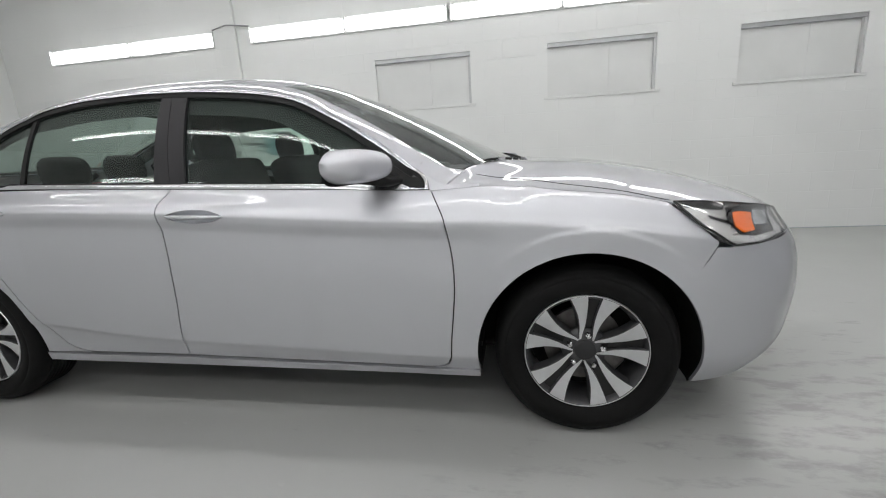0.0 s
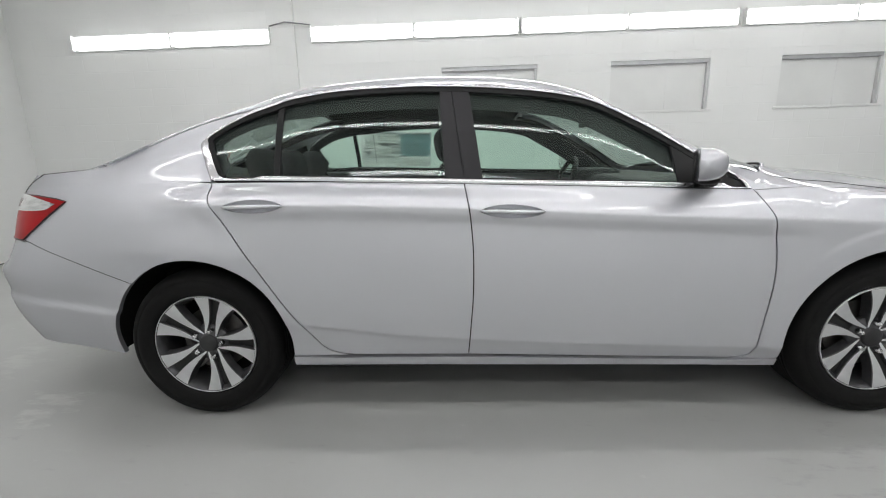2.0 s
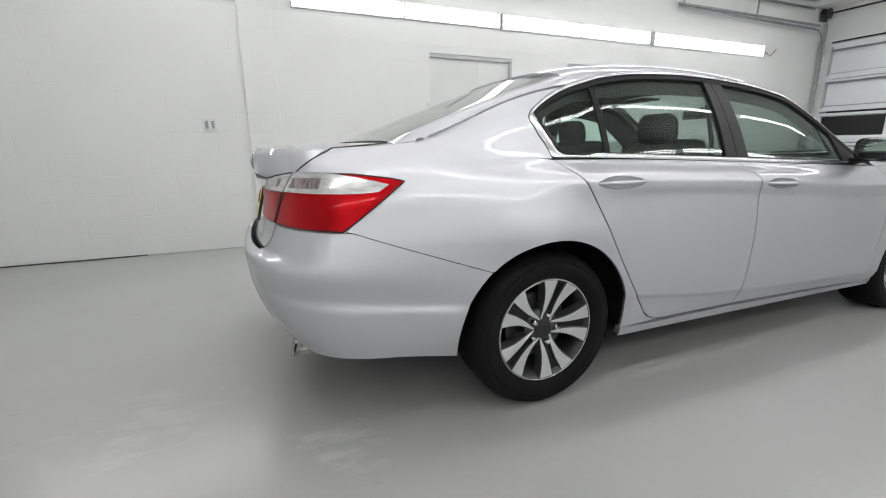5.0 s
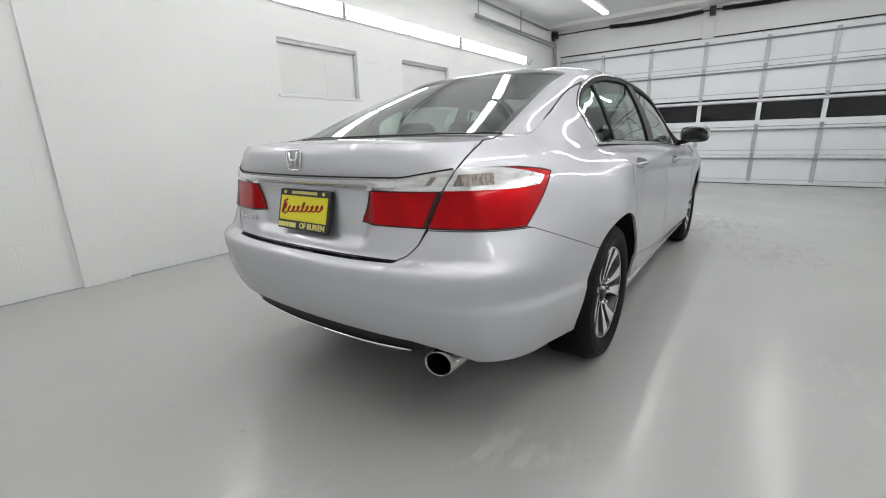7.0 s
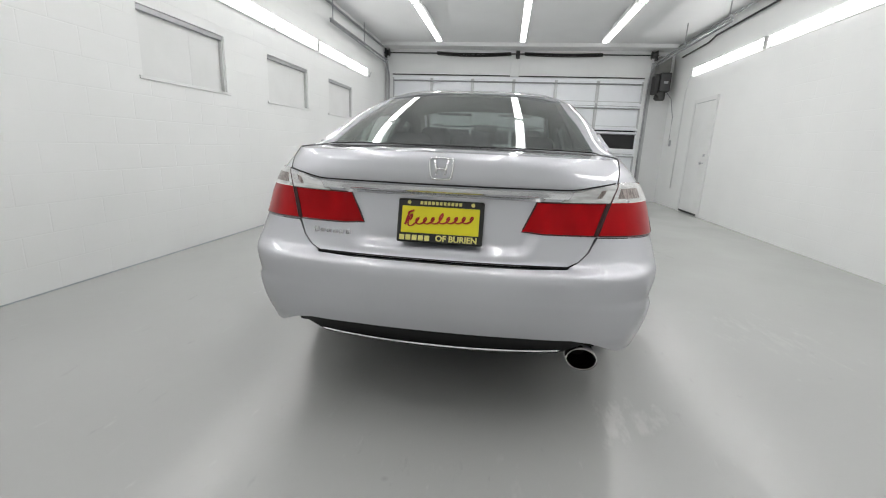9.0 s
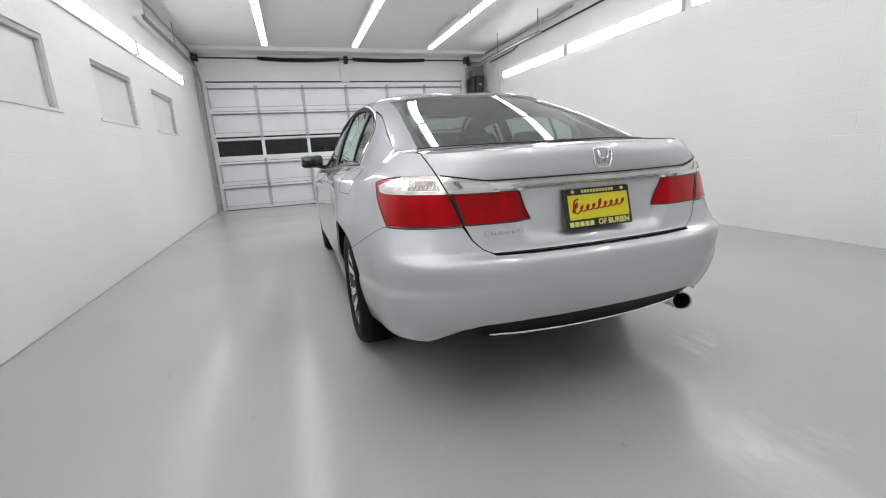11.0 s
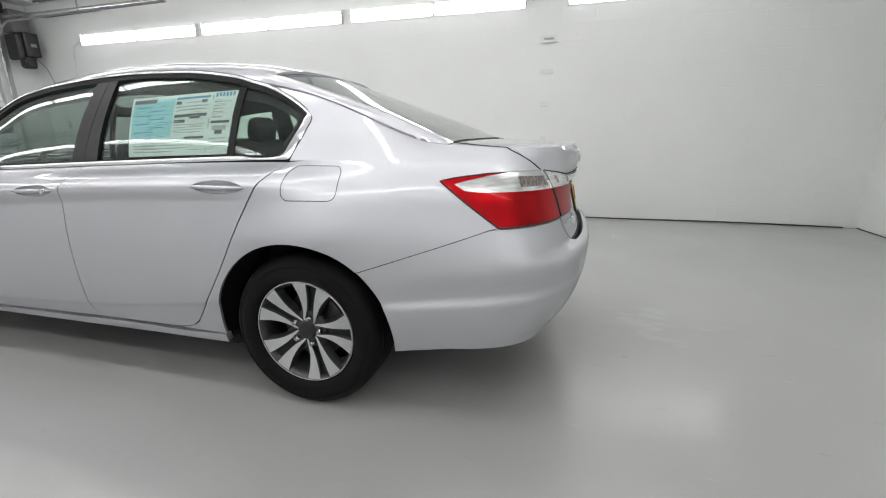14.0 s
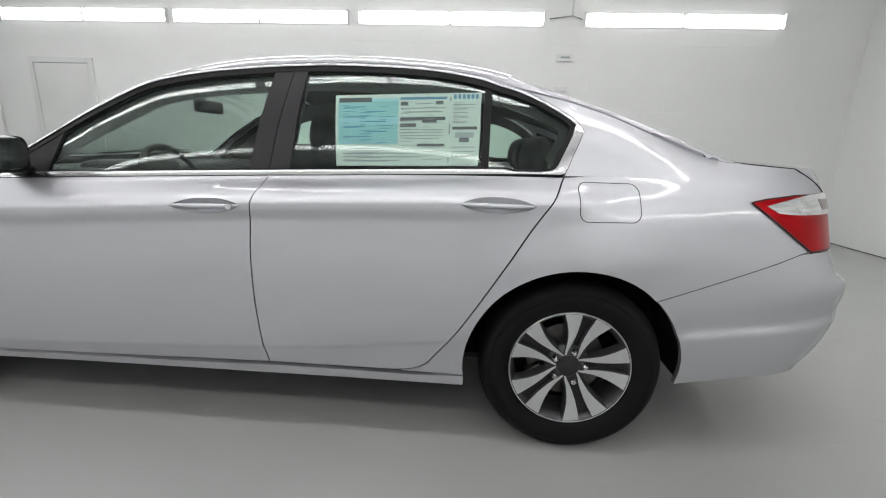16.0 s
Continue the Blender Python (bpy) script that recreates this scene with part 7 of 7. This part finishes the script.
for s in (1, -1):
    # inside linings of the pillars
    sheet("pillar_lining", [cap_rows(lambda f: rear_edge(f) + 0.01, lambda f: boot_front(f) + 0.05, 0.80 * s, 0.985 * s, 20, 4, -0.03)], M_HEADLINER, "grey rear pillar lining", depth=0)
    sheet("pillar_lining", [cap_rows(lambda f: screen_top(f) - 0.01, lambda f: 0.86, 0.90 * s, 0.985 * s, 20, 3, -0.025)], M_TRIM, "dark windscreen pillar lining", depth=0)
    g = coons([(-1.40, 1.03), (-1.75, 1.03)], [(-1.40, 1.23), (-1.72, 1.115)], [(-1.40, 1.03), (-1.40, 1.23)], [(-1.75, 1.03), (-1.72, 1.115)], 8, 8)
    part("pillar_lining", finish(grid_bm(lift(smap(g), -0.03), s), 0), M_HEADLINER, car, "grey rear pillar lining")
    g = coons([(-0.34, 1.0), (-0.185, 1.0)], [(-0.37, 1.375), (-0.23, 1.372)], [(-0.34, 1.0), (-0.37, 1.375)], [(-0.185, 1.0), (-0.23, 1.372)], 4, 10)
    part("pillar_lining", finish(grid_bm(lift(g, -0.028), s), 0.0), M_TRIM, car, "dark middle pillar lining")
    part("sun_visor", box_bm(0.06, 0.20, min(0.12 * s, 0.42 * s), max(0.12 * s, 0.42 * s), 1.374, 1.388, 0.006), M_HEADLINER, car)
    belt_pts = [(-0.27, 0.60 * s, 1.27), (-0.28, 0.655 * s, 1.1), (-0.29, 0.70 * s, 0.8), (-0.3, 0.72 * s, 0.5)]
    part("seat_belt", tube_bm(belt_pts, 0.012, 6), M_TRIM, car)
cushion(0.425, 0.455, -0.115, 0.115, 1.245, 1.310, 0.0148, car, "rear_view_mirror", M_PLASTIC, 0, "black rear-view mirror")
part("mirror_stalk", tube_bm([(0.44, 0, 1.285), (0.462, 0, 1.312), (0.482, 0, 1.315)], [0.010, 0.012, 0.016], 8), M_PLASTIC, car)

# ---- price sheet inside the left rear window
st = part("window_sticker", finish(grid_bm(lift(coons([(-1.018, 1.052), (-0.505, 1.036)], [(-1.022, 1.318), (-0.478, 1.292)], [(-1.018, 1.052), (-1.022, 1.318)], [(-0.505, 1.036), (-0.478, 1.292)], 10, 8), -0.0165)), 0.0), M_PAPER, car, "white and pale blue price sheet on glass")


def on_sheet(u0, u1, v0, v1):
    """A patch of the sheet: u runs rearwards from its front edge, v down from its top."""
    def at(u, v):
        x0, x1 = -0.478 - 0.027 * v, -1.022 + 0.004 * v
        x = x0 + (x1 - x0) * u
        zt, zb = 1.292 + 0.026 * u, 1.036 + 0.016 * u
        return (x, zt + (zb - zt) * v)
    return coons([at(u1, v1), at(u0, v1)], [at(u1, v0), at(u0, v0)], [at(u1, v1), at(u1, v0)], [at(u0, v1), at(u0, v0)], 4, 2)


def print_on(name, u0, u1, v0, v1, mat, off=-0.0157):
    part(name, finish(grid_bm(lift(on_sheet(u0, u1, v0, v1), off)), 0.0), mat, st)


print_on("sheet_block", 0.02, 0.435, 0.06, 0.70, M_CYAN)
print_on("sheet_header", 0.025, 0.25, 0.045, 0.11, M_INK, -0.0150)
rng = random.Random(4)
for k in range(7):
    print_on("print_bar", 0.06 + 0.15 * (k % 2) , 0.20 + 0.14 * (k % 2) + rng.random() * 0.05, 0.17 + k * 0.07, 0.185 + k * 0.07, M_BLUEINK, -0.0150)
print_on("sheet_header", 0.445, 0.765, 0.05, 0.085, M_BLUEINK)
for k, (a, b, v, h, mt) in enumerate(((0.45, 0.50, 0.12, 0.05, M_INK), (0.69, 0.74, 0.11, 0.05, M_INK), (0.47, 0.74, 0.25, 0.02, M_INKGREY), (0.45, 0.76, 0.33, 0.05, M_INK), (0.45, 0.56, 0.42, 0.05, M_INK), (0.60, 0.70, 0.36, 0.05, M_INK), (0.45, 0.75, 0.50, 0.012, M_INKGREY), (0.45, 0.74, 0.54, 0.012, M_INKGREY), (0.45, 0.75, 0.58, 0.012, M_INKGREY), (0.47, 0.72, 0.62, 0.012, M_INKGREY), (0.57, 0.76, 0.70, 0.035, M_INK), (0.05, 0.5, 0.82, 0.014, M_INKGREY), (0.05, 0.6, 0.87, 0.014, M_INKGREY), (0.05, 0.45, 0.92, 0.014, M_INKGREY), (0.45, 0.76, 0.20, 0.015, M_INKGREY), (0.55, 0.66, 0.14, 0.012, M_INKGREY))):
    print_on("print_bar", a, b, v, v + h, mt)
print_on("sheet_column", 0.785, 0.795, 0.05, 0.95, M_INKGREY)
for k in range(6):
    print_on("print_bar", 0.81 + k * 0.03, 0.83 + k * 0.03, 0.02, 0.085, M_BLUEINK, -0.0150)
for v in (0.16, 0.22, 0.27, 0.32, 0.40):
    print_on("print_bar", 0.81, 0.91 if v > 0.2 else 0.96, v, v + 0.014, M_INKGREY)
print_on("print_bar", 0.81, 0.98, 0.47, 0.51, M_INK)
print_on("print_bar", 0.83, 0.96, 0.55, 0.62, M_INKGREY)
print_on("print_bar", 0.86, 0.93, 0.62, 0.68, M_INK)
for v in (0.74, 0.80, 0.86):
    print_on("print_bar", 0.81, 0.97, v, v + 0.014, M_INKGREY)
for k in range(26):
    u, v = rng.choice((0.05, 0.17, 0.30)), 0.15 + 0.021 * k
    print_on("print_bar", u, u + 0.03 + rng.random() * 0.08, v, v + 0.007, M_BLUEINK, -0.0150)
for k in range(30):
    u, v = 0.45 + 0.16 * (k % 2), 0.11 + 0.0275 * k
    print_on("print_bar", u, u + 0.04 + rng.random() * 0.10, v, v + 0.008, M_INKGREY, -0.0150)
for k in range(8):
    u, v = 0.05 + 0.1 * rng.random(), 0.76 + 0.025 * k
    print_on("print_bar", u, u + 0.1 + rng.random() * 0.25, v, v + 0.008, M_INKGREY, -0.0150)
for k in range(14):
    v = 0.13 + 0.024 * k if k < 13 else 0.9
    print_on("print_bar", 0.81, 0.84 + rng.random() * 0.12, v, v + 0.007, M_INKGREY, -0.0150)
